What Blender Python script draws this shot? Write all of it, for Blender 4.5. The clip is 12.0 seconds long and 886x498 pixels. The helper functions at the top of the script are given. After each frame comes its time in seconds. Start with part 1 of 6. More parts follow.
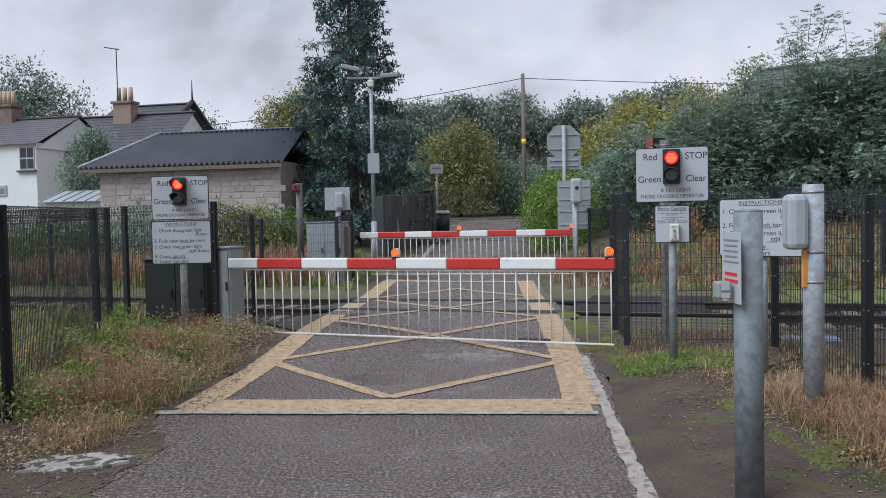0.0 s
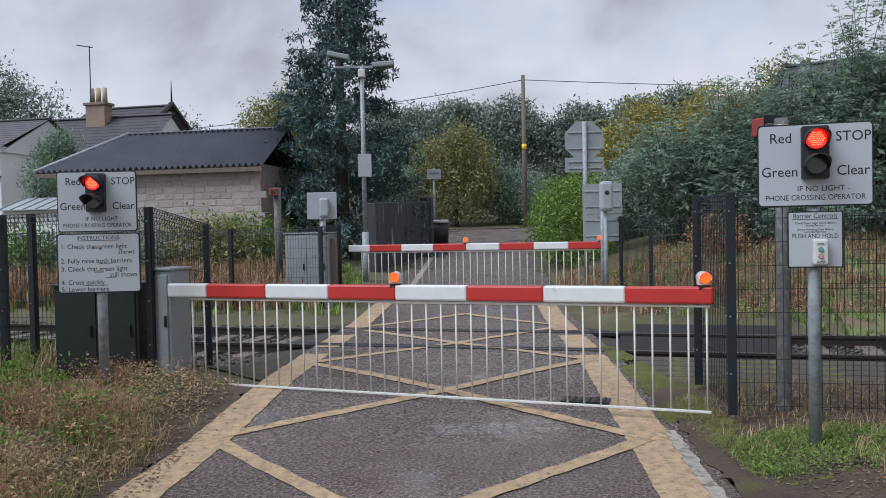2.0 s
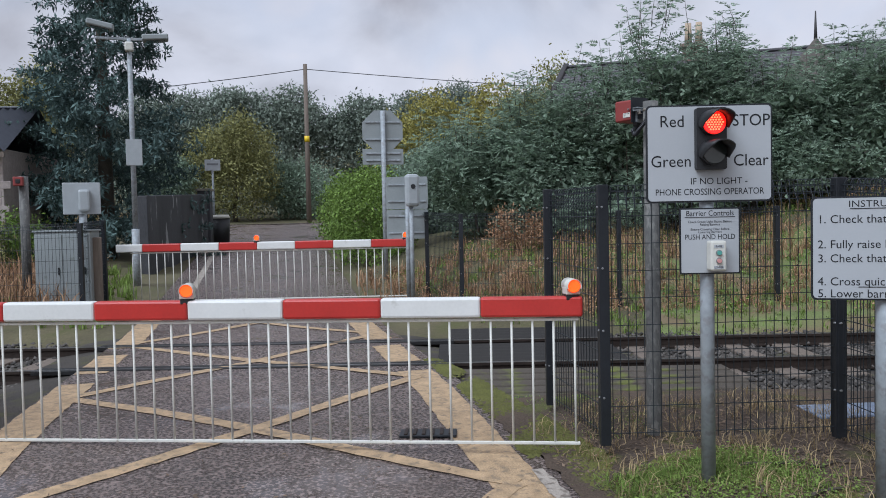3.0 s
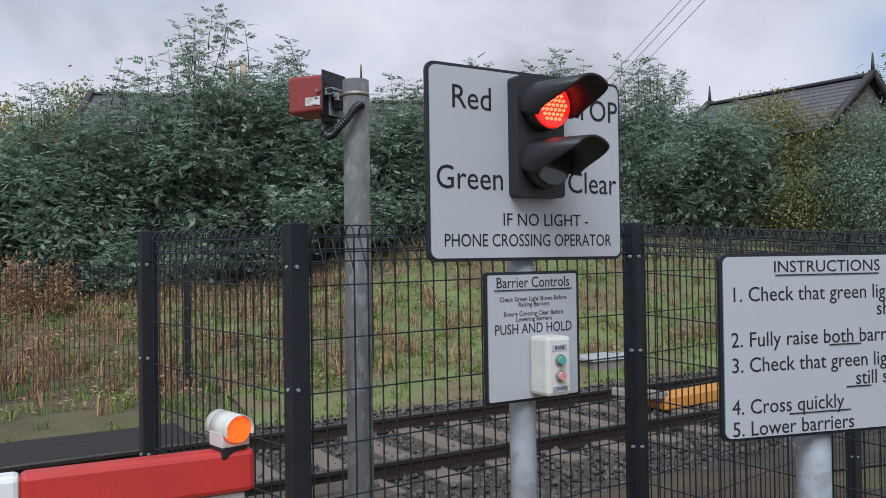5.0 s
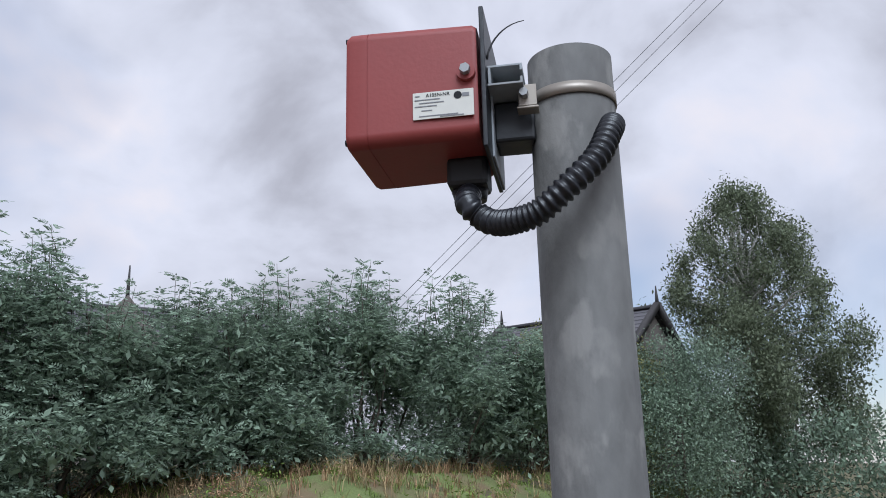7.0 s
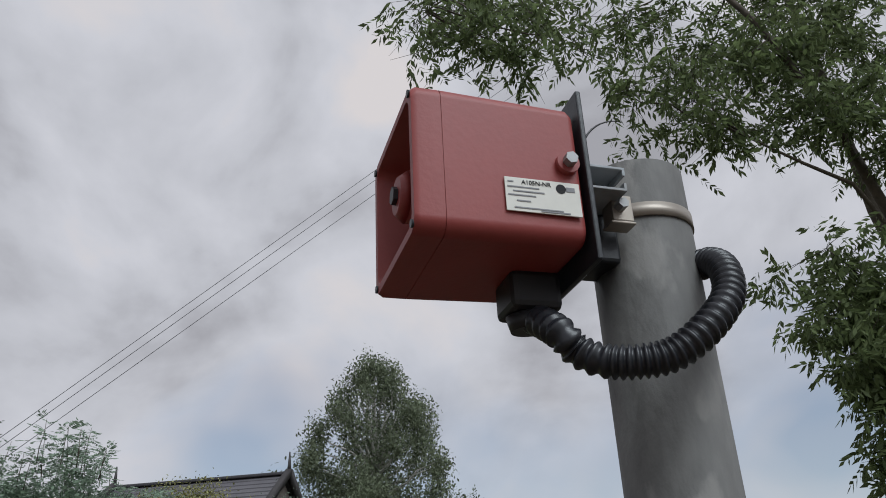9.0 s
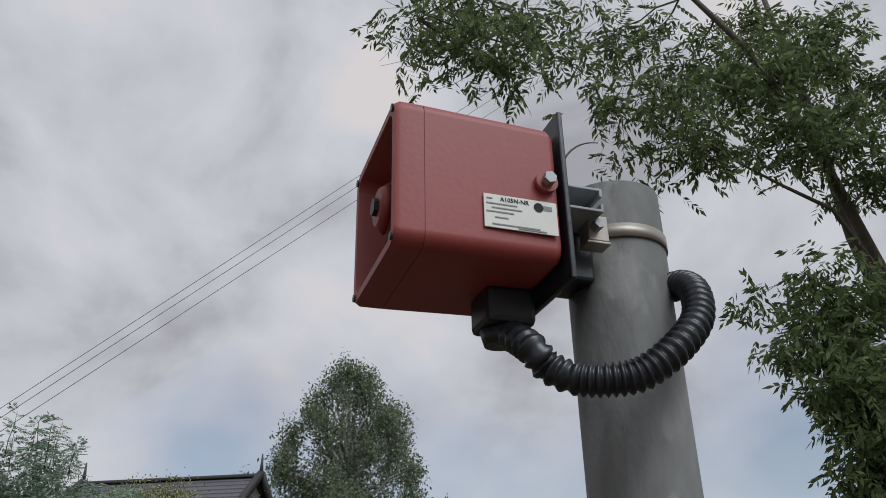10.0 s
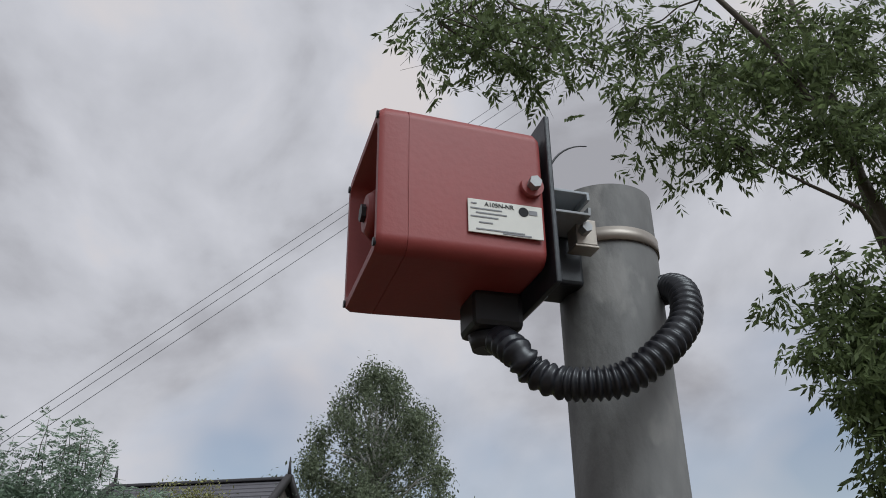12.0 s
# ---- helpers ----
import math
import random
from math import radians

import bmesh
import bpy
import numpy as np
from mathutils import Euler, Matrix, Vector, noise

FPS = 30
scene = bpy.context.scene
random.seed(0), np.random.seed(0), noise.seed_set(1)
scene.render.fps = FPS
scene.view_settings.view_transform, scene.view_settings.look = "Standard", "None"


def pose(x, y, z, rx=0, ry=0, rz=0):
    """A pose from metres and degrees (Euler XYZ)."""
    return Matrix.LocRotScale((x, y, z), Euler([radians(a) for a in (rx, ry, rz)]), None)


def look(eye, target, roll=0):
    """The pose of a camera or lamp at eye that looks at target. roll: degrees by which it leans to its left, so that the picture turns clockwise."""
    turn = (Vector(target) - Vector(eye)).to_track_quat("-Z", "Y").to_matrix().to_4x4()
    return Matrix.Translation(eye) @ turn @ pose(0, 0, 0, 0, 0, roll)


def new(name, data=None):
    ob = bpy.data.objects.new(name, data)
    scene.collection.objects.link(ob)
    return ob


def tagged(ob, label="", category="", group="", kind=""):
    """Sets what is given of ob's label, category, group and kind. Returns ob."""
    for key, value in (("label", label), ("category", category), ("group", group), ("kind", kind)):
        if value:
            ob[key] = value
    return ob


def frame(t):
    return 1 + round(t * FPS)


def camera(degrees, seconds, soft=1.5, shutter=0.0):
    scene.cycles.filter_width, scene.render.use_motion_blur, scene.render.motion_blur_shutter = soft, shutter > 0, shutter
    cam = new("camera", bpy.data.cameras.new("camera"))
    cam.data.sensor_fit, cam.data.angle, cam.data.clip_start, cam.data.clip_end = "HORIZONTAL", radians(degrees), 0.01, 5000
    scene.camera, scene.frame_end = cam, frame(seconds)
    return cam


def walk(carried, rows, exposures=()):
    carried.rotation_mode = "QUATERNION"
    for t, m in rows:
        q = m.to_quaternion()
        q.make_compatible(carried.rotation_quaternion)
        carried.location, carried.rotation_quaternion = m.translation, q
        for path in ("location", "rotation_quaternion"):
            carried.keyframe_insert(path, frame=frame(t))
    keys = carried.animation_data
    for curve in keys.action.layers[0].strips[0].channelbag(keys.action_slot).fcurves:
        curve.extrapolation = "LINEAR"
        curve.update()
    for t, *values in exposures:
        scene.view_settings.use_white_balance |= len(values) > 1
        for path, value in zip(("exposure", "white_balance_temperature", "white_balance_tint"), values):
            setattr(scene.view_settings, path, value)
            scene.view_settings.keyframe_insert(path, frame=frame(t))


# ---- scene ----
cam = camera(56.6, 12.0, soft=0.95)
PATH = [
    (0, (-0.393, 0.083, 1.744), (-0.316, 2.081, 1.67), -1.2),
    (0.5, (-0.38, 0.822, 1.75), (-0.313, 2.82, 1.688), -1.1),
    (1, (-0.4, 1.606, 1.762), (-0.33, 3.604, 1.706), -1.2),
    (1.5, (-0.441, 2.439, 1.774), (-0.36, 4.437, 1.72), -1.0),
    (2, (-0.527, 3.265, 1.774), (-0.429, 5.262, 1.722), -1.2),
    (2.5, (-0.601, 4.084, 1.794), (-0.366, 6.069, 1.733), -1.4),
    (3, (-0.706, 4.821, 1.811), (-0.081, 6.72, 1.735), -1.2),
    (3.5, (-0.586, 5.576, 1.817), (0.447, 7.287, 1.753), -0.4),
    (3.7, (-0.519, 5.853, 1.851), (0.621, 7.496, 1.819), -0.4),
    (5.5, (0.684, 8.504, 1.885), (2.321, 9.653, 1.903), -1.0),
    (6, (1.103, 9.138, 1.905), (2.808, 10.181, 1.966), -0.9),
    (6.5, (1.465, 9.736, 2.006), (3.227, 10.64, 2.285), -0.8),
    (7, (1.801, 10.134, 2.119), (3.587, 10.849, 2.666), -1.4),
    (7.5, (1.971, 10.414, 2.195), (3.808, 10.808, 2.882), -3.3),
    (9.5, (2.004, 10.646, 2.189), (3.782, 10.434, 3.08), -2.0),
    (10, (1.989, 10.639, 2.189), (3.766, 10.435, 3.083), -1.1),
    (10.5, (1.985, 10.643, 2.191), (3.76, 10.448, 3.092), -0.8),
    (11, (1.99, 10.647, 2.19), (3.764, 10.462, 3.094), -0.8),
    (11.5, (1.986, 10.64, 2.189), (3.758, 10.458, 3.097), -0.7),
    (12, (1.981, 10.599, 2.189), (3.761, 10.459, 3.09), -0.7),
]
walk(cam, [(t, look(eye, target, roll)) for t, eye, target, roll in PATH],
     exposures=[(0.0, 0.42, 6150, 12), (1.5, 0.32, 6150, 12), (2.5, 0.32, 6150, 12), (3.5, 0.36, 6080, 12), (5.5, 0.4, 6250, 13), (6.0, 0.52, 6200, 13.5), (6.5, 0.62, 6150, 14), (7.0, 0.44, 6100, 13), (7.5, 0.28, 6300, 11), (9.3, 0.06, 6550, 10), (12.0, 0.05, 6550, 10)])

# ---------------------------------------------------------------- world and light
world = bpy.data.worlds.new("overcast_sky")
scene.world = world
world.use_nodes = True
wn, wl = world.node_tree.nodes, world.node_tree.links
wn.clear()
w_out, w_bg = wn.new("ShaderNodeOutputWorld"), wn.new("ShaderNodeBackground")
w_sky = wn.new("ShaderNodeTexSky")
w_sky.sky_type = "NISHITA"
w_sky.sun_disc = False
w_sky.sun_elevation, w_sky.sun_rotation = radians(50), radians(237.5)
w_dim = wn.new("ShaderNodeVectorMath")
w_dim.operation = "SCALE"
w_dim.inputs["Scale"].default_value = 0.09
w_tc, w_map = wn.new("ShaderNodeTexCoord"), wn.new("ShaderNodeMapping")
w_map.inputs["Scale"].default_value = (1.0, 1.0, 1.35)
w_big, w_ramp = wn.new("ShaderNodeTexNoise"), wn.new("ShaderNodeValToRGB")
w_big.inputs["Scale"].default_value, w_big.inputs["Detail"].default_value = 3.4, 7.0
w_big.inputs["Roughness"].default_value, w_big.inputs["Distortion"].default_value = 0.5, 0.25
w_ramp.color_ramp.elements[0].position, w_ramp.color_ramp.elements[0].color = 0.36, (0.34, 0.345, 0.38, 1)
w_ramp.color_ramp.elements[1].position, w_ramp.color_ramp.elements[1].color = 0.64, (0.64, 0.615, 0.63, 1)
w_mid = w_ramp.color_ramp.elements.new(0.47)
w_mid.color = (0.49, 0.505, 0.555, 1)
w_pale = w_ramp.color_ramp.elements.new(0.55)
w_pale.color = (0.56, 0.575, 0.63, 1)
w_gap, w_gramp = wn.new("ShaderNodeTexNoise"), wn.new("ShaderNodeValToRGB")
w_gap.inputs["Scale"].default_value, w_gap.inputs["Detail"].default_value = 1.7, 4.0
w_gramp.color_ramp.elements[0].position, w_gramp.color_ramp.elements[1].position = 0.54, 0.72
w_gramp.color_ramp.elements[1].color = (0.75, 0.75, 0.75, 1)
w_mix = wn.new("ShaderNodeMixRGB")
wl.new(w_sky.outputs[0], w_dim.inputs[0])
wl.new(w_tc.outputs["Generated"], w_map.inputs[0])
wl.new(w_map.outputs[0], w_big.inputs["Vector"])
wl.new(w_map.outputs[0], w_gap.inputs["Vector"])
wl.new(w_big.outputs["Fac"], w_ramp.inputs[0])
wl.new(w_gap.outputs["Fac"], w_gramp.inputs[0])
wl.new(w_gramp.outputs[0], w_mix.inputs[0])
wl.new(w_ramp.outputs[0], w_mix.inputs[1])
wl.new(w_dim.outputs[0], w_mix.inputs[2])
wl.new(w_mix.outputs[0], w_bg.inputs[0])
w_bg.inputs[1].default_value = 1.0
wl.new(w_bg.outputs[0], w_out.inputs[0])

sun = new("sun", bpy.data.lights.new("sun", "SUN"))
sun.data.energy, sun.data.angle, sun.data.color = 2.35, radians(40), (0.83, 0.93, 1.0)
sun.matrix_world = look((-11, -7, 15.5), (0, 0, 0))


# ---------------------------------------------------------------- materials
def mat(name, color, rough=0.7, metal=0.0, vary=0.12, scale=6.0, fine=60.0, bump=0.0, bump_scale=40.0, second=None,
        second_at=(0.52, 0.62), island=0.0, per_object=0.0, rough_vary=0.0, coat=0.0, trans=0.0, emit=None, power=0.0, stretch=None, speck=0.0):
    """A surface with broad and fine variation, wear in a second colour and relief."""
    m = bpy.data.materials.new(name)
    m.use_nodes = True
    n, l = m.node_tree.nodes, m.node_tree.links
    b = n["Principled BSDF"]
    b.inputs["Roughness"].default_value, b.inputs["Metallic"].default_value = rough, metal
    b.inputs["Coat Weight"].default_value = coat
    tc = n.new("ShaderNodeTexCoord")
    vec = tc.outputs["Object"]
    if stretch:
        mp = n.new("ShaderNodeMapping")
        mp.inputs["Scale"].default_value = stretch
        l.new(vec, mp.inputs[0])
        vec = mp.outputs[0]

    def noise_at(s, detail=4.0):
        t = n.new("ShaderNodeTexNoise")
        t.inputs["Scale"].default_value, t.inputs["Detail"].default_value = s, detail
        l.new(vec, t.inputs["Vector"])
        return t.outputs["Fac"]

    big, small = noise_at(scale), noise_at(fine)
    add = n.new("ShaderNodeMath")
    add.operation = "MULTIPLY_ADD"
    add.inputs[1].default_value = 0.6
    l.new(big, add.inputs[0])
    half = n.new("ShaderNodeMath")
    half.operation = "MULTIPLY"
    half.inputs[1].default_value = 0.4
    l.new(small, half.inputs[0])
    l.new(half.outputs[0], add.inputs[2])
    value = add.outputs[0]
    for weight, kind, socket in ((island, "ShaderNodeNewGeometry", "Random Per Island"), (per_object, "ShaderNodeObjectInfo", "Random")):
        if weight:
            src = n.new(kind)
            mm = n.new("ShaderNodeMapRange")
            mm.inputs["To Min"].default_value, mm.inputs["To Max"].default_value = -weight, weight
            l.new(src.outputs[socket], mm.inputs[0])
            ad = n.new("ShaderNodeMath")
            l.new(value, ad.inputs[0])
            l.new(mm.outputs[0], ad.inputs[1])
            value = ad.outputs[0]
    ramp = n.new("ShaderNodeValToRGB")
    ramp.color_ramp.elements[0].position, ramp.color_ramp.elements[1].position = 0.3, 0.7
    ramp.color_ramp.elements[0].color = (*[c * (1 - vary) for c in color], 1)
    ramp.color_ramp.elements[1].color = (*[min(1, c * (1 + vary)) for c in color], 1)
    l.new(value, ramp.inputs[0])
    col = ramp.outputs[0]
    if second:
        sr = n.new("ShaderNodeValToRGB")
        sr.color_ramp.elements[0].position, sr.color_ramp.elements[1].position = second_at
        l.new(noise_at(scale * 1.7, 8.0), sr.inputs[0])
        mx = n.new("ShaderNodeMixRGB")
        l.new(sr.outputs[0], mx.inputs[0])
        l.new(col, mx.inputs[1])
        mx.inputs[2].default_value = (*second, 1)
        col = mx.outputs[0]
    l.new(col, b.inputs["Base Color"])
    # Paler specks in the base colour: light stones together with painted wet glints.
    if speck:
        sp = n.new("ShaderNodeValToRGB")
        sp.color_ramp.elements[0].position, sp.color_ramp.elements[1].position = 0.5, 0.64
        l.new(noise_at(speck, 9.0), sp.inputs[0])
        mx2 = n.new("ShaderNodeMixRGB")
        l.new(sp.outputs[0], mx2.inputs[0])
        l.new(col, mx2.inputs[1])
        mx2.inputs[2].default_value = (*[min(1, c * 3.0) for c in color], 1)
        col = mx2.outputs[0]
        l.new(col, b.inputs["Base Color"])
    if rough_vary:
        rr = n.new("ShaderNodeMapRange")
        rr.inputs["From Min"].default_value, rr.inputs["From Max"].default_value = 0.4, 0.62
        rr.inputs["To Min"].default_value, rr.inputs["To Max"].default_value = max(0.03, rough - rough_vary), min(1, rough + rough_vary * 0.4)
        l.new(noise_at(speck if speck else scale * 0.8, 9.0), rr.inputs[0])
        l.new(rr.outputs[0], b.inputs["Roughness"])
    if bump:
        bn = n.new("ShaderNodeBump")
        bn.inputs["Strength"].default_value, bn.inputs["Distance"].default_value = bump, 0.02
        l.new(noise_at(bump_scale, 5.0), bn.inputs["Height"])
        l.new(bn.outputs[0], b.inputs["Normal"])
    if trans:
        b.inputs["Specular IOR Level"].default_value = 0.2
        tr, ms = n.new("ShaderNodeBsdfTranslucent"), n.new("ShaderNodeMixShader")
        l.new(col, tr.inputs[0])
        ms.inputs[0].default_value = trans
        l.new(b.outputs[0], ms.inputs[1])
        l.new(tr.outputs[0], ms.inputs[2])
        l.new(ms.outputs[0], n["Material Output"].inputs[0])
    if emit:
        b.inputs["Emission Color"].default_value, b.inputs["Emission Strength"].default_value = (*emit, 1), power
    return m


ASPHALT = mat("wet_asphalt", (0.095, 0.072, 0.064), 0.42, vary=0.45, scale=0.8, fine=45, bump=1.0, bump_scale=46, speck=38, second=(0.085, 0.06, 0.048), second_at=(0.44, 0.7), rough_vary=0.3)


def wet_reaches(m, scale, lo, hi):
    """Water lying in broad patches of a surface: smoother and flatter there."""
    n, l = m.node_tree.nodes, m.node_tree.links
    b = n["Principled BSDF"]
    tc, ns, mr, mx = n.new("ShaderNodeTexCoord"), n.new("ShaderNodeTexNoise"), n.new("ShaderNodeMapRange"), n.new("ShaderNodeMix")
    ns.inputs["Scale"].default_value, ns.inputs["Detail"].default_value, ns.inputs["Roughness"].default_value = scale, 9.0, 0.68
    l.new(tc.outputs["Object"], ns.inputs["Vector"])
    mr.inputs["From Min"].default_value, mr.inputs["From Max"].default_value = lo, hi
    l.new(ns.outputs["Fac"], mr.inputs[0])
    l.new(mr.outputs[0], mx.inputs[0])
    l.new(b.inputs["Roughness"].links[0].from_socket, mx.inputs[2])
    mx.inputs[3].default_value = 0.12
    l.new(mx.outputs[0], b.inputs["Roughness"])
    bump = b.inputs["Normal"].links[0].from_node
    st = n.new("ShaderNodeMapRange")
    st.inputs["To Min"].default_value, st.inputs["To Max"].default_value = bump.inputs["Strength"].default_value, 0.12
    l.new(mr.outputs[0], st.inputs[0])
    l.new(st.outputs[0], bump.inputs["Strength"])


wet_reaches(ASPHALT, 0.75, 0.52, 0.6)
YELLOW = mat("worn_yellow_road_paint", (0.44, 0.3, 0.175), 0.6, vary=0.35, scale=9, fine=60, bump=0.5, bump_scale=70, second=(0.24, 0.175, 0.115), second_at=(0.53, 0.66))
WHITELINE = mat("worn_white_road_paint", (0.36, 0.31, 0.265), 0.65, vary=0.3, scale=8.0, fine=50, bump=0.4, bump_scale=60, second=(0.17, 0.14, 0.115), second_at=(0.52, 0.62))
SOIL = mat("grassy_soil", (0.1, 0.085, 0.045), 0.95, vary=0.45, scale=0.8, fine=22, bump=0.8, bump_scale=18, second=(0.09, 0.088, 0.034), second_at=(0.5, 0.66))
MUD = mat("damp_dirt", (0.076, 0.051, 0.035), 0.85, vary=0.55, scale=1.6, fine=45, bump=0.9, bump_scale=40, second=(0.085, 0.085, 0.022), second_at=(0.56, 0.7))
BALLAST = mat("track_ballast", (0.085, 0.074, 0.066), 0.9, vary=0.45, scale=4, fine=30, bump=0.8, bump_scale=25, island=0.35)
CONCRETE = mat("weathered_concrete", (0.26, 0.235, 0.2), 0.85, vary=0.25, scale=2.5, fine=50, bump=0.4, bump_scale=50, second=(0.12, 0.14, 0.05), second_at=(0.55, 0.7))
RAIL = mat("rusty_rail_steel", (0.045, 0.032, 0.026), 0.55, 0.5, vary=0.3, scale=5, fine=60, bump=0.2)
RAILTOP = mat("polished_rail_head", (0.35, 0.34, 0.33), 0.3, 0.9, vary=0.2, scale=5, fine=60)
RUBBER = mat("black_rubber_panel", (0.013, 0.012, 0.012), 0.6, vary=0.3, scale=3, fine=50, bump=0.3, rough_vary=0.2)
GALV = mat("galvanised_steel", (0.33, 0.355, 0.375), 0.62, 0.1, vary=0.25, scale=9, fine=26, bump=0.05, bump_scale=30, second=(0.27, 0.275, 0.28), second_at=(0.5, 0.6))
DULLGALV = mat("weathered_galvanised_pole", (0.108, 0.104, 0.098), 0.7, 0.0, vary=0.35, scale=12, fine=55, bump=0.15, bump_scale=70, second=(0.165, 0.157, 0.146), second_at=(0.53, 0.6), stretch=(1, 1, 0.55))
DARKGALV = mat("dull_blue_grey_galvanised_post", (0.2, 0.225, 0.235), 0.6, 0.1, vary=0.25, scale=7, fine=30, bump=0.05, bump_scale=30, second=(0.15, 0.165, 0.165), second_at=(0.5, 0.62))
BLACKSTEEL = mat("black_coated_steel", (0.012, 0.014, 0.018), 0.42, vary=0.3, scale=6, fine=60, bump=0.05)
WIRE = mat("dark_green_black_wire", (0.016, 0.021, 0.026), 0.4, vary=0.2)
BOLT = mat("zinc_bolt", (0.3, 0.3, 0.3), 0.55, 0.6)
WHITE = mat("white_sign_sheet", (0.43, 0.44, 0.455), 0.45, vary=0.03, scale=3, fine=70)
BLACKINK = mat("black_print", (0.008, 0.008, 0.01), 0.8, vary=0.1)
GREYINK = mat("grey_print", (0.2, 0.2, 0.21), 0.6, vary=0.1)
REDSIGN = mat("red_sign_sheet", (0.6, 0.03, 0.035), 0.45, vary=0.06)
YELSIGN = mat("yellow_sign_sheet", (0.8, 0.55, 0.02), 0.45, vary=0.06)
BARWHITE = mat("white_barrier_paint", (0.72, 0.71, 0.68), 0.42, vary=0.07, scale=4, fine=40, second=(0.45, 0.43, 0.38), second_at=(0.66, 0.8))
BARRED = mat("red_barrier_paint", (0.5, 0.035, 0.028), 0.36, vary=0.12, scale=4, fine=40)
SKIRTW = mat("white_skirt_bar_paint", (0.66, 0.64, 0.58), 0.5, vary=0.12, scale=8, fine=40, second=(0.3, 0.22, 0.15), second_at=(0.64, 0.74))
ORANGE = mat("lit_orange_lens", (0.9, 0.16, 0.02), 0.25, emit=(1.0, 0.065, 0.006), power=1.2, coat=0.4)
REDLED = mat("lit_red_led", (0.9, 0.03, 0.02), 0.3, emit=(1.0, 0.06, 0.022), power=6.0)
REDLENS = mat("glowing_red_lens", (0.6, 0.015, 0.01), 0.25, emit=(1.0, 0.012, 0.006), power=1.1, coat=0.5)
DARKLENS = mat("unlit_lens", (0.02, 0.03, 0.028), 0.2, coat=0.5)
BLACKPLASTIC = mat("matt_black_plastic", (0.018, 0.018, 0.02), 0.5, vary=0.2, scale=8, fine=50)
CREAM = mat("off_white_plastic", (0.62, 0.6, 0.54), 0.45, vary=0.08, scale=8, fine=60, second=(0.4, 0.38, 0.3), second_at=(0.66, 0.76))
GREYPLASTIC = mat("grey_plastic", (0.36, 0.38, 0.39), 0.4, vary=0.08, scale=8, fine=60)
CABGREY = mat("grey_painted_cabinet", (0.27, 0.29, 0.29), 0.5, vary=0.1, scale=3, fine=40, second=(0.16, 0.17, 0.15), second_at=(0.62, 0.75))
CABDARK = mat("dark_green_cabinet", (0.02, 0.026, 0.024), 0.45, vary=0.2, scale=3, fine=40)
SOUNDER = mat("red_sounder_plastic", (0.26, 0.041, 0.036), 0.52, vary=0.06, scale=14, fine=120, bump=0.03, bump_scale=160)
HOSE = mat("black_corrugated_hose", (0.014, 0.015, 0.019), 0.36, vary=0.3, scale=20, fine=90)
STAINLESS = mat("stainless_band", (0.32, 0.28, 0.24), 0.45, 0.5, vary=0.1, scale=20, fine=90)
SLATE = mat("grey_slate", (0.08, 0.075, 0.082), 0.6, vary=0.3, scale=2, fine=20, per_object=0.3, bump=0.2)
METALROOF = mat("corrugated_sheet_roof", (0.1, 0.105, 0.125), 0.5, vary=0.2, scale=1.2, fine=12, rough_vary=0.1)
STONE = mat("pale_rubble_stone", (0.4, 0.335, 0.31), 0.9, vary=0.22, scale=2, fine=16, bump=0.5, bump_scale=14, per_object=0.12)
DARKSTONE = mat("dark_weathered_stone", (0.16, 0.14, 0.125), 0.9, vary=0.25, scale=2, fine=16, bump=0.5, bump_scale=14)
RENDERW = mat("white_house_render", (0.72, 0.72, 0.71), 0.85, vary=0.06, scale=1, fine=18, bump=0.15)
BRICK = mat("yellow_red_brick", (0.23, 0.165, 0.13), 0.9, vary=0.3, scale=3, fine=25, bump=0.3, per_object=0.25)
POT = mat("clay_chimney_pot", (0.43, 0.33, 0.24), 0.85, vary=0.15)
TIMBER = mat("weathered_timber", (0.16, 0.125, 0.1), 0.85, vary=0.3, scale=3, fine=30, stretch=(6, 6, 0.5))
DARKWOOD = mat("dark_bargeboard", (0.03, 0.026, 0.026), 0.6, vary=0.2)
DARKWALL = mat("dark_stained_wall", (0.06, 0.06, 0.065), 0.8, vary=0.35, scale=1.2, fine=20, second=(0.32, 0.32, 0.32), second_at=(0.62, 0.68), stretch=(1.5, 1.5, 0.5))
BARK = mat("tree_bark", (0.085, 0.07, 0.055), 0.95, vary=0.35, scale=4, fine=30, bump=0.7, bump_scale=25)
BIRCHBARK = mat("pale_birch_bark", (0.5, 0.48, 0.45), 0.85, vary=0.25, scale=3, fine=20)
GLASS = mat("dark_window_glass", (0.02, 0.024, 0.028), 0.08, coat=0.5)
CARPAINT = mat("grey_car_paint", (0.3, 0.29, 0.29), 0.3, 0.3, coat=0.8)
ASHLEAF = mat("ash_leaves", (0.12, 0.155, 0.065), 0.6, vary=0.35, island=0.5, trans=0.55)
SHRUBLEAF = mat("shrub_leaves", (0.255, 0.33, 0.245), 0.6, vary=0.4, scale=0.35, fine=3, island=0.4, trans=0.45)
WOODLEAF = mat("woodland_leaves", (0.24, 0.28, 0.23), 0.7, vary=0.4, scale=0.14, fine=1.0, island=0.4, trans=0.3)
YELLEAF = mat("autumn_yellow_leaves", (0.34, 0.31, 0.1), 0.65, vary=0.3, scale=0.4, fine=3, island=0.45, trans=0.25)
MIXLEAF = mat("yellowing_green_leaves", (0.27, 0.265, 0.11), 0.65, vary=0.35, scale=0.3, fine=3, island=0.5, trans=0.25)
HEDGELEAF = mat("hedge_leaves", (0.16, 0.24, 0.055), 0.6, vary=0.35, scale=1.0, fine=6, island=0.5, trans=0.25)
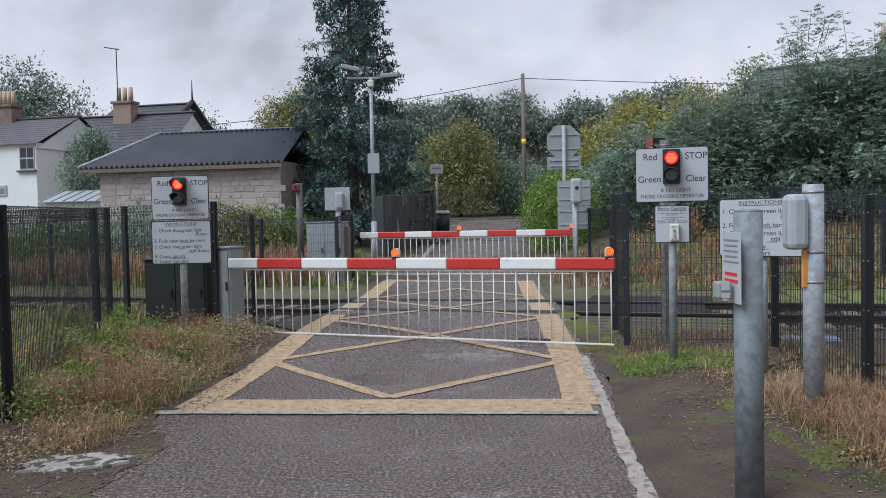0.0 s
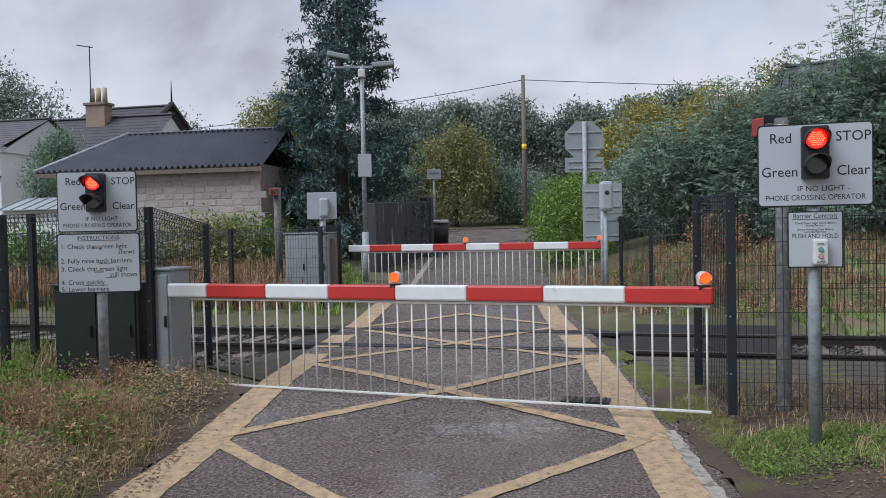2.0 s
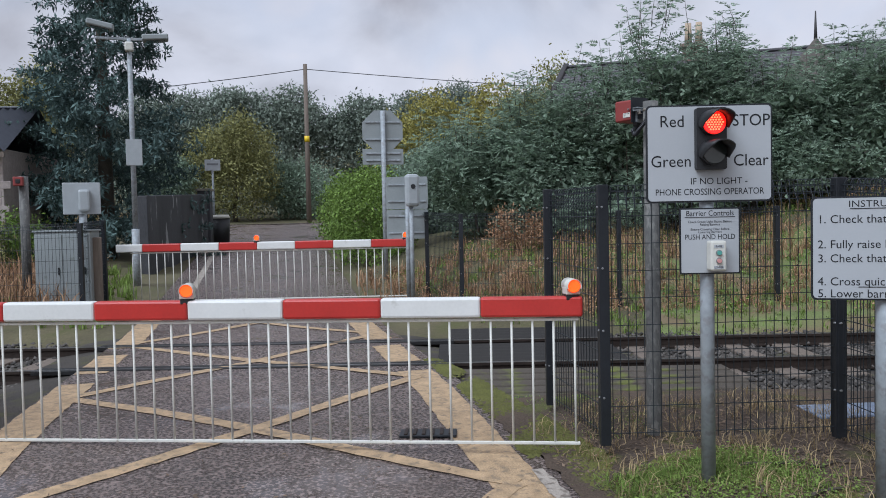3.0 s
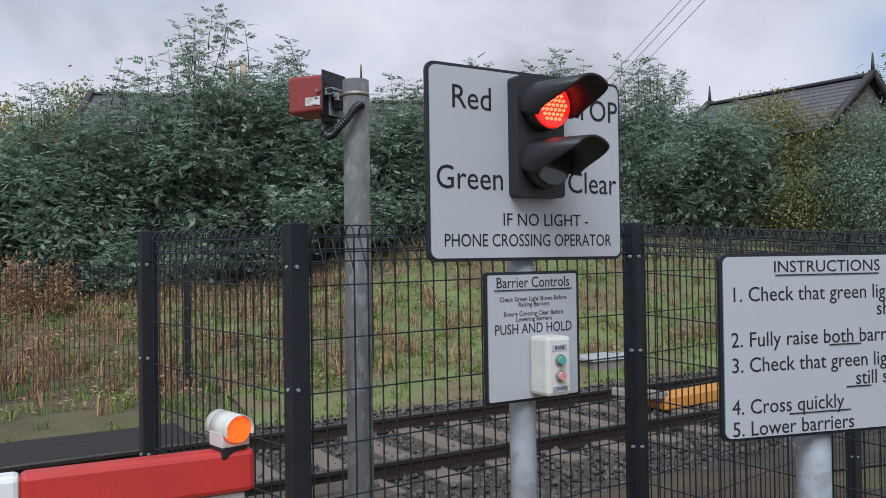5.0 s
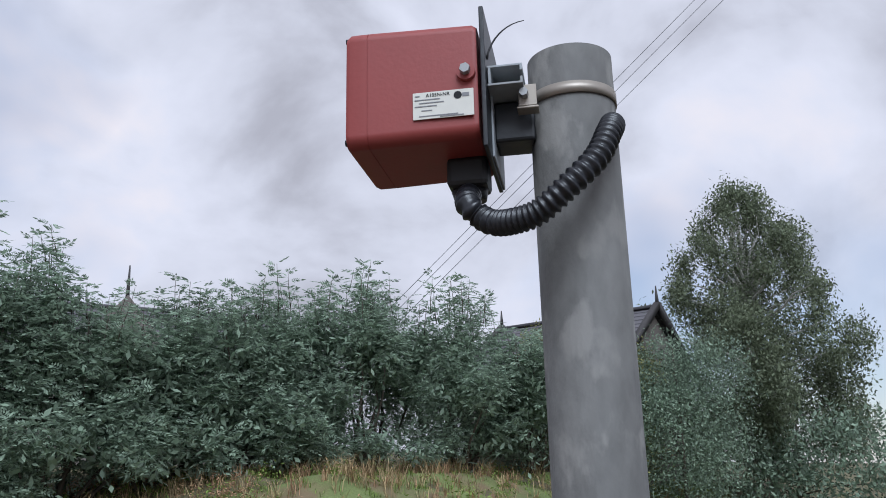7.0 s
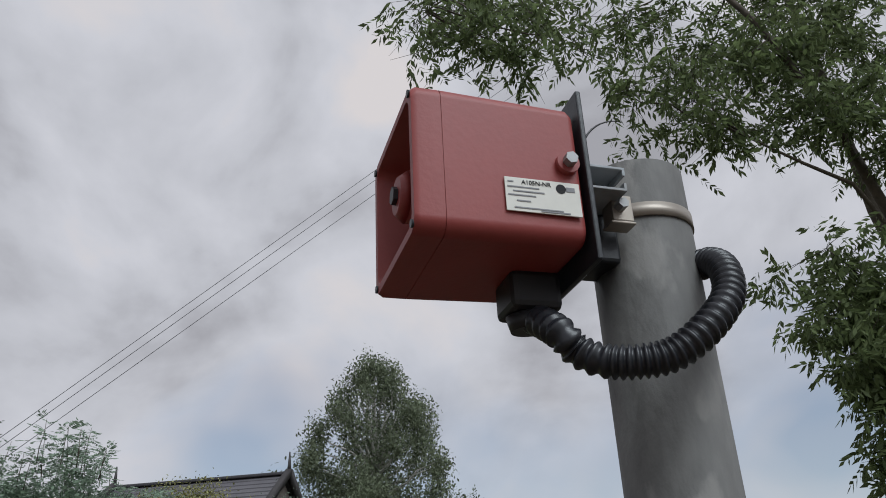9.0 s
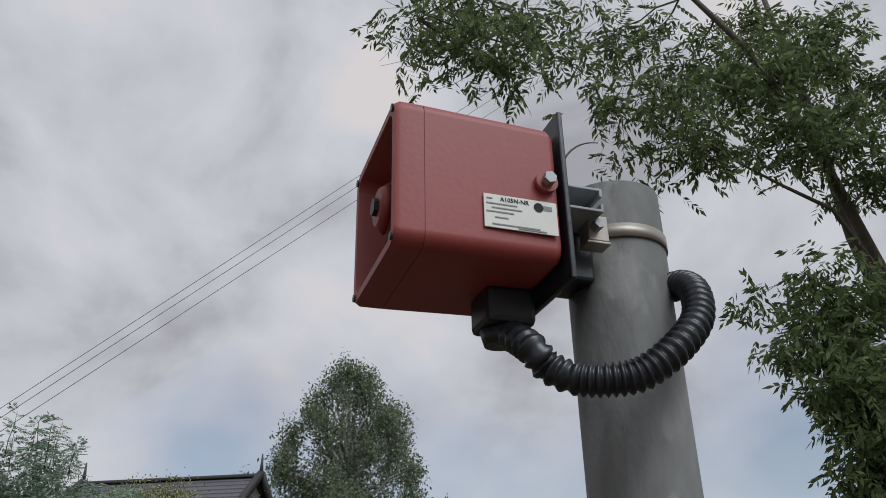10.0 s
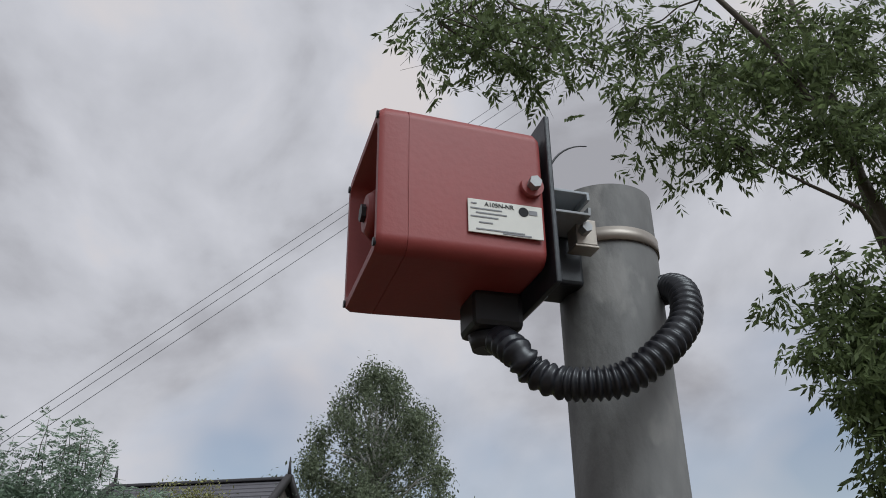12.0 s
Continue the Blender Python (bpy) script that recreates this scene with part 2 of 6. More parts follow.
FIRLEAF = mat("spruce_needles", (0.1, 0.15, 0.14), 0.7, vary=0.3, scale=0.6, fine=5, island=0.4, trans=0.12)
BIRCHLEAF = mat("birch_leaves", (0.18, 0.21, 0.135), 0.6, vary=0.35, island=0.5, trans=0.45)
GRASS = mat("green_grass", (0.2, 0.28, 0.07), 0.8, vary=0.3, scale=0.5, fine=4, island=0.5, trans=0.3)
DRYGRASS = mat("dry_straw_grass", (0.41, 0.305, 0.17), 0.85, vary=0.3, scale=0.8, fine=4, island=0.6, trans=0.25)
RUSTWEED = mat("rust_brown_weeds", (0.37, 0.225, 0.135), 0.85, vary=0.35, scale=0.7, fine=4, island=0.6, trans=0.2)
MOSS = mat("yellow_green_moss", (0.105, 0.105, 0.025), 0.95, vary=0.35, scale=5, fine=40, bump=0.6, bump_scale=40)
DEADLEAF = mat("dead_stems", (0.16, 0.11, 0.075), 0.9, vary=0.35, island=0.5)
TURF = mat("short_turf", (0.14, 0.172, 0.058), 0.95, vary=0.45, scale=0.5, fine=25, bump=0.8, bump_scale=30, second=(0.17, 0.125, 0.07), second_at=(0.48, 0.62))
TRACKBED = mat("dark_damp_grit", (0.052, 0.043, 0.036), 0.9, vary=0.5, scale=1.5, fine=40, bump=0.8, bump_scale=40, second=(0.075, 0.07, 0.03), second_at=(0.56, 0.7))
PATCHMAT = mat("crumbling_pale_concrete", (0.34, 0.31, 0.28), 0.85, vary=0.3, scale=6, fine=40, bump=0.9, bump_scale=16, second=(0.075, 0.058, 0.045), second_at=(0.5, 0.55))
ORANGEPLASTIC = mat("orange_plastic", (0.62, 0.26, 0.05), 0.5, vary=0.15)


# ---------------------------------------------------------------- mesh helpers
def smooth(bm, on=True):
    for f in bm.faces:
        f.smooth = on
    return bm


def box(bm, cx, cy, cz, sx, sy, sz, bevel=0.0, m=None):
    """A box by centre and size, with bevelled edges."""
    made = bmesh.ops.create_cube(bm, size=1.0)["verts"]
    bmesh.ops.scale(bm, vec=(sx, sy, sz), verts=made)
    bmesh.ops.translate(bm, vec=(cx, cy, cz), verts=made)
    if m:
        bmesh.ops.transform(bm, matrix=m, verts=made)
    if bevel:
        edges = list({e for v in made for e in v.link_edges})
        bmesh.ops.bevel(bm, geom=edges, offset=bevel, segments=2, affect="EDGES", profile=0.5)
    return bm


def tube(bm, p, q, r, r2=None, seg=12, caps=True):
    """A round bar from p to q."""
    p, q = Vector(p), Vector(q)
    r2 = r if r2 is None else r2
    way = (q - p).normalized()
    side = way.orthogonal().normalized()
    up = way.cross(side)
    rings = []
    for c, rad in ((p, r), (q, r2)):
        rings.append([bm.verts.new(c + rad * (math.cos(a) * side + math.sin(a) * up)) for a in (2 * math.pi * k / seg for k in range(seg))])
    for k in range(seg):
        f = bm.faces.new((rings[0][k], rings[0][(k + 1) % seg], rings[1][(k + 1) % seg], rings[1][k]))
        f.smooth = seg > 6
    if caps:
        bm.faces.new(rings[0][::-1])
        bm.faces.new(rings[1])
    return bm


def sweep(bm, points, radii, seg=12):
    """A round bar along a line of points."""
    pts = [Vector(p) for p in points]
    last, side = None, None
    first_ring = None
    for i, p in enumerate(pts):
        way = (pts[min(i + 1, len(pts) - 1)] - pts[max(i - 1, 0)]).normalized()
        side = way.orthogonal().normalized() if side is None else (side - way * side.dot(way)).normalized()
        up = way.cross(side)
        r = radii[i] if hasattr(radii, "__len__") else radii
        ring = [bm.verts.new(p + r * (math.cos(2 * math.pi * k / seg) * side + math.sin(2 * math.pi * k / seg) * up)) for k in range(seg)]
        if last:
            for k in range(seg):
                bm.faces.new((last[k], last[(k + 1) % seg], ring[(k + 1) % seg], ring[k])).smooth = True
        else:
            first_ring = ring
        last = ring
    bm.faces.new(first_ring[::-1])
    bm.faces.new(last)
    return bm


def plate(bm, outline, y0, y1):
    """An upright plate: an outline of (x, z) drawn out from y0 to y1."""
    a = [bm.verts.new((x, y0, z)) for x, z in outline]
    b = [bm.verts.new((x, y1, z)) for x, z in outline]
    bm.faces.new(a)
    bm.faces.new(b[::-1])
    for k in range(len(a)):
        j = (k + 1) % len(a)
        bm.faces.new((a[j], a[k], b[k], b[j]))
    return bm


def rounded(w, h, r, n=5, cx=0.0, cz=0.0):
    """A rounded oblong, as (x, z) pairs against the clock."""
    out = []
    for sx, sz, a0 in ((1, 1, 0), (-1, 1, 90), (-1, -1, 180), (1, -1, 270)):
        for k in range(n + 1):
            a = radians(a0 + 90 * k / n)
            out.append((cx + sx * (w / 2 - r) + r * math.cos(a), cz + sz * (h / 2 - r) + r * math.sin(a)))
    return out


def mesh_of(name, bm, material):
    me = bpy.data.meshes.new(name)
    bmesh.ops.recalc_face_normals(bm, faces=bm.faces)
    bm.to_mesh(me)
    bm.free()
    me.materials.append(material)
    return me


def part(name, bm, material, parent=None, label="", at=None):
    """One mesh object under a thing or under a part."""
    ob = new(name, mesh_of(name, bm, material))
    ob.parent = parent
    if at is not None:
        ob.matrix_basis = at
    if label:
        tagged(ob, label)
    return ob


def thing(name, m, label, category, group=""):
    return_ob = tagged(new(name), label, category, group)
    return_ob.empty_display_size = 0.1
    return_ob.matrix_basis = m
    return return_ob


def raw(name, verts, faces, material, parent=None, kind="", label="", category="", flat=True):
    """A mesh from arrays, for what nobody could count."""
    me = bpy.data.meshes.new(name)
    verts, faces = np.asarray(verts, np.float32), np.asarray(faces, np.int32)
    k = faces.shape[1]
    me.vertices.add(len(verts))
    me.vertices.foreach_set("co", verts.ravel())
    me.loops.add(faces.size)
    me.loops.foreach_set("vertex_index", faces.ravel())
    me.polygons.add(len(faces))
    me.polygons.foreach_set("loop_start", np.arange(0, faces.size, k, dtype=np.int32))
    me.polygons.foreach_set("loop_total", np.full(len(faces), k, dtype=np.int32))
    me.update(calc_edges=True)
    me.validate()
    me.materials.append(material)
    ob = new(name, me)
    ob.parent = parent
    return tagged(ob, label, category, "", kind)


def writing(name, text, size, x, z, parent, material, y=-0.0018, align="CENTER", squeeze=1.0, rot=None):
    """Raised print on an upright board whose face looks along -y."""
    cu = bpy.data.curves.new(name, "FONT")
    cu.body, cu.size, cu.align_x, cu.align_y, cu.extrude = text, size, align, "CENTER", 0.0003
    cu.resolution_u = 3
    tmp = bpy.data.objects.new(name, cu)
    scene.collection.objects.link(tmp)
    dg = bpy.context.evaluated_depsgraph_get()
    me = bpy.data.meshes.new_from_object(tmp.evaluated_get(dg))
    bpy.data.objects.remove(tmp)
    bpy.data.curves.remove(cu)
    me.transform(Matrix.Diagonal((squeeze, 1, 1, 1)))
    me.transform(Euler((radians(90), 0, 0)).to_matrix().to_4x4())
    me.materials.clear()
    me.materials.append(material)
    ob = new(name, me)
    ob.parent = parent
    ob.matrix_basis = pose(x, y, z) if rot is None else rot
    return ob


# ---------------------------------------------------------------- lie of the land
def step(a, b, v):
    k = np.clip((np.asarray(v, float) - a) / (b - a), 0, 1)
    return k * k * (3 - 2 * k)


def track_s(x, y):
    """Distance past the middle of the track, square to it."""
    return (y - (15.55 - 0.34 * x)) / 1.056


def road_left(y):
    return np.interp(y, (-30, 7.7, 20.7, 34, 44, 48), (-4.4, -2.72, -1.12, 0.3, 0.6, -2.5))


def road_right(y):
    return np.interp(y, (-30, 5.2, 9.8, 13.2, 19.3, 30, 42, 48), (-3.0, 1.2, 1.8, 2.12, 2.62, 3.9, 5.6, 9.5))


def base_z(x, y):
    s = track_s(x, y)
    z = 0.12 * step(-5.5, -2.2, s) + 0.08 * step(2.2, 5, s)
    z = z + np.clip(s - 5, 0, 28) * 0.0545
    return z


def road_z(x, y):
    return base_z(x * 0 + 0.5 + 0.1 * (y - 10), y)


def land_z(x, y):
    """Height of the ground sheet."""
    x, y = np.asarray(x, float), np.asarray(y, float)
    out = np.maximum(road_left(y) - x, x - road_right(y))
    s = track_s(x, y)
    side = step(-0.1, 1.0, out)
    near = 1 - step(-3.6, -2.6, s)
    lumps = 0.07 * np.sin(x * 2.1 + 1.3 * np.sin(y * 1.1)) * np.cos(y * 1.7 + 0.6 * x)
    z = base_z(x, y) * side + (road_z(x, y) - 0.06) * (1 - side)
    z = z + side * near * (0.13 + lumps * 0.6) * step(5.0, 9.5, y) * (1 - 0.85 * step(-1, 1, x))
    z = z + side * step(3.0, 6.0, s) * lumps * 1.5
    z = z + 1.9 * step(3.3, 8.6, s) * (0.35 * step(3.6, 7.5, x) + 0.65 * step(10.5, 17, x)) * (1 - step(27, 36, y))
    bed = (1 - step(2.0, 3.0, np.abs(s))) * side
    z = z * (1 - bed) - bed * 0.06
    z = z + step(55, 110, y) * 9.0 * step(-60, 20, x + 20)
    return z


def axis_lines(lo, hi, fine_lo, fine_hi, fine):
    inner = np.arange(fine_lo, fine_hi + 1e-6, fine)
    far_hi = fine_hi + np.cumsum(fine * 1.22 ** np.arange(1, 60))
    far_lo = fine_lo - np.cumsum(fine * 1.22 ** np.arange(1, 60))
    return np.concatenate([[lo], far_lo[far_lo > lo][::-1], inner, far_hi[far_hi < hi], [hi]])


def sheet(name, xs, ys, height, material, label):
    gx, gy = np.meshgrid(xs, ys)
    v = np.stack([gx, gy, height(gx, gy)], -1).reshape(-1, 3)
    n, k = len(xs), np.arange((len(ys) - 1) * (len(xs) - 1))
    i = (k // (n - 1)) * n + k % (n - 1)
    ob = raw(name, v, np.stack([i, i + 1, i + n + 1, i + n], -1), material, kind="structure", label=label, category=name.split("_")[0])
    for p in ob.data.polygons:
        p.use_smooth = True
    return ob


ground = sheet("ground", axis_lines(-900, 900, -8, 16, 0.25), axis_lines(-300, 1500, 2, 30, 0.25), land_z, SOIL, "rough grassy ground beside the railway")


def strip(name, left, right, ys, material, label, lift=0.0, height=road_z, cols=9, category="road", kind="structure", parent=None, jag=0.0):
    """A ribbon laid on the road between two lines, with worn edges where jag is given."""
    r = np.random.RandomState(len(name) + len(ys))
    v, f = [], []
    for j, y in enumerate(ys):
        a, b = float(left(y)), float(right(y))
        for c in range(cols):
            k = c / (cols - 1)
            x = a + (b - a) * k + (r.uniform(-jag, jag) if c in (0, cols - 1) else 0)
            v.append((x, y, float(height(np.float64(x), np.float64(y))) + lift))
    for j in range(len(ys) - 1):
        for c in range(cols - 1):
            i = j * cols + c
            f.append((i, i + 1, i + cols + 1, i + cols))
    return raw(name, v, f, material, parent, kind, label, category)


road = strip("road", road_left, road_right, np.concatenate([np.arange(-30, 6, 1.0), np.arange(6, 24, 0.25), np.arange(24, 48.6, 0.75)]), ASPHALT, "wet dark asphalt lane over the level crossing")
main_road = strip("road_main", lambda y: -120, lambda y: 120, (47.5, 49, 51, 53, 54.5), ASPHALT, "asphalt road passing behind the crossing", lift=0.012, height=lambda x, y: 1.66 + 0 * x, cols=25)
strip("trim_road_line", lambda y: -120, lambda y: 120, (54.0, 54.2), WHITELINE, "white line along the road edge", lift=0.02, height=lambda x, y: 1.66 + 0 * x, cols=25)


def road_band(name, p, q, w, material, label="", lift=0.004, jag=0.01, n=None):
    """A painted line on the road from p to q."""
    p, q = Vector(p), Vector(q)
    n = n or max(3, int((q - p).length / 0.12))
    r = np.random.RandomState(int(abs(p.x * 31 + q.y * 17)) + 3)
    side = Vector((-(q - p).y, (q - p).x)).normalized() * w / 2
    v, f = [], []
    for k in range(n + 1):
        c = p.lerp(q, k / n)
        for sgn in (-1, 1):
            e = c + side * sgn * (1 + r.uniform(-jag, jag) / w * 2)
            v.append((e.x, e.y, float(road_z(np.float64(e.x), np.float64(e.y))) + 0.004 + (lift - 0.004) * 0.5))
        if k:
            i = 2 * k
            f.append((i - 2, i - 1, i + 1, i))
    return raw(name, v, f, material, road, "", label)


RAIL_A, RAIL_B = 14.62, 16.48
box_l, box_r = (lambda y: float(road_left(y)) + 0.18), (lambda y: float(road_right(y)) - 0.36)
road_band("paint_near_edge", (-2.6, 7.98), (1.22, 7.5), 0.56, YELLOW, "worn yellow paint")
for y0, y1 in ((7.9, 10.2), (10.2, 12.4), (12.4, 14.3), (14.9, 16.2), (16.8, 18.6), (18.6, 20.6)):
    road_band("paint_side", (box_l(y0) + 0.02, y0), (box_l(y1) + 0.02, y1), 0.36, YELLOW, lift=0.007)
    ya, yb = (y - 0.75 if y > 12 else y - 0.35 for y in (y0, y1))
    road_band("paint_side", (box_r(ya) + 0.02, ya), (box_r(yb) + 0.02, yb), 0.38, YELLOW, lift=0.0075)
road_band("paint_far_edge", (-1.05, 20.7), (2.5, 19.5), 0.3, YELLOW, lift=0.01)
mids, lefts, rights = [(-0.64, 8.1), (-0.1, 11.75), (0.22, 14.95), (0.62, 18.6)], [(-2.2, 10.35), (-1.75, 13.55), (-1.4, 17.05)], [(1.46, 9.9), (1.75, 13.2), (2.12, 16.6)]
for k in range(3):
    for q, e in enumerate((lefts[k], rights[k])):
        road_band("paint_diagonal", mids[k], e, 0.15, YELLOW, lift=0.0105 + 0.004 * q)
        road_band("paint_diagonal", e, mids[k + 1], 0.15, YELLOW, lift=0.0125 + 0.004 * q)
road_band("paint_lane_line", (0.7, 2.5), (1.29, 7.1), 0.115, WHITELINE, jag=0.018, lift=0.0165)
road_band("paint_lane_line", (1.29, 7.1), (1.7, 10.1), 0.11, WHITELINE, jag=0.018, lift=0.0195)
road_band("paint_front_line", (-2.8, 7.73), (1.22, 7.2), 0.12, WHITELINE, lift=0.0225, jag=0.012)
road_band("paint_far_line", (-0.3, 23.5), (0.75, 34.0), 0.15, WHITELINE)


# bare ground and broken concrete beside the lane
on_edge = lambda x, y: np.maximum(land_z(x, y), road_z(x, y) - 0.028)
strip("ground_path", lambda y: np.interp(y, (1.5, 2.5, 7.1, 9.0), (0.63, 0.77, 1.36, 1.72)), lambda y: road_right(y) + 1.45 - 0.25 * math.sin(y * 1.3), np.arange(1.5, 9.0, 0.15), MUD, "damp bare dirt beside the lane", lift=0.035, height=on_edge, cols=18, category="ground", jag=0.025)
strip("ground_verge", lambda y: road_left(y) - 1.15 - 0.15 * math.sin(y * 2.3), lambda y: road_left(y) + np.interp(y, (2, 6.5, 7.6, 12), (0.5, 0.35, 0.05, 0.05)) + 0.06 * math.sin(y * 3.1), np.arange(2.0, 12.4, 0.12), MUD, "reddish dirt edge of the lane", lift=0.033, height=on_edge, cols=16, category="ground", jag=0.05)
rr = random.Random(61)
bm = bmesh.new()
ring = [(0.4 * math.cos(2 * math.pi * q / 30) * rr.uniform(0.7, 1.15), 0.24 * math.sin(2 * math.pi * q / 30) * rr.uniform(0.7, 1.15)) for q in range(30)]
top = [bm.verts.new((px, py, 0.012)) for px, py in ring]
low = [bm.verts.new((px * 1.06, py * 1.06, -0.05)) for px, py in ring]
bm.faces.new(top)
for q in range(30):
    bm.faces.new((top[q], low[q], low[(q + 1) % 30], top[(q + 1) % 30]))
tagged(part("concrete_patch", bm, PATCHMAT, None, at=pose(-2.9, 6.15, float(road_z(np.float64(-2.9), np.float64(6.15))) + 0.012, 0, 0, 8)), "broken pale concrete patch at the lane edge", "patch")

dirt_end = lambda y: min(7.0, (13.0 - y) / 0.34)
strip("ground_dirt", lambda y: road_right(y) - 0.03, lambda y: dirt_end(y) + 0.12 * math.sin(y * 9), np.arange(8.8, 12.0, 0.12), MUD, "damp brown dirt round the fence", lift=0.034, height=on_edge, cols=40, category="ground", jag=0.05)


def lay(name, u0, u1, w0, w1, lift, material, label):
    """A sheet of ground along the track, from u0 to u1 along it and w0 to w1 across."""
    nu, nw = int((u1 - u0) / 0.3), int((w1 - w0) / 0.2)
    u, w = np.meshgrid(np.linspace(u0, u1, nu), np.linspace(w0, w1, nw))
    w = w + 0.15 * np.sin(u * 1.7) * np.abs(w) / max(abs(w0), abs(w1))
    m = np.array(pose(0, 15.55, 0, 0, 0, math.degrees(math.atan(-0.34))))
    x, y = m[0, 0] * u + m[0, 1] * w + m[0, 3], m[1, 0] * u + m[1, 1] * w + m[1, 3]
    v = np.stack([x, y, land_z(x, y) + lift], -1).reshape(-1, 3)
    k = np.arange((nw - 1) * (nu - 1))
    i = (k // (nu - 1)) * nu + k % (nu - 1)
    return raw(name, v, np.stack([i, i + 1, i + nu + 1, i + nu], -1), material, None, "structure", label, "ground")


lay("ground_turf", 6.0, 32, 1.95, 8.6, 0.03, TURF, "short green turf beyond the track")
lay("ground_trackbed", -24, 30, -3.3, 1.9, 0.018, TRACKBED, "dark damp grit of the track bed")


def moss(boxes, count, seed, label):
    """Low ragged cushions of moss lying on the ground."""
    r = np.random.RandomState(seed)
    b = np.array(boxes)[r.randint(len(boxes), size=count)]
    x, y = b[:, 0] + (b[:, 1] - b[:, 0]) * r.uniform(size=count), b[:, 2] + (b[:, 3] - b[:, 2]) * r.uniform(size=count)
    keep = (np.sin(x * 5.1 + seed) + np.sin(y * 4.3 + 2 * seed) + np.sin((x - y) * 7.7) + r.normal(scale=0.6, size=count) > 0.5) & (x > road_right(y) - 0.1)
    x, y = x[keep], y[keep]
    n, k = len(x), 7
    rad = r.uniform(0.008, 0.03, (n, 1)) * r.uniform(0.6, 1.3, (n, k))
    a = 2 * math.pi * np.arange(k)[None] / k + r.uniform(0, 6, (n, 1))
    px, py = x[:, None] + rad * np.cos(a), y[:, None] + rad * np.sin(a)
    edge = np.stack([px, py, np.maximum(land_z(px, py) + 0.036, road_z(px, py) + 0.002)], -1)
    top = np.stack([x, y, np.maximum(land_z(x, y) + 0.036, road_z(x, y)) + r.uniform(0.006, 0.022, n)], -1)[:, None]
    v = np.concatenate([top, edge], 1).reshape(-1, 3)
    i = np.arange(n)[:, None] * (k + 1)
    f = np.concatenate([i + np.array([[0, 1 + q, 1 + (q + 1) % k]]) for q in range(k)])
    return raw("moss", v, f, MOSS, None, "stuff", label, "moss")


moss([(1.75, 2.3, 9.9, 14.2)], 9000, 3, "yellow-green moss along the crossing's edge")
moss([(2.3, 3.5, 4.4, 7.6)], 9000, 4, "yellow-green moss round the posts by the lane")
moss([(1.9, 3.3, 8.6, 9.9)], 4000, 5, "yellow-green moss by the sign post")

# drain grate by the near barrier
gr = thing("drain_grate", pose(1.22, 11.15, float(road_z(np.float64(1.2), np.float64(11.1))) + 0.012, 0, 0, -20), "dark iron drain cover set in the road", "drain cover")
part("frame", box(bmesh.new(), 0, 0, 0.004, 0.46, 0.2, 0.02, 0.004), BLACKSTEEL, gr)
for q in range(6):
    part("bar", box(bmesh.new(), -0.18 + 0.072 * q, 0, 0.018, 0.03, 0.17, 0.012, 0.003), RAIL, gr)

# ---------------------------------------------------------------- railway
TRACK_ANGLE = math.degrees(math.atan(-0.34))
TRACK = pose(0, (RAIL_A + RAIL_B) / 2, 0, 0, 0, TRACK_ANGLE)
GAUGE = (RAIL_B - RAIL_A) / 1.056


def rail_line(offset, name):
    ob = thing(name, TRACK @ pose(0, offset, -0.028), "rusty steel running rail with a polished head", "rail", "running rails")
    bm = bmesh.new()
    profile = [(-0.07, 0), (0.07, 0), (0.07, 0.012), (0.012, 0.03), (0.012, 0.11), (0.035, 0.12), (0.035, 0.15), (-0.035, 0.15), (-0.035, 0.12), (-0.012, 0.11), (-0.012, 0.03), (-0.07, 0.012)]
    a = [bm.verts.new((-90, y, z)) for y, z in profile]
    b = [bm.verts.new((90, y, z)) for y, z in profile]
    for k in range(len(a)):
        j = (k + 1) % len(a)
        bm.faces.new((a[k], a[j], b[j], b[k]))
    part("rail_body", bm, RAIL, ob)
    part("rail_head", box(bmesh.new(), 0, 0, 0.153, 180, 0.05, 0.006), RAILTOP, ob, "polished rail head")
    return ob


rail_line(-GAUGE / 2, "rail")
rail_line(GAUGE / 2, "rail")
sleeper_me = mesh_of("sleeper", box(bmesh.new(), 0, 0, 0.0, 0.26, 2.7, 0.14, 0.015), TIMBER)
for k in range(-45, 60):
    x = k * 0.66
    if -1.8 < x < 3.0:
        continue
    sl = tagged(new("sleeper", sleeper_me), "dark weathered timber sleeper in the ballast", "sleeper", "track sleepers")
    sl.matrix_basis = TRACK @ pose(x, 0, -0.075)

rng = np.random.RandomState(5)


def stones(name, count, x_lo, x_hi, half, size, lift, material, label):
    """Loose broken stones along the track."""
    u = rng.uniform(x_lo, x_hi, count)
    w = rng.uniform(-half, half, count)
    m = np.array(TRACK)
    p = np.stack([u, w, np.full(count, lift) + rng.uniform(-0.02, 0.02, count)], -1) @ m[:3, :3].T + m[:3, 3]
    r = size * rng.uniform(0.5, 1.3, (count, 1, 1))
    shape = np.array([(1, 0, 0), (-1, 0, 0), (0, 1, 0), (0, -1, 0), (0, 0, 0.8), (0, 0, -0.8)])
    v = p[:, None, :] + r * (shape[None] + rng.uniform(-0.35, 0.35, (count, 6, 3)))
    tri = np.array([(0, 2, 4), (2, 1, 4), (1, 3, 4), (3, 0, 4), (2, 0, 5), (1, 2, 5), (3, 1, 5), (0, 3, 5)])
    f = (np.arange(count)[:, None, None] * 6 + tri[None]).reshape(-1, 3)
    return raw(name, v.reshape(-1, 3), f, material, None, "stuff", label, "ballast")


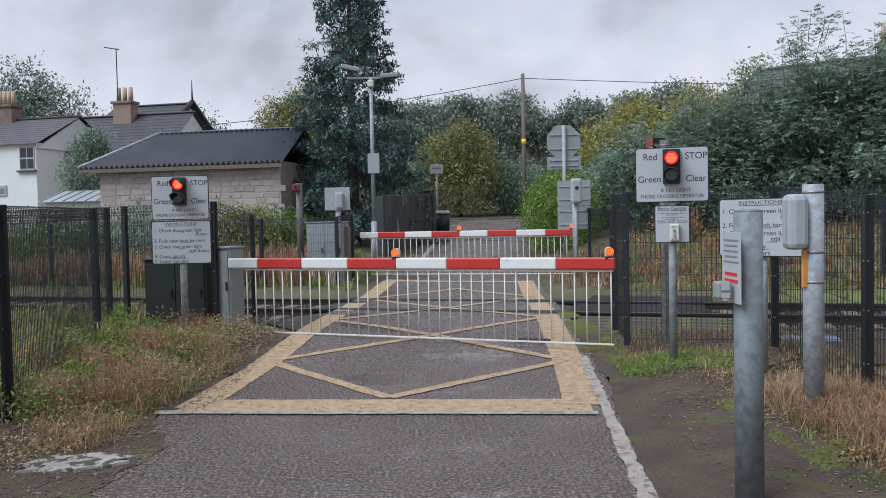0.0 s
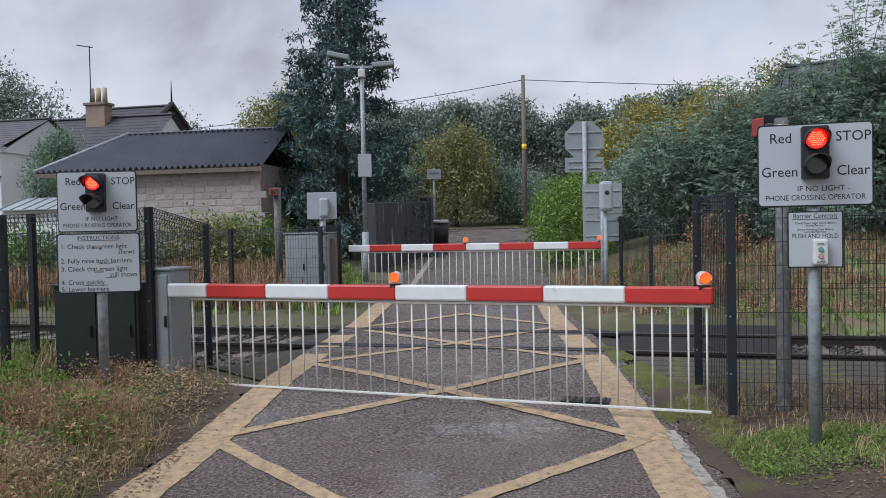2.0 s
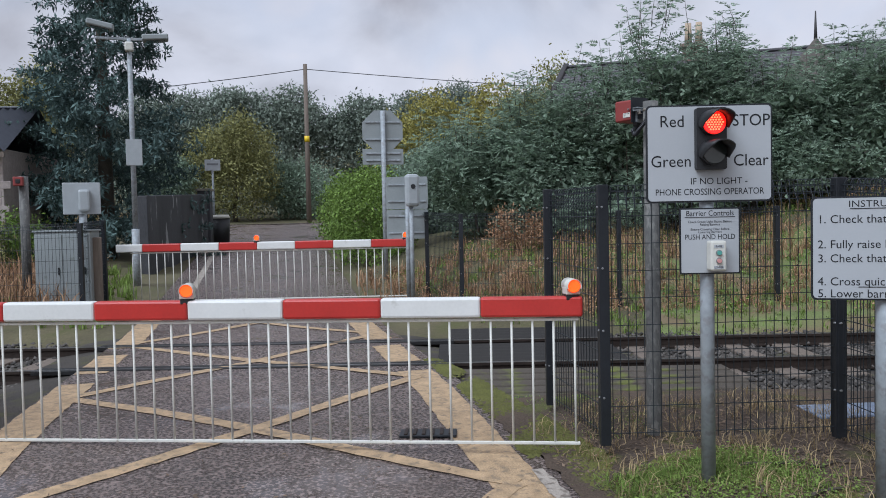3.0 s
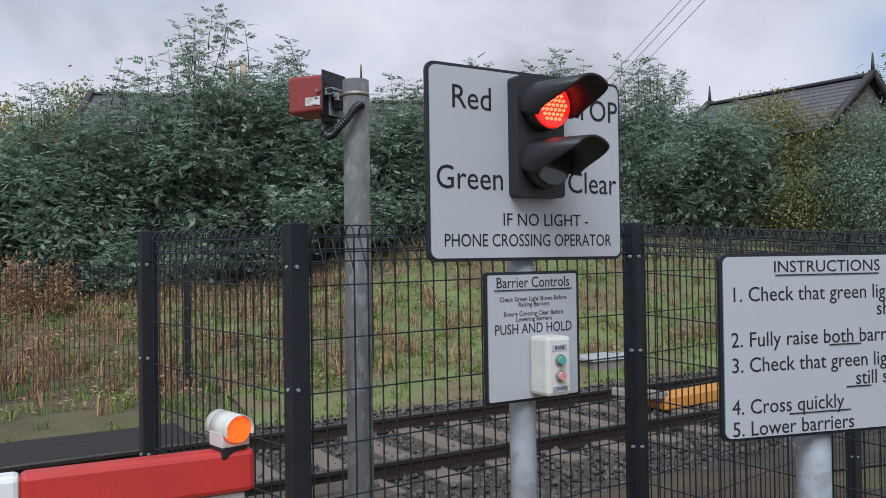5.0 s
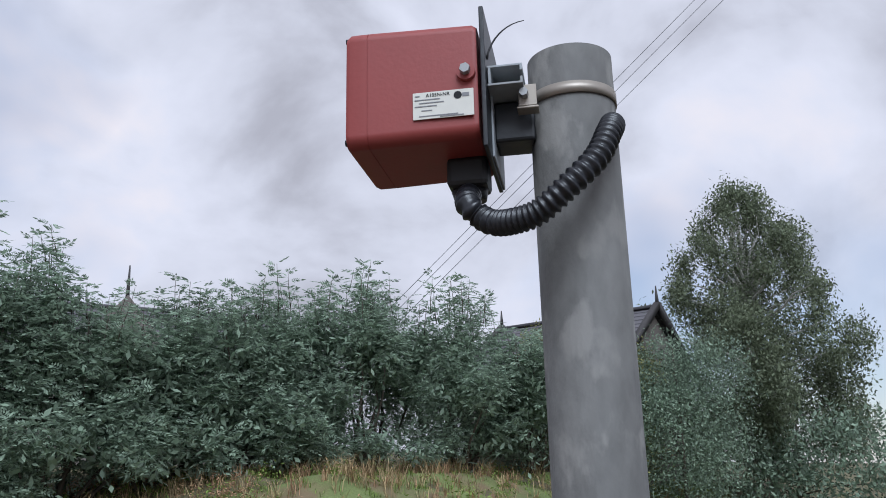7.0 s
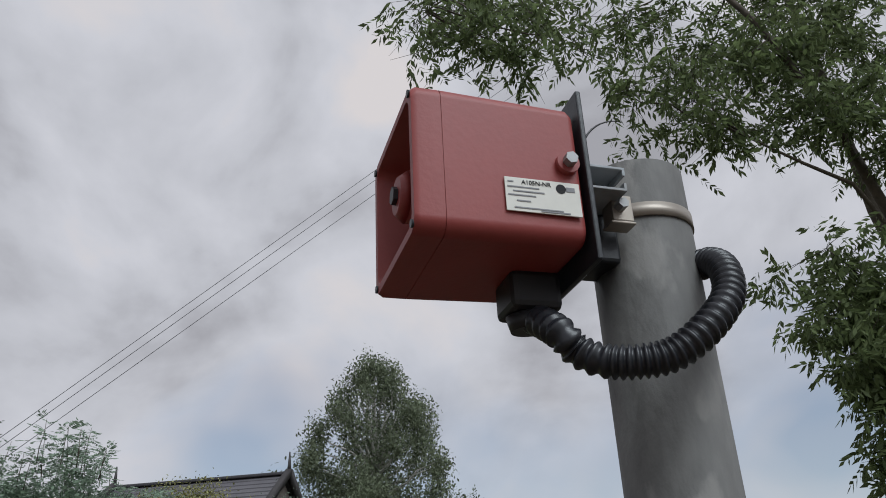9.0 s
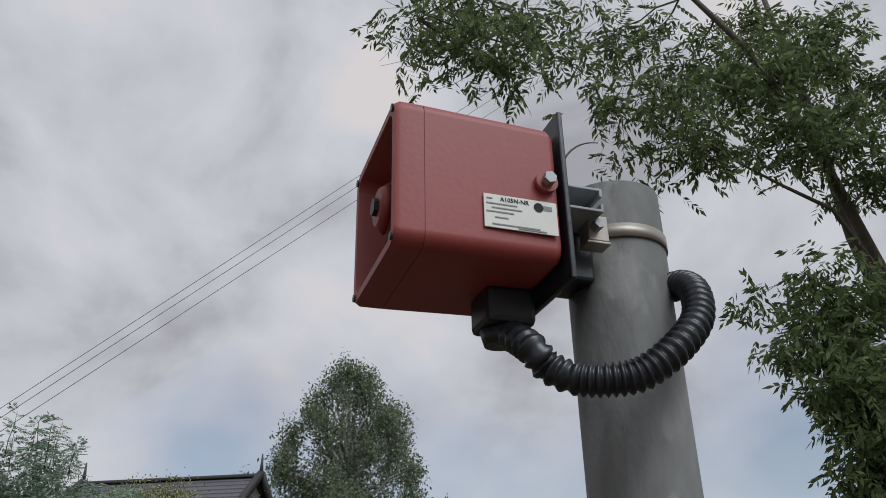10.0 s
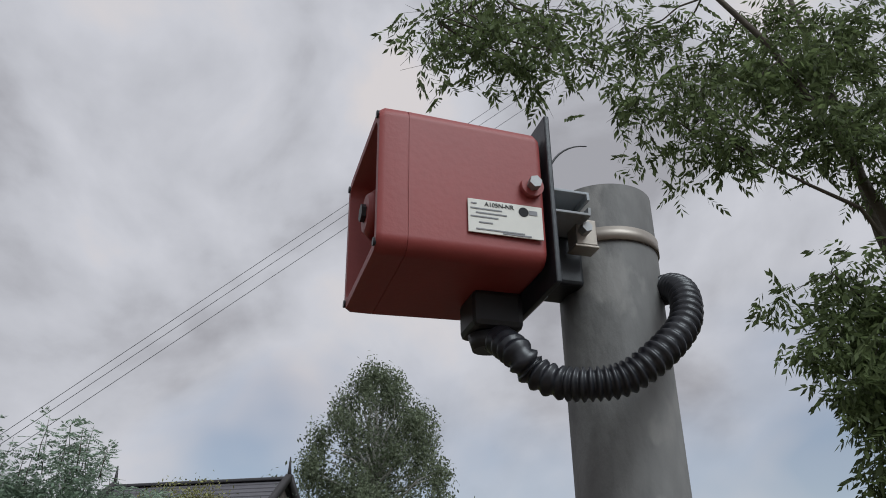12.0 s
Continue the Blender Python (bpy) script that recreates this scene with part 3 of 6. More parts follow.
stones("ballast", 19000, 3.0, 24, 2.4, 0.035, -0.035, BALLAST, "grey broken stone ballast round the sleepers")
stones("ballast", 9000, -22, -1.8, 2.4, 0.04, -0.035, BALLAST, "grey broken stone ballast round the sleepers")
# dark flangeways let into the road beside each rail
for side in (-1, 1):
    for off in (-0.075, 0.075):
        fw = part("flangeway", box(bmesh.new(), 0, 0, 0, 4.9, 0.07, 0.05, 0.004), RUBBER, road)
        fw.matrix_basis = TRACK @ pose(0.35, side * GAUGE / 2 + off, 0.121 - 0.012)
# concrete beam and apron beside the rails
TRESPASS = mat("ribbed_dark_timber", (0.022, 0.019, 0.017), 0.8, vary=0.35, scale=3, fine=30, bump=0.4, bump_scale=30, stretch=(0.6, 8, 8))
APRONMAT = mat("mossy_brown_timber", (0.075, 0.06, 0.046), 0.85, vary=0.3, scale=2, fine=30, bump=0.5, bump_scale=30, second=(0.12, 0.13, 0.03), second_at=(0.55, 0.7))
for k in range(5):
    ap = tagged(part("apron_board", box(bmesh.new(), 0, 0, 0, 3.4, 0.27, 0.1, 0.02), APRONMAT), "mossy brown board laid beside the rails", "board", "boards beside the rails")
    ap.matrix_basis = TRACK @ pose(4.15, -GAUGE / 2 - 0.3 - 0.3 * k, 0.03 - 0.008 * k, 0, 0, (0.3, -0.4, 0.2, -0.2, 0.4)[k])
for k in range(6):
    gd = tagged(part("trespass_board", box(bmesh.new(), 0, 0, 0, 2.3, 0.17, 0.12, 0.02), TRESPASS), "dark ribbed board between the rails", "board", "boards between the rails")
    gd.matrix_basis = TRACK @ pose(3.75, -0.66 + 0.26 * k, 0.02, 22, 0, 0)
for k in range(4):
    gd = tagged(part("trespass_board", box(bmesh.new(), 0, 0, 0, 2.3, 0.17, 0.12, 0.02), TRESPASS), "dark ribbed board beside the far rail", "board", "boards between the rails")
    gd.matrix_basis = TRACK @ pose(3.9, GAUGE / 2 + 0.28 + 0.26 * k, 0.05, 22, 0, 0)
yb = thing("track_cover", pose(10.6, 12.0, 0.02, 0, 0, -14), "yellow painted cover box between the rails", "cover")
part("cover", box(bmesh.new(), 0, 0, 0.06, 1.7, 0.34, 0.16, 0.02), ORANGEPLASTIC, yb)
part("cable_end", box(bmesh.new(), -1.15, 0.0, 0.04, 0.7, 0.3, 0.1, 0.02, m=pose(0, 0, 0, 0, 8, 0)), CONCRETE, yb)
sb = thing("cable_chamber", pose(12.4, 14.3, 0.05, 0, 0, -18), "grey concrete cable chamber with a pale lid", "chamber")
part("box", box(bmesh.new(), 0, 0, 0.08, 0.95, 0.55, 0.2, 0.02), CONCRETE, sb)
part("lid", box(bmesh.new(), 0, 0, 0.2, 1.05, 0.62, 0.05, 0.01), WHITE, sb)
bl = thing("ground_cover", pose(4.62, 10.25, float(land_z(4.62, 10.25)) + 0.03, 0, 0, -14), "blue-grey plastic cover lying on the ground", "cover")
part("cover", box(bmesh.new(), 0, 0, 0, 0.7, 0.42, 0.03, 0.012), mat("blue_grey_plastic", (0.2, 0.24, 0.32), 0.6, vary=0.3, scale=9, fine=30, bump=0.5), bl)
for k, (x, y, ln, a) in enumerate(((3.75, 9.0, 1.3, 35), (3.3, 9.35, 0.8, -20), (2.75, 9.0, 0.5, 60), (3.2, 8.9, 0.55, 10), (4.3, 8.3, 1.0, 80))):
    rr = random.Random(k)
    st_ = [Vector((ln * (q / 6 - 0.5), rr.uniform(-0.06, 0.06), 0.03 + rr.uniform(0, 0.03))) for q in range(7)]
    tagged(part("fallen_branch", sweep(bmesh.new(), st_, [0.014 - 0.0013 * q for q in range(7)], 6), BARK, None, at=pose(x, y, float(land_z(x, y)) + 0.01, 0, 0, a)), "dead branch lying on the dirt", "branch", "fallen branches")


# ---------------------------------------------------------------- barriers
def barrier(m, length, group, turn=0.0):
    """A red and white boom with hanging bars and orange lamps; hinge at the origin, tip along +x."""
    ob = thing("crossing_barrier", m, "closed red and white striped barrier with white hanging bars", "barrier", group)
    n = 8
    first = length * 0.09
    marks = [0] + [first + (length - first) * k / (n - 1) for k in range(n)]
    for k in range(n):
        bm = box(bmesh.new(), (marks[k] + marks[k + 1]) / 2, 0, 1.135, marks[k + 1] - marks[k] - 0.001, 0.1, 0.15, 0.018)
        part("boom_section", smooth(bm, False), BARRED if k % 2 else BARWHITE, ob, "red boom section" if k % 2 else "white boom section")
    part("top_rail", box(bmesh.new(), length / 2 + 0.12, 0, 1.04, length - 0.3, 0.03, 0.022, 0.004), SKIRTW, ob)
    part("bottom_rail", box(bmesh.new(), length / 2 + 0.12, 0, 0.115, length - 0.3, 0.025, 0.022, 0.004), SKIRTW, ob)
    bar = mesh_of("hanging_bar", tube(bmesh.new(), (0, 0, 0.1), (0, 0, 1.035), 0.009, seg=8), SKIRTW)
    count = int((length - 0.35) / 0.152)
    for k in range(count + 1):
        o = new("hanging_bar", bar)
        o.parent = ob
        o.matrix_basis = pose(0.3 + (length - 0.36) * k / count, 0, 0)
    for x in (length * 0.478, length - 0.08):
        lamp = part("lamp_base", box(bmesh.new(), 0, 0, 1.15, 0.1, 0.09, 0.045, 0.006), BLACKPLASTIC, ob, at=pose(x, 0, 0.055, 0, 0, turn))
        x = 0.0
        bm = tube(bmesh.new(), (x, -0.05, 1.232), (x, 0.05, 1.232), 0.054, seg=24)
        box(bm, x, 0, 1.197, 0.108, 0.1, 0.054, 0.004)
        part("lamp_housing", bm, CREAM, lamp)
        for sgn in (-1, 1):
            # arched visor round the lens, open below
            bm = bmesh.new()
            arc = [radians(-20 + 220 * k / 18) for k in range(19)]
            ring = [[bm.verts.new((x + rad * math.cos(a), yy, 1.232 + rad * math.sin(a))) for a in arc] for rad, yy in ((0.054, sgn * 0.049), (0.054, sgn * 0.085), (0.05, sgn * 0.085), (0.05, sgn * 0.049))]
            for p0, p1 in zip(ring, ring[1:]):
                for k in range(18):
                    bm.faces.new((p0[k], p0[k + 1], p1[k + 1], p1[k])).smooth = True
            part("lamp_visor", bm, CREAM, lamp)
            bm = tube(bmesh.new(), (x, sgn * 0.048, 1.232), (x, sgn * 0.075, 1.232), 0.049, 0.044, seg=24)
            part("lamp_lens", bm, ORANGE, lamp, "glowing orange lens")
    return ob


NEAR_HINGE, NEAR_TIP = Vector((-3.13, 12.57)), Vector((2.15, 10.24))
FAR_HINGE, FAR_TIP = Vector((-1.72, 21.7)), Vector((3.62, 20.03))
for a, b, z in ((NEAR_HINGE, NEAR_TIP, 0.005), (FAR_HINGE, FAR_TIP, 0.215)):
    d = b - a
    barrier(pose(a.x, a.y, z, 0, 0, math.degrees(math.atan2(d.y, d.x))), d.length, "crossing barriers", turn=-0.6 * math.degrees(math.atan2(d.y, d.x)))


# ---------------------------------------------------------------- signs
def board(parent, name, w, h, cz, y=0.0, thick=0.006, r=0.03, label=""):
    b = part(name, plate(bmesh.new(), rounded(w, h, r, cz=cz), y + 0.004, y + 0.016), BLACKSTEEL, parent, label)
    part("board_face", plate(bmesh.new(), rounded(w - 0.022, h - 0.022, r - 0.006, cz=cz), y - 0.001, y + 0.0035), WHITE, b)
    return b


def light_unit(parent, cz):
    """Two-aspect warning light with long hoods, its upper red light lit."""
    u = part("light_unit", plate(bmesh.new(), rounded(0.19, 0.39, 0.015, cz=cz), -0.055, -0.002), BLACKPLASTIC, parent, "black two-aspect light housing")
    for dz, lit in ((0.095, True), (-0.09, False)):
        z = cz + dz
        bm = bmesh.new()
        outer, inner, n = [], [], 26
        for k in range(n + 1):
            a = radians(-14 + 208 * k / n)
            lift_ = max(0.0, min(1.0, (math.sin(a) + 0.24) / 0.95))
            reach = 0.09 + 0.165 * lift_ * lift_ * (3 - 2 * lift_)
            drop = -0.02
            for rad, store in ((0.085, outer), (0.079, inner)):
                c, s_ = math.cos(a) * rad, math.sin(a) * rad
                store.append((bm.verts.new((c, -0.05, z + s_)), bm.verts.new((c, -0.05 - reach, z + s_ + drop))))
        for k in range(n):
            bm.faces.new((outer[k][0], outer[k + 1][0], outer[k + 1][1], outer[k][1])).smooth = True
            bm.faces.new((inner[k][1], inner[k + 1][1], inner[k + 1][0], inner[k][0])).smooth = True
            bm.faces.new((outer[k][1], outer[k + 1][1], inner[k + 1][1], inner[k][1]))
        for k in (0, n):
            bm.faces.new((outer[k][0], outer[k][1], inner[k][1], inner[k][0]))
        part("hood", bm, BLACKPLASTIC, u)
        part("lens_barrel", tube(bmesh.new(), (0, -0.05, z), (0, -0.106, z), 0.077, seg=28), BLACKPLASTIC, u)
        part("lens", tube(bmesh.new(), (0, -0.1055, z), (0, -0.115, z), 0.074, 0.07, seg=28), REDLENS if lit else DARKLENS, u, "lit red lens" if lit else "dark unlit lens")
        if lit:
            bm = bmesh.new()
            for i in range(-3, 4):
                for j in range(-4, 5):
                    x, zz = (i + 0.5 * (j % 2)) * 0.017, j * 0.0148
                    if x * x + zz * zz < 0.058 ** 2:
                        tube(bm, (x, -0.113, z + zz), (x, -0.119, z + zz), 0.0058, seg=8)
            part("led_cluster", bm, REDLED, u, "bright red light points")
    return u


def warning_board(ob, cz):
    b = board(ob, "warning_board", 0.8, 0.62, cz, label="white board with black letters and a red light")
    for text, x, z in (("Red", -0.235, 0.203), ("STOP", 0.265, 0.203), ("Green", -0.243, -0.05), ("Clear", 0.262, -0.05)):
        writing("lettering", text, 0.106, x, cz + z, b, BLACKINK, squeeze=0.95)
    writing("lettering", "IF NO LIGHT -", 0.058, 0.06, cz - 0.178, b, BLACKINK)
    writing("lettering", "PHONE CROSSING OPERATOR", 0.058, 0, cz - 0.245, b, BLACKINK, squeeze=0.86)
    light_unit(b, cz + 0.09)
    return b


def instruction_board(ob, w, h, cz):
    b = board(ob, "instruction_board", w, h, cz, label="white board with five numbered instructions")
    u = h / 0.62
    l = -w / 2 + 0.035
    writing("lettering", "INSTRUCTIONS", 0.056 * u, 0, cz + 0.262 * u, b, BLACKINK, squeeze=1.12)
    part("underline", box(bmesh.new(), 0, -0.0035, cz + 0.236 * u, 0.42 * w / 0.84, 0.001, 0.004), BLACKINK, b)
    rows = (("1. Check that green light", l, 0.172, "LEFT"), ("shows", w / 2 - 0.05, 0.112, "RIGHT"), ("2. Fully raise both barriers", l, 0.022, "LEFT"), ("3. Check that green light", l, -0.062, "LEFT"),
            ("still shows", w / 2 - 0.03, -0.125, "RIGHT"), ("4. Cross quickly", l, -0.2, "LEFT"), ("5. Lower barriers", l, -0.272, "LEFT"))
    for text, x, z, al in rows:
        writing("lettering", text, 0.07 * u, x, cz + z * u, b, BLACKINK, align=al, squeeze=0.98 * w / 0.84)
    for x0, x1, z in ((0.0, 0.13, -0.005), (0.067, 0.169, -0.152), (-0.165, 0.082, -0.23)):
        k = w / 0.84
        part("underline", box(bmesh.new(), (x0 + x1) / 2 * k - 0.0, -0.0035, cz + z * u, (x1 - x0) * k, 0.001, 0.004), BLACKINK, b)
    return b


def post(ob, r, z0, z1, material=GALV, cap=True, y=0.05, x=0.0, name="post"):
    bm = tube(bmesh.new(), (x, y, z0), (x, y, z1), r, seg=28)
    return part(name, bm, material, ob)


def clip(ob, r, z, y=0.05):
    bm = tube(bmesh.new(), (0, y, z - 0.015), (0, y, z + 0.015), r + 0.004, seg=24)
    box(bm, 0, y - r - 0.012, z, 0.09, 0.022, 0.028, 0.003)
    return part("clip", bm, STAINLESS, ob)


# near side, over the barrier controls
ws = thing("warning_sign", pose(2.56, 9.281, 0, 0, 0, -19.2), "white crossing sign with lit red light and push-button board", "sign", "crossing signs")
post(ws, 0.045, 0.05, 2.42, y=0.07)
for z in (2.05, 2.36, 1.5, 1.78):
    clip(ws, 0.045, z, y=0.07)
warning_board(ws, 2.185)
cb = part("control_board", plate(bmesh.new(), rounded(0.385, 0.425, 0.008, cz=1.627), 0.004, 0.014), BLACKSTEEL, ws, "white push-button board")
part("board_face", plate(bmesh.new(), rounded(0.365, 0.405, 0.006, cz=1.627), -0.001, 0.0035), WHITE, cb)
writing("lettering", "Barrier Controls", 0.05, 0, 1.803, cb, BLACKINK, squeeze=0.9)
part("underline", box(bmesh.new(), 0, -0.0035, 1.78, 0.32, 0.001, 0.0035), BLACKINK, cb)
for text, z in (("Check Green Light Shows Before", 1.75), ("Raising Barriers", 1.732), ("Ensure Crossing Clear Before", 1.702), ("Lowering Barriers", 1.684)):
    writing("lettering", text, 0.0215, 0, z, cb, BLACKINK, squeeze=0.95)
writing("lettering", "PUSH AND HOLD", 0.047, 0, 1.652, cb, BLACKINK, squeeze=0.86)
pb = part("button_box", box(bmesh.new(), 0.025, -0.05, 1.535, 0.1, 0.095, 0.19, 0.012), CREAM, cb, "cream push-button box")
for z, col, nm in ((1.555, (0.1, 0.35, 0.3), "green push button"), (1.505, (0.6, 0.28, 0.26), "red push button")):
    part("button_bezel", tube(bmesh.new(), (0.025, -0.096, z), (0.025, -0.106, z), 0.019, seg=20), BOLT, pb)
    part("button", tube(bmesh.new(), (0.025, -0.1, z), (0.025, -0.116, z), 0.014, seg=20), mat("push_button_" + nm.split()[0], col, 0.4), pb, nm)
for z, text in ((1.595, "RAISE"), (1.463, "LOWER")):
    part("button_label", box(bmesh.new(), 0.025, -0.0985, z, 0.06, 0.002, 0.02), WHITE, pb)
    writing("lettering", text, 0.017, 0.025, z, pb, BLACKINK, y=-0.1005)

# instruction board by the gate path
ins = thing("instruction_sign", pose(3.255, 8.55, 0, 0, 0, -34.8), "white instruction board on a galvanised steel post", "sign", "crossing signs")
post(ins, 0.057, 0.0, 1.85, y=0.085)
for z in (1.45, 1.72):
    clip(ins, 0.057, z, y=0.085)
instruction_board(ins, 0.84, 0.614, 1.581)

# left of the lane
wl_ = thing("warning_sign", pose(-3.64, 11.86, 0, 0, 0, 0.5), "white crossing sign with lit red light above an instruction board", "sign", "crossing signs")
post(wl_, 0.05, 0.1, 2.36, y=0.07)
warning_board(wl_, 2.115)
instruction_board(wl_, 0.83, 0.61, 1.485)
for z in (1.4, 1.65, 2.0, 2.3):
    clip(wl_, 0.05, z, y=0.07)

# far side, seen from behind
fs = thing("warning_sign", pose(3.6, 20.05, 0.2, 0, 0, 168), "grey back of a crossing sign with two boards on a post", "sign", "crossing signs")
post(fs, 0.045, 0.0, 2.42, y=0.07)
for cz, h in ((2.1, 0.62), (1.5, 0.56)):
    b = part("board", plate(bmesh.new(), rounded(0.8, h, 0.03, cz=cz), 0.0, 0.012), CABGREY, fs, "grey board back")
    for dz in (-0.16, 0.16):
        part("back_rail", box(bmesh.new(), 0, 0.022, cz + dz, 0.72, 0.02, 0.03, 0.003), GALV, b)


# ---------------------------------------------------------------- sounder on its pole
def sounder_pole():
    px, py, top = 2.812, 10.346, 2.668
    ob = thing("sounder_pole", pose(px, py, 0), "weathered galvanised pole with a steel band and corrugated hose", "pole")
    bm = bmesh.new()
    n, r = 48, 0.057
    ring = [[bm.verts.new((rr * math.cos(2 * math.pi * k / n), rr * math.sin(2 * math.pi * k / n), z)) for k in range(n)] for rr, z in ((r, 0.0), (r, top), (r - 0.005, top + 0.002), (r - 0.005, top - 0.12))]
    for a, b in zip(ring, ring[1:]):
        for k in range(n):
            bm.faces.new((a[k], a[(k + 1) % n], b[(k + 1) % n], b[k])).smooth = True
    bm.faces.new(ring[3][::-1])
    part("pole", bm, DULLGALV, ob)
    bm = tube(bmesh.new(), (0, 0, top - 0.071), (0, 0, top - 0.055), r + 0.0022, seg=48)
    part("clamp_band", bm, STAINLESS, ob, "thin stainless steel band")
    return ob, Vector((px, py, top))


pole_ob, POLE = sounder_pole()
BOX_ANGLE = math.degrees(math.atan2(10.445 - 10.606, 2.6905 - 2.656)) + 90  # heading of the horn's axis


def sounder():
    """Horn sounder: box with an open front, its mouth along +y, side with the label at -x."""
    w, h, d = 0.174, 0.165, 0.172
    front = Vector((2.656, 10.607, 2.614))
    ax = Vector((2.656 - 2.6905, 10.606 - 10.445)).normalized()
    side = Vector((ax.y, -ax.x))
    c = front.xy + side * (w / 2) - ax * (d / 2)
    ang = math.degrees(math.atan2(ax.y, ax.x)) - 90
    ob = thing("horn_sounder", pose(c.x, c.y, front.z, 0, 0, ang), "red plastic alarm horn box with a white maker's label", "sounder")
    # body: rounded tube, closed at the back
    bm = bmesh.new()
    rows = [(-d / 2, 0.93), (-d / 2 + 0.006, 0.965), (d / 2 - 0.03, 1.0), (d / 2 - 0.0298, 0.992), (d / 2 - 0.0288, 0.992), (d / 2 - 0.0285, 1.0), (d / 2 - 0.006, 1.0), (d / 2, 0.965), (d / 2, 0.86), (d / 2 - 0.09, 0.5)]
    rings = []
    for y, s in rows:
        rings.append([bm.verts.new((x, y, z)) for x, z in rounded(w * s, h * s, 0.016 * s, 6)])
    for a, b in zip(rings, rings[1:]):
        for k in range(len(a)):
            j = (k + 1) % len(a)
            bm.faces.new((a[k], a[j], b[j], b[k])).smooth = (a[k].co - a[j].co).length < 0.02
    bm.faces.new(rings[0])
    bm.faces.new(rings[-1][::-1])
    body = part("body", bm, SOUNDER, ob, "red plastic housing")
    body.data.set_sharp_from_angle(angle=radians(35))
    mod = body.modifiers.new("flat_faces", "WEIGHTED_NORMAL")
    mod.keep_sharp = True
    bm = tube(bmesh.new(), (0, d / 2 - 0.085, 0), (0, d / 2 - 0.014, 0), 0.024, 0.028, seg=28)
    tube(bm, (0, d / 2 - 0.014, 0), (0, d / 2 - 0.004, 0), 0.028, 0.02, seg=28)
    part("horn_driver", bm, SOUNDER, ob)
    part("driver_nut", tube(bmesh.new(), (0, d / 2 - 0.004, 0), (0, d / 2 + 0.001, 0), 0.01, seg=6), BLACKPLASTIC, ob)
    for sx in (-1, 1):
        for sz in (-1, 1):
            part("cover_screw", tube(bmesh.new(), (sx * (w / 2 - 0.01), d / 2 - 0.003, sz * (h / 2 - 0.01)), (sx * (w / 2 - 0.01), d / 2 + 0.002, sz * (h / 2 - 0.01)), 0.0042, seg=12), BLACKSTEEL, ob)
    # label on the side
    lab = part("maker_label", box(bmesh.new(), -w / 2 - 0.0006, -0.042, -0.036, 0.0014, 0.078, 0.037, 0.0004), CREAM, ob, "white label with small print")
    face = lambda yy, zz: Matrix.Translation((-w / 2 - 0.0016, yy - 0.006, zz - 0.005)) @ Euler((0, 0, radians(-90))).to_matrix().to_4x4()
    writing("lettering", "A105N-NR", 0.0066, 0, 0, lab, BLACKINK, align="LEFT", rot=face(-0.014, -0.0175))
    for yy, zz, ln in ((-0.015, -0.023, 0.026), (-0.017, -0.0275, 0.032), (-0.013, -0.032, 0.022), (-0.011, -0.038, 0.014), (-0.026, -0.0455, 0.05), (-0.043, -0.0475, 0.03)):
        part("print_bar", box(bmesh.new(), -w / 2 - 0.0015, yy - 0.01, zz - 0.005, 0.0006, ln, 0.0014), GREYINK, lab)
    for yy, zz, ln in ((-0.003, -0.0175, 0.006), (-0.0035, -0.023, 0.008), (-0.0045, -0.032, 0.01)):
        part("print_bar", box(bmesh.new(), -w / 2 - 0.0015, yy - 0.006, zz - 0.005, 0.0006, ln, 0.0014), GREYINK, lab)
    part("maker_mark", tube(bmesh.new(), (-w / 2 - 0.001, -0.061, -0.0255), (-w / 2 - 0.0018, -0.061, -0.0255), 0.0052, seg=18), BLACKINK, lab)
    part("maker_mark", box(bmesh.new(), -w / 2 - 0.0015, -0.071, -0.0255, 0.0006, 0.009, 0.005), GREYINK, lab)
    part("bolt_boss", tube(bmesh.new(), (-w / 2 - 0.004, -d / 2 + 0.014, 0.006), (-w / 2 + 0.01, -d / 2 + 0.014, 0.006), 0.012, seg=18), SOUNDER, ob)
    part("side_bolt", tube(bmesh.new(), (-w / 2 - 0.013, -d / 2 + 0.014, 0.006), (-w / 2 - 0.003, -d / 2 + 0.014, 0.006), 0.0068, seg=6), BOLT, ob)
    # bracket to the pole
    br = part("mounting_plate", box(bmesh.new(), 0.0, -d / 2 - 0.008, 0.0, w * 1.02, 0.006, h + 0.03, 0.0015), BLACKSTEEL, ob, "dark steel mounting plate")
    part("plate_back", box(bmesh.new(), 0.02, -d / 2 - 0.0128, -0.045, 0.13, 0.003, 0.1, 0.001), GALV, br, "pale galvanised stiffener")
    bm = box(bmesh.new(), -0.035, -d / 2 - 0.034, 0.016, 0.08, 0.045, 0.003, 0.0006)
    box(bm, -0.035, -d / 2 - 0.034, -0.009, 0.08, 0.045, 0.003, 0.0006)
    box(bm, -0.035, -d / 2 - 0.0145, 0.0035, 0.08, 0.003, 0.022)
    for z_ in (0.0115, -0.0045):
        box(bm, -0.035, -d / 2 - 0.055, z_, 0.08, 0.003, 0.007)
    part("channel", bm, GALV, br, "galvanised steel channel")
    bm = box(bmesh.new(), 0.0, -d / 2 - 0.0395, -0.04, 0.055, 0.054, 0.056, 0.004)
    part("bracket", bm, BLACKSTEEL, br)
    bm = box(bmesh.new(), -0.043, -d / 2 - 0.05, 0.002 - 0.02, 0.022, 0.004, 0.03, 0.001)
    box(bm, -0.052, -d / 2 - 0.06, -0.018, 0.004, 0.024, 0.03, 0.001)
    box(bm, -0.043, -d / 2 - 0.06, -0.0345, 0.022, 0.028, 0.003, 0.001)
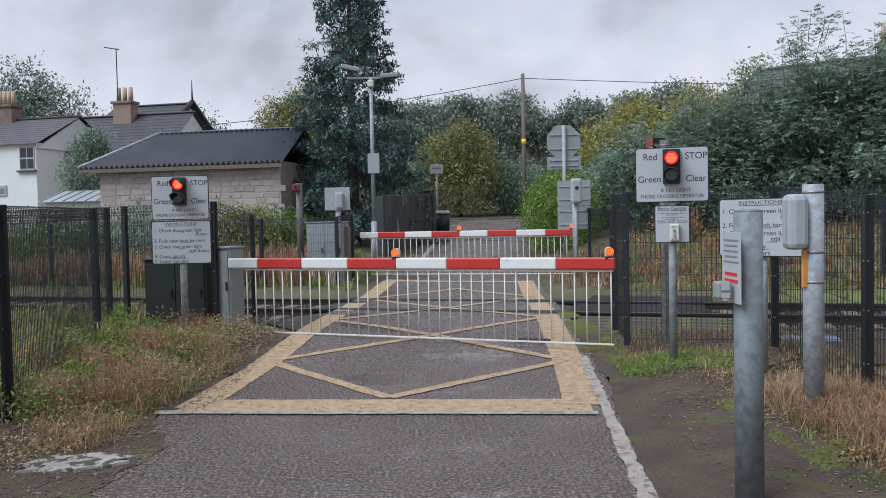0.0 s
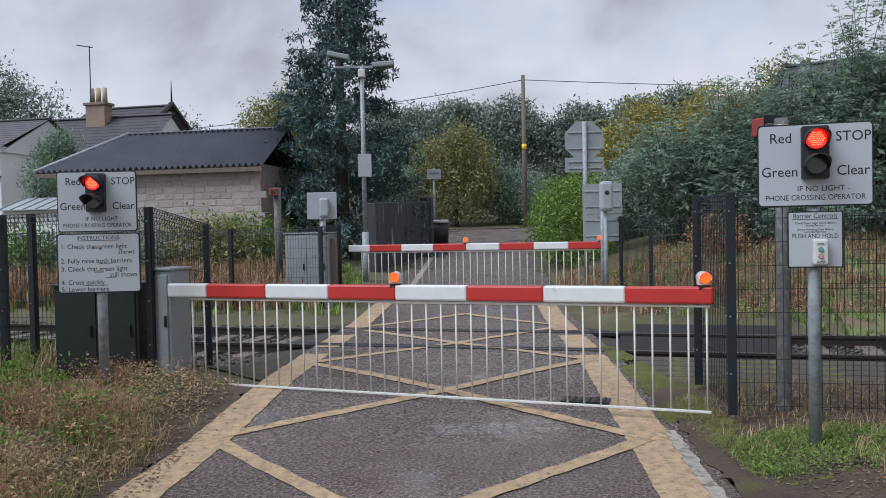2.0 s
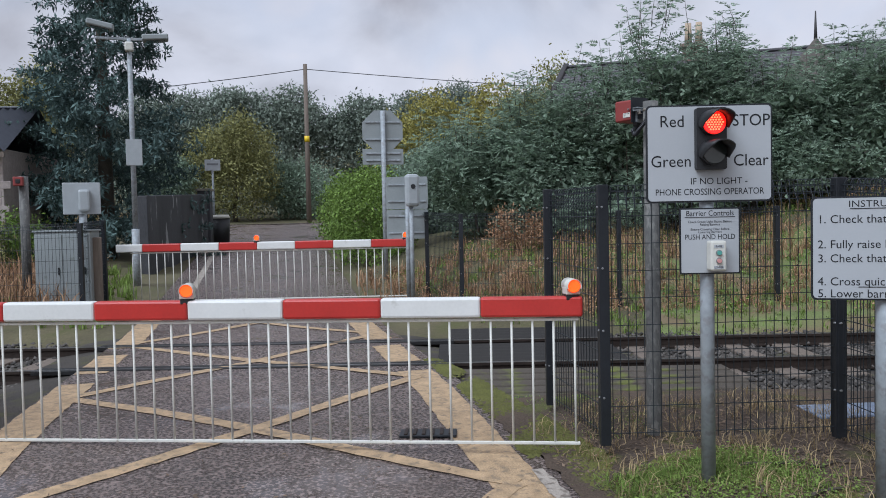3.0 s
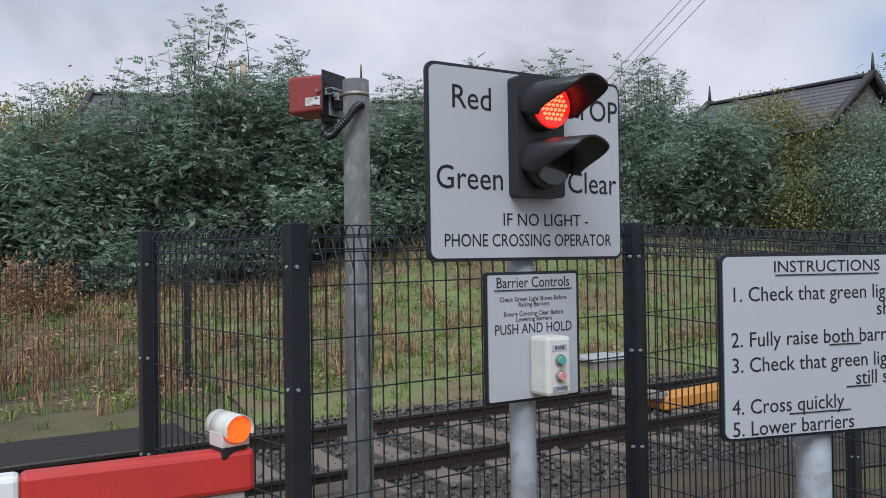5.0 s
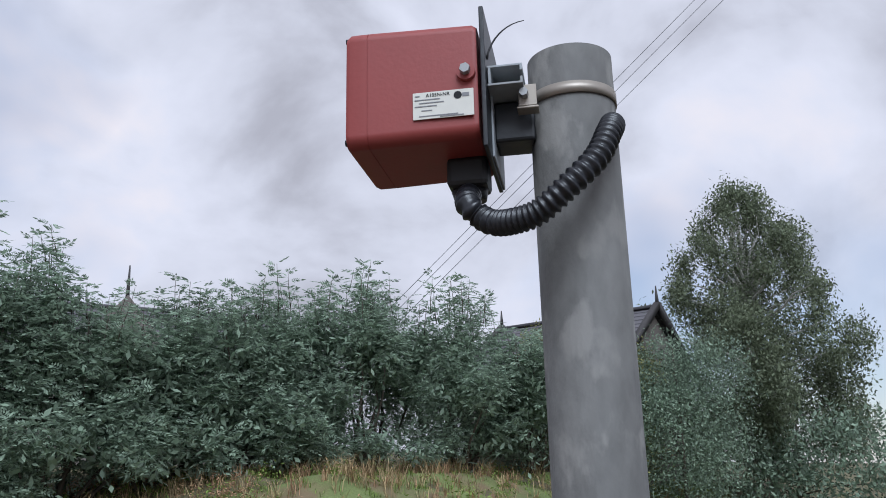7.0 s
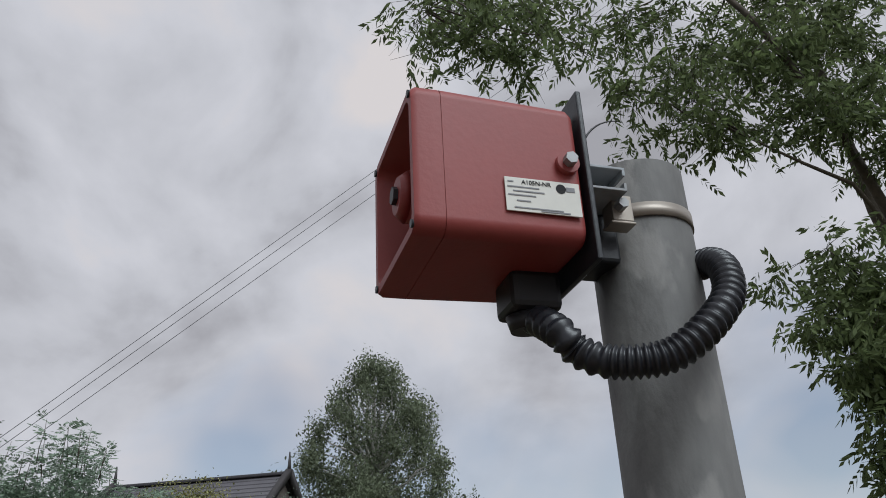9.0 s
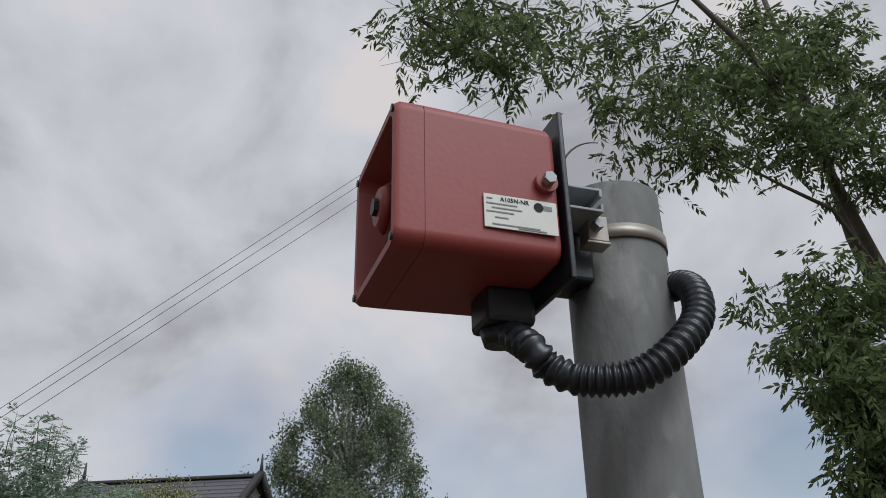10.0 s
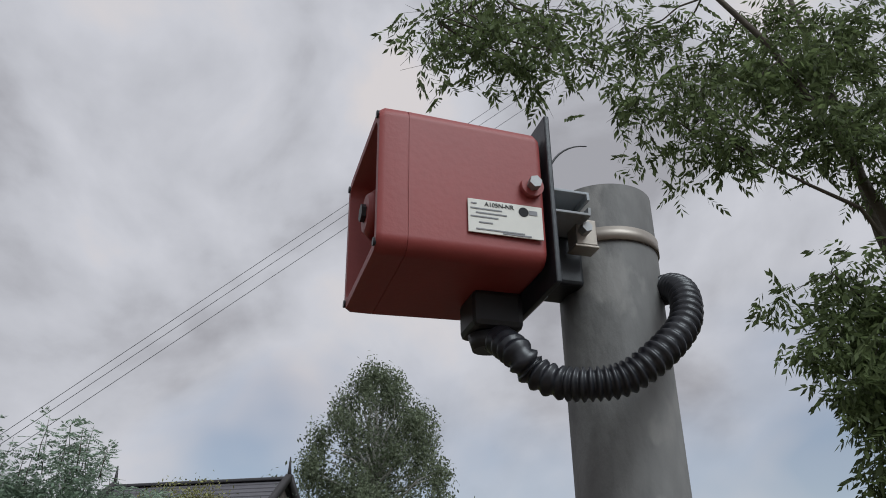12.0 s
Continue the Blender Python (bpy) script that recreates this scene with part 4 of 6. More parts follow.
    part("clamp_ear", bm, STAINLESS, br)
    part("clamp_screw", tube(bmesh.new(), (-0.066, -d / 2 - 0.056, -0.018), (-0.048, -d / 2 - 0.056, -0.018), 0.006, seg=6), BOLT, br)
    wire_line = [(-0.07, -d / 2 - 0.012 - 0.05 * (k / 10) ** 1.6, 0.03 + 0.05 * math.sin(k / 10 * 1.5)) for k in range(11)]
    part("loose_wire", sweep(bmesh.new(), wire_line, [0.0016 - 0.0001 * k for k in range(11)], 6), BLACKPLASTIC, br)
    # cable gland below
    bm = box(bmesh.new(), 0.012, -d / 2 + 0.027, -h / 2 - 0.016, 0.055, 0.055, 0.042, 0.007)
    tube(bm, (0.014, -d / 2 + 0.026, -h / 2 - 0.052), (0.013, -d / 2 + 0.027, -h / 2 - 0.036), 0.021, 0.025, seg=20)
    part("cable_gland", bm, BLACKPLASTIC, ob, "black cable gland")
    return ob, ob.matrix_basis @ Vector((0.015, -d / 2 + 0.026, -h / 2 - 0.035))


sounder_ob, GLAND = sounder()


def hose():
    """Ribbed hose from the gland round the pole's front to a hole in the pole."""
    loop = ((2.731, 10.471, 2.459), (2.731, 10.455, 2.44), (2.722, 10.434, 2.426), (2.709, 10.405, 2.42), (2.703, 10.372, 2.425), (2.702, 10.336, 2.45), (2.72, 10.302, 2.488), (2.744, 10.289, 2.527), (2.775, 10.289, 2.55))
    keys = [GLAND, *[Vector(p) for p in loop], Vector((2.8, 10.3, 2.552))]
    pts = []
    for i in range(len(keys) - 1):
        p0, p1, p2, p3 = keys[max(i - 1, 0)], keys[i], keys[i + 1], keys[min(i + 2, len(keys) - 1)]
        for k in range(24):
            t = k / 24
            pts.append(0.5 * ((2 * p1) + (p2 - p0) * t + (2 * p0 - 5 * p1 + 4 * p2 - p3) * t * t + (3 * p1 - p0 - 3 * p2 + p3) * t ** 3))
    even, total = [pts[0]], 0.0
    for p in pts[1:]:
        if (p - even[-1]).length > 0.0013:
            even.append(p)
    radii = [0.0148 + 0.0021 * math.sin(k * 2 * math.pi / 5) for k in range(len(even))]
    inv = pole_ob.matrix_basis.inverted()
    part("hose", sweep(bmesh.new(), [inv @ p for p in even], radii, 18), HOSE, pole_ob, "black corrugated cable hose")


hose()

# ---------------------------------------------------------------- mesh fences
def mesh_panel(p, q, h, z0, z1, roll=1.0, pitch=0.058):
    """Welded wire with a rolled top, from p to q."""
    p, q = Vector((*p, z0)), Vector((*q, z1))
    d = q - p
    n = max(2, int(d.xy.length / pitch))
    out = Vector((d.y, -d.x, 0)).normalized() * 0.075 * roll
    v, f = [], []

    def bar(a, b, r):
        w = (b - a).normalized()
        s = w.orthogonal().normalized() * r
        u = w.cross(s)
        i = len(v)
        for c in (a, b):
            v.extend([(c + s)[:], (c + u)[:], (c - s)[:], (c - u)[:]])
        for k in range(4):
            f.append((i + k, i + (k + 1) % 4, i + 4 + (k + 1) % 4, i + 4 + k))

    up = Vector((0, 0, 1))
    for k in range(n + 1):
        b = p + d * (k / n)
        bend = (b + up * 0.04, b + up * (h - 0.035), b + out * 0.1 + up * (h - 0.012), b + out * 0.32 + up * h, b + out * 0.7 + up * h, b + out * 0.93 + up * (h - 0.014), b + out + up * (h - 0.04), b + up * (h - 0.17))
        for c0, c1 in zip(bend, bend[1:]):
            bar(c0, c1, 0.0034)
    z = 0.08
    while z < h - 0.1:
        bar(p + up * z, q + up * z, 0.0038)
        z += 0.197
    for zz, o in ((h, 0.5), (h - 0.045, 0), (h - 0.09, 0), (h - 0.135, 0), (h - 0.035, 1), (h - 0.1, 0.55)):
        bar(p + out * o + up * zz, q + out * o + up * zz, 0.0038)
    return v, f


def fence_post(parent, x, y, z, h, ang=0.0, w=0.075):
    o = part("post", box(bmesh.new(), 0, 0, h / 2, w, w, h, 0.004), BLACKSTEEL, parent, at=pose(x, y, z, 0, 0, ang))
    for zz in (h - 0.16, h - 0.6, h - 1.05, 0.35):
        for dx, dy in ((-0.012, -w / 2), (-w / 2, -0.012)):
            part("fence_bolt", tube(bmesh.new(), (dx, dy, zz), (dx + (-0.008 if dy > -0.02 else 0), dy + (-0.008 if dx > -0.02 else 0), zz), 0.009, 0.006, seg=10), BOLT, o)
    return o


def fence(label, line, h=1.88, ang=0.0, roll=1.0, posts=True, w=0.075):
    ob = thing("mesh_fence", Matrix.Identity(4), label, "fence", "lineside fences")
    zs = [p[2] - h if len(p) > 2 else float(land_z(p[0], p[1])) - 0.02 for p in line]
    line = [p[:2] for p in line]
    for (a, za), (b, zb) in zip(zip(line, zs), zip(line[1:], zs[1:])):
        v, f = mesh_panel(a, b, h, za, zb, roll)
        raw("mesh_panel", v, f, WIRE, ob)
    for (x, y), z in zip(line, zs):
        fence_post(ob, x, y, z, h + 0.008, ang, w)
    return ob


P, Q, R = (2.244, 10.095, 2.015), (2.41, 11.35, 2.03), (3.86, 9.56, 2.035)
fence("black welded-mesh fence with rolled top by the lane", [Q, P, R, (6.4, 9.2, 2.03), (8.0, 8.6, 2.03), (10.6, 7.75, 2.03), (13.2, 6.9, 2.03), (18, 5.2, 2.03)], ang=-18, roll=-1)
fence("black welded-mesh fence running back from the track", [R, (3.75, 7.4), (3.55, 4.6), (3.4, 1.5), (3.2, -2)], ang=-5, roll=-1)
fence("black welded-mesh fence beside the grass verge", [(-3.86, 7.2), (-4.75, 11.6), (-4.9, 12.5)], ang=5, roll=-1)
fence("black welded-mesh fence along the track", [(-3.35, 12.6), (-4.85, 13.1), (-7.4, 13.95), (-10.0, 14.8), (-12.6, 15.7), (-18, 17.5)], ang=-18, roll=-1)
fence("black welded-mesh fence along the lane", [(-3.86, 7.2), (-4.2, 4.0), (-4.4, 0.5)], ang=5, roll=1)
fence("black welded-mesh return fence beside the barrier", [(-3.35, 12.6), (-3.05, 14.0)], ang=5)
fence("black mesh fence across the track", [(-1.95, 21.9), (-2.2, 20.2), (-4.1, 20.6), (-7.0, 21.5), (-10.0, 22.4), (-14, 23.6)], ang=-17, h=1.7)
fence("black mesh fence across the track by the sign", [(3.95, 19.95), (4.1, 18.4), (6.7, 17.5), (9.3, 16.6)], ang=-17, h=1.7)

# ---------------------------------------------------------------- posts and cabinets by the lane
cp = thing("control_post", pose(1.6, 4.88, 0), "thick galvanised post with a notice and a key switch box", "post")
bm = tube(bmesh.new(), (0, 0, 0), (0, 0, 1.745), 0.084, seg=36)
tube(bm, (0, 0, 1.745), (0, 0, 1.76), 0.084, 0.07, seg=36)
part("post", bm, DARKGALV, cp)
np_ = part("notice", box(bmesh.new(), -0.1, 0.0, 1.42, 0.006, 0.28, 0.42, 0.002, m=pose(0, 0, 0, 0, 0, 0)), WHITE, cp, "white notice seen edge on")
part("notice_print", box(bmesh.new(), -0.104, 0.0, 1.34, 0.002, 0.2, 0.02, m=pose(0, 0, 0, 0, 0, 0)), REDSIGN, np_)
part("notice_print", box(bmesh.new(), -0.104, 0.0, 1.38, 0.002, 0.18, 0.02, m=pose(0, 0, 0, 0, 0, 0)), REDSIGN, np_)
for k in range(5):
    part("notice_print", box(bmesh.new(), -0.104, 0.0, 1.58 - 0.032 * k, 0.002, 0.22 - 0.03 * (k % 2), 0.01, m=pose(0, 0, 0, 0, 0, 0)), GREYINK, np_)
kb = part("switch_box", box(bmesh.new(), -0.165, -0.02, 1.29, 0.085, 0.09, 0.1, 0.012), CABGREY, cp, "grey key switch box")
part("switch_label", box(bmesh.new(), -0.165, -0.071, 1.31, 0.05, 0.002, 0.04), WHITE, kb)
part("switch_label", box(bmesh.new(), -0.165, -0.071, 1.26, 0.05, 0.002, 0.03), WHITE, kb)

ph = thing("telephone_post", pose(2.97, 6.84, 0), "galvanised post carrying a grey crossing telephone", "post")
bm = tube(bmesh.new(), (0, 0, 0), (0, 0, 1.965), 0.084, seg=36)
part("post", bm, GALV, ph)
for z in (1.4, 1.15, 1.9):
    part("band", tube(bmesh.new(), (0, 0, z - 0.01), (0, 0, z + 0.01), 0.087, seg=36), STAINLESS, ph)
tb = part("telephone_box", box(bmesh.new(), -0.165, -0.02, 1.655, 0.17, 0.2, 0.46, 0.05), GREYPLASTIC, ph, "rounded grey telephone cover")
part("cover_seam", box(bmesh.new(), -0.165, -0.02, 1.655, 0.176, 0.03, 0.44, 0.04), GREYPLASTIC, tb)
part("orange_strap", box(bmesh.new(), -0.09, -0.03, 1.26, 0.05, 0.03, 0.32, 0.012), ORANGEPLASTIC, ph, "orange plastic strap below the telephone")


def cabinet(name, m, w, d, h, material, label, roof=0.03, doors=1):
    ob = thing(name, m, label, "cabinet")
    part("body", box(bmesh.new(), 0, 0, h / 2, w, d, h, 0.012), material, ob)
    part("roof", box(bmesh.new(), 0, 0, h + roof / 2, w + 0.05, d + 0.05, roof, 0.008), material, ob)
    part("plinth", box(bmesh.new(), 0, 0, 0.02, w + 0.08, d + 0.08, 0.1, 0.01), CONCRETE, ob)
    for k in range(doors):
        dw = (w - 0.06) / doors
        x = -w / 2 + 0.03 + dw * (k + 0.5)
        dr = part("door", box(bmesh.new(), x, -d / 2 - 0.008, h / 2, dw - 0.01, 0.02, h - 0.1, 0.004), material, ob)
        part("handle", box(bmesh.new(), x + dw * 0.36, -d / 2 - 0.03, h * 0.55, 0.025, 0.025, 0.13, 0.005), BLACKSTEEL, dr)
    return ob


cabinet("barrier_machine", pose(-3.16, 12.75, 0.1, 0, 0, -24), 0.24, 0.34, 1.26, CABGREY, "grey steel barrier machine cabinet at the boom's hinge")
cabinet("equipment_cabinet", pose(-3.93, 12.85, 0.1, 0, 0, -5), 0.95, 0.5, 1.1, CABDARK, "dark green equipment cabinet behind the sign", doors=2)
cabinet("relay_cabinet", pose(-2.5, 21.05, 0.15, 0, 0, -16), 0.98, 0.45, 1.55, CABGREY, "grey relay cabinet beyond the track", doors=2)
tp = thing("timber_post", pose(-2.02, 20.9, 0.15), "short weathered timber post beside the cabinet", "post")
part("post", box(bmesh.new(), 0, 0, 0.72, 0.2, 0.2, 1.44, 0.015), TIMBER, tp)
fpn = thing("telephone_post", pose(-2.25, 21.3, 0.2), "grey telephone cover on a post beyond the track", "post")
part("post", tube(bmesh.new(), (0, 0, 0), (0, 0, 2.2), 0.07, seg=20), GALV, fpn)
part("back_plate", box(bmesh.new(), 0, -0.09, 2.1, 0.64, 0.03, 0.58, 0.012), GREYPLASTIC, fpn)
part("telephone_box", box(bmesh.new(), 0.05, -0.17, 2.06, 0.2, 0.14, 0.4, 0.04), GREYPLASTIC, fpn)
fph = thing("telephone_post", pose(3.55, 19.6, 0.2), "grey telephone cover on a thin post by the far barrier", "post")
part("post", tube(bmesh.new(), (0, 0, 0), (0, 0, 2.0), 0.04, seg=20), GALV, fph)
part("telephone_box", box(bmesh.new(), 0, -0.08, 2.13, 0.27, 0.16, 0.6, 0.06), GREYPLASTIC, fph)
part("handset_recess", tube(bmesh.new(), (0, -0.15, 2.2), (0, -0.168, 2.2), 0.045, seg=16), BLACKPLASTIC, fph)
rs = thing("sounder_pole", pose(-3.32, 21.9, 0.2), "far galvanised pole with a small red sounder", "pole")
part("pole", tube(bmesh.new(), (0, 0.08, 0), (0, 0.08, 2.55), 0.085, seg=20), DULLGALV, rs)
part("sounder", box(bmesh.new(), -0.06, -0.06, 2.45, 0.17, 0.17, 0.17, 0.015), SOUNDER, rs, "red sounder box")
# The hollow mouth's shade is put in as a black block on the front.
part("horn_mouth", box(bmesh.new(), -0.06, -0.148, 2.45, 0.08, 0.012, 0.08, 0.01), BLACKPLASTIC, rs)

# signs on the first fence post
fsn = thing("fence_notice", pose(-3.93, 7.14, 0, 0, 0, 12), "red and white notices fixed to the fence post", "sign")
part("number_plate", box(bmesh.new(), -0.09, 0, 2.04, 0.26, 0.006, 0.17, 0.002), WHITE, fsn)
part("plate_bar", box(bmesh.new(), -0.02, -0.006, 2.04, 0.05, 0.004, 0.1), BLACKINK, fsn)
part("plate_bar", box(bmesh.new(), -0.12, -0.006, 2.04, 0.05, 0.004, 0.1), BLACKINK, fsn)
rn = part("red_plate", box(bmesh.new(), -0.14, 0, 1.55, 0.34, 0.006, 0.38, 0.002), REDSIGN, fsn, "red notice with white bars")
for k in range(4):
    part("plate_bar", box(bmesh.new(), -0.12, -0.006, 1.68 - 0.085 * k, 0.24, 0.004, 0.045), WHITE, rn)
yn = thing("yellow_notice", pose(-3.97, 7.25, 0), "yellow notice high on a thin pole at the fence", "sign")
part("pole", tube(bmesh.new(), (-0.12, 0.05, 0), (-0.12, 0.05, 3.5), 0.03, seg=14), GALV, yn)
part("plate", box(bmesh.new(), -0.06, 0, 3.05, 0.36, 0.006, 0.46, 0.003), YELSIGN, yn)

# lamp column
lc = thing("lamp_column", pose(-1.47, 24.4, 0.4), "galvanised lighting column with two lamp heads", "street lamp")
bm = tube(bmesh.new(), (0, 0, 0), (0, 0, 1.3), 0.085, seg=20)
tube(bm, (0, 0, 1.3), (0, 0, 5.5), 0.06, 0.05, seg=20)
part("column", bm, GALV, lc)
part("cross_arm", box(bmesh.new(), 0.05, 0, 5.5, 1.45, 0.06, 0.06, 0.01), GALV, lc)
for x, z, tilt in ((-0.58, 5.78, 12), (0.55, 5.55, -4)):
    hd = part("lamp_head", box(bmesh.new(), 0, 0, 0, 0.56, 0.34, 0.13, 0.03), CABGREY, lc, at=pose(x, 0, z, 0, tilt, 0))
    part("head_glass", box(bmesh.new(), 0, 0, -0.07, 0.4, 0.24, 0.03, 0.01), DARKLENS, hd)
part("camera_box", box(bmesh.new(), 0, -0.05, 5.32, 0.18, 0.22, 0.2, 0.03), CREAM, lc)
part("plate", box(bmesh.new(), 0.03, -0.08, 3.0, 0.34, 0.02, 0.58, 0.006), GREYPLASTIC, lc)

# back of the stop sign
st = thing("stop_sign", pose(4.0, 23.4, 0.35, 0, 0, -6), "grey back of an octagonal sign with a plate below", "road sign")
part("post", tube(bmesh.new(), (0, -0.05, 0), (0, -0.05, 3.95), 0.055, seg=20), GALV, st)
part("octagon", plate(bmesh.new(), [(0.47 / math.cos(radians(22.5)) * math.cos(radians(22.5 + 45 * k)), 3.5 + 0.47 / math.cos(radians(22.5)) * math.sin(radians(22.5 + 45 * k))) for k in range(8)], 0.015, 0.03), CABGREY, st)
part("lower_plate", box(bmesh.new(), 0, 0.022, 2.9, 0.95, 0.015, 0.36, 0.004), CABGREY, st)
for z in (3.3, 3.7, 2.82, 2.98):
    part("back_rail", box(bmesh.new(), 0, 0.0, z, 0.8, 0.03, 0.035, 0.004), GALV, st)

# small sign, bin and wall along the lane
sg = thing("footpath_sign", pose(0.78, 36.0, 1.05), "small white sign on a slim post", "road sign")
part("post", tube(bmesh.new(), (0, 0, 0), (0, 0, 3.1), 0.04, seg=16), GALV, sg)
part("plate", box(bmesh.new(), 0, -0.05, 2.85, 0.55, 0.02, 0.4, 0.004), WHITE, sg)
part("plate_bar", box(bmesh.new(), 0, -0.062, 2.88, 0.4, 0.004, 0.07), GREYINK, sg)
bn = thing("litter_bin", pose(0.95, 35.2, 1.0), "dark round litter bin with a white lid", "bin")
part("body", tube(bmesh.new(), (0, 0, 0), (0, 0, 0.95), 0.3, 0.34, seg=24), BLACKPLASTIC, bn)
part("lid", tube(bmesh.new(), (0, 0, 0.95), (0, 0, 1.08), 0.36, 0.3, seg=24), CREAM, bn)
dw = thing("boundary_wall", pose(-0.5, 30.5, 0, 0, 0, 76), "dark stained boundary wall beside the lane", "wall")
part("wall", box(bmesh.new(), 0, 0, 1.45, 7.2, 0.25, 2.4, 0.02, m=pose(0, 0, 0, 0, -2.0, 0)), DARKWALL, dw)
part("pier", box(bmesh.new(), 3.75, 0, 1.6, 0.42, 0.42, 2.6, 0.02), DARKWALL, dw)
part("pier_cap", box(bmesh.new(), 3.75, 0, 2.93, 0.52, 0.52, 0.08, 0.02), CONCRETE, dw)

# timber line pole and its wires
up_ = thing("utility_pole", pose(7.3, 55.2, 1.2), "weathered timber utility pole with a yellow band", "utility pole")
part("pole", tube(bmesh.new(), (0, 0, 0), (0, 0, 10.1), 0.16, 0.12, seg=16), TIMBER, up_)
part("band", tube(bmesh.new(), (0, 0, 5.4), (0, 0, 5.75), 0.155, seg=16), YELSIGN, up_)


def cable(label, a, b, sag, r=0.012):
    pts = [Vector(a).lerp(Vector(b), k / 24) - Vector((0, 0, sag * 4 * k / 24 * (1 - k / 24))) for k in range(25)]
    return tagged(part("overhead_cable", sweep(bmesh.new(), pts, r, 6), BLACKSTEEL), label, "cable")


cable("dark overhead telephone cable", (7.3, 55.2, 11.0), (60, 46, 9.0), 0.6, 0.022)
cable("dark overhead telephone cable", (7.3, 55.2, 11.0), (-30, 52, 7.0), 0.8, 0.022)
for k, dz in enumerate((0, 0.32, 0.55)):
    cable("thin overhead power cable", (28.3, 27.0, 4.1 + dz * 1.4), (34.6, -2.8, 32.0 + dz * 2.6), 0.0, 0.01)


# ---------------------------------------------------------------- buildings
def shed():
    """Low stone shed with a corrugated hipped roof."""
    ob = thing("stone_shed", pose(-8.4, 33.5, 1.2, 0, 0, -12.5), "low pale stone shed with a dark corrugated roof", "shed")
    L, D, eave, ridge = 8.1, 5.2, 2.8, 4.2
    part("wall", box(bmesh.new(), 0.2, 0.1, eave / 2, L - 0.8, D - 0.6, eave, 0.02), STONE, ob, "pale rubble stone wall")
    bm = bmesh.new()
    n = 76
    hip = 2.0
    a, b = [], []
    for k in range(n + 1):
        x = -L / 2 + L * k / n
        wob = 0.1 if k % 2 else -0.03
        xr = max(-L / 2 + hip, x)
        top = ridge
        a.append(bm.verts.new((x, -D / 2, eave - 0.1 + wob)))
        f = min(1.0, (x + L / 2) / hip)
        b.append(bm.verts.new((x, -D / 2 + D / 2 * f, eave - 0.1 + (ridge - eave + 0.1) * f + wob)))
    for k in range(n):
        bm.faces.new((a[k], a[k + 1], b[k + 1], b[k]))
    part("roof_slope", bm, METALROOF, ob, "corrugated sheet roof slope")
    bm = bmesh.new()
    v = [bm.verts.new(c) for c in ((-L / 2, -D / 2, eave - 0.12), (-L / 2, D / 2, eave - 0.12), (-L / 2 + hip, 0, ridge), (L / 2, 0, ridge), (L / 2, D / 2, eave - 0.12))]
    bm.faces.new((v[0], v[1], v[2]))
    bm.faces.new((v[1], v[4], v[3], v[2]))
    part("roof_back", bm, METALROOF, ob)
    part("ridge_cap", box(bmesh.new(), hip / 2, 0, ridge + 0.02, L - hip, 0.3, 0.06, 0.02), METALROOF, ob)
    part("fascia", box(bmesh.new(), 0, -D / 2 + 0.02, eave - 0.2, L, 0.04, 0.14), TIMBER, ob)
    bm = sweep(bmesh.new(), [(-L / 2 - 0.02, -D / 2, eave - 0.06), (-L / 2 + hip, 0, ridge + 0.04)], 0.07, 8)
    part("hip_cap", bm, GALV, ob)
    # coursed stones proud of the wall
    r = random.Random(4)
    z = 0.1
    shapes = [mesh_of("stone", box(bmesh.new(), 0, 0, 0, w, 0.06, h, 0.02), STONE) for w, h in ((0.34, 0.18), (0.48, 0.2), (0.26, 0.17), (0.58, 0.22))]
    while z < eave - 0.35:
        x = -L / 2 + 0.7
        while x < L / 2 - 0.4:
            k = r.randrange(4)
            w = (0.34, 0.48, 0.26, 0.58)[k]
            o = new("stone", shapes[k])
            o.parent = ob
            o.matrix_basis = pose(x + w / 2, -D / 2 + 0.422 - r.uniform(0, 0.01), z + 0.1 + r.uniform(-0.015, 0.015), 0, r.uniform(-3, 3), 0)
            x += w + 0.03
        z += 0.225
    return ob


shed()


def lean_to():
    """Low glazed lean-to with a pale sheet roof."""
    ob = thing("lean_to", pose(-15.7, 38.4, 1.35, 0, 0, -12), "low lean-to with a pale translucent sheet roof", "lean-to")
    part("wall", box(bmesh.new(), 0, 0.5, 0.75, 2.8, 1.4, 1.5, 0.02), RENDERW, ob)
    part("roof", box(bmesh.new(), 0, 0, 0, 3.1, 1.9, 0.05, 0.01), GREYPLASTIC, ob, "pale sheet roof", at=pose(0, 0.4, 1.78, 17, 0, 0))
    for k in range(6):
        part("roof_rib", box(bmesh.new(), -1.4 + 0.56 * k, 0, 0.045, 0.05, 1.9, 0.04, 0.005), CABGREY, ob, at=pose(0, 0.4, 1.78, 17, 0, 0))


lean_to()


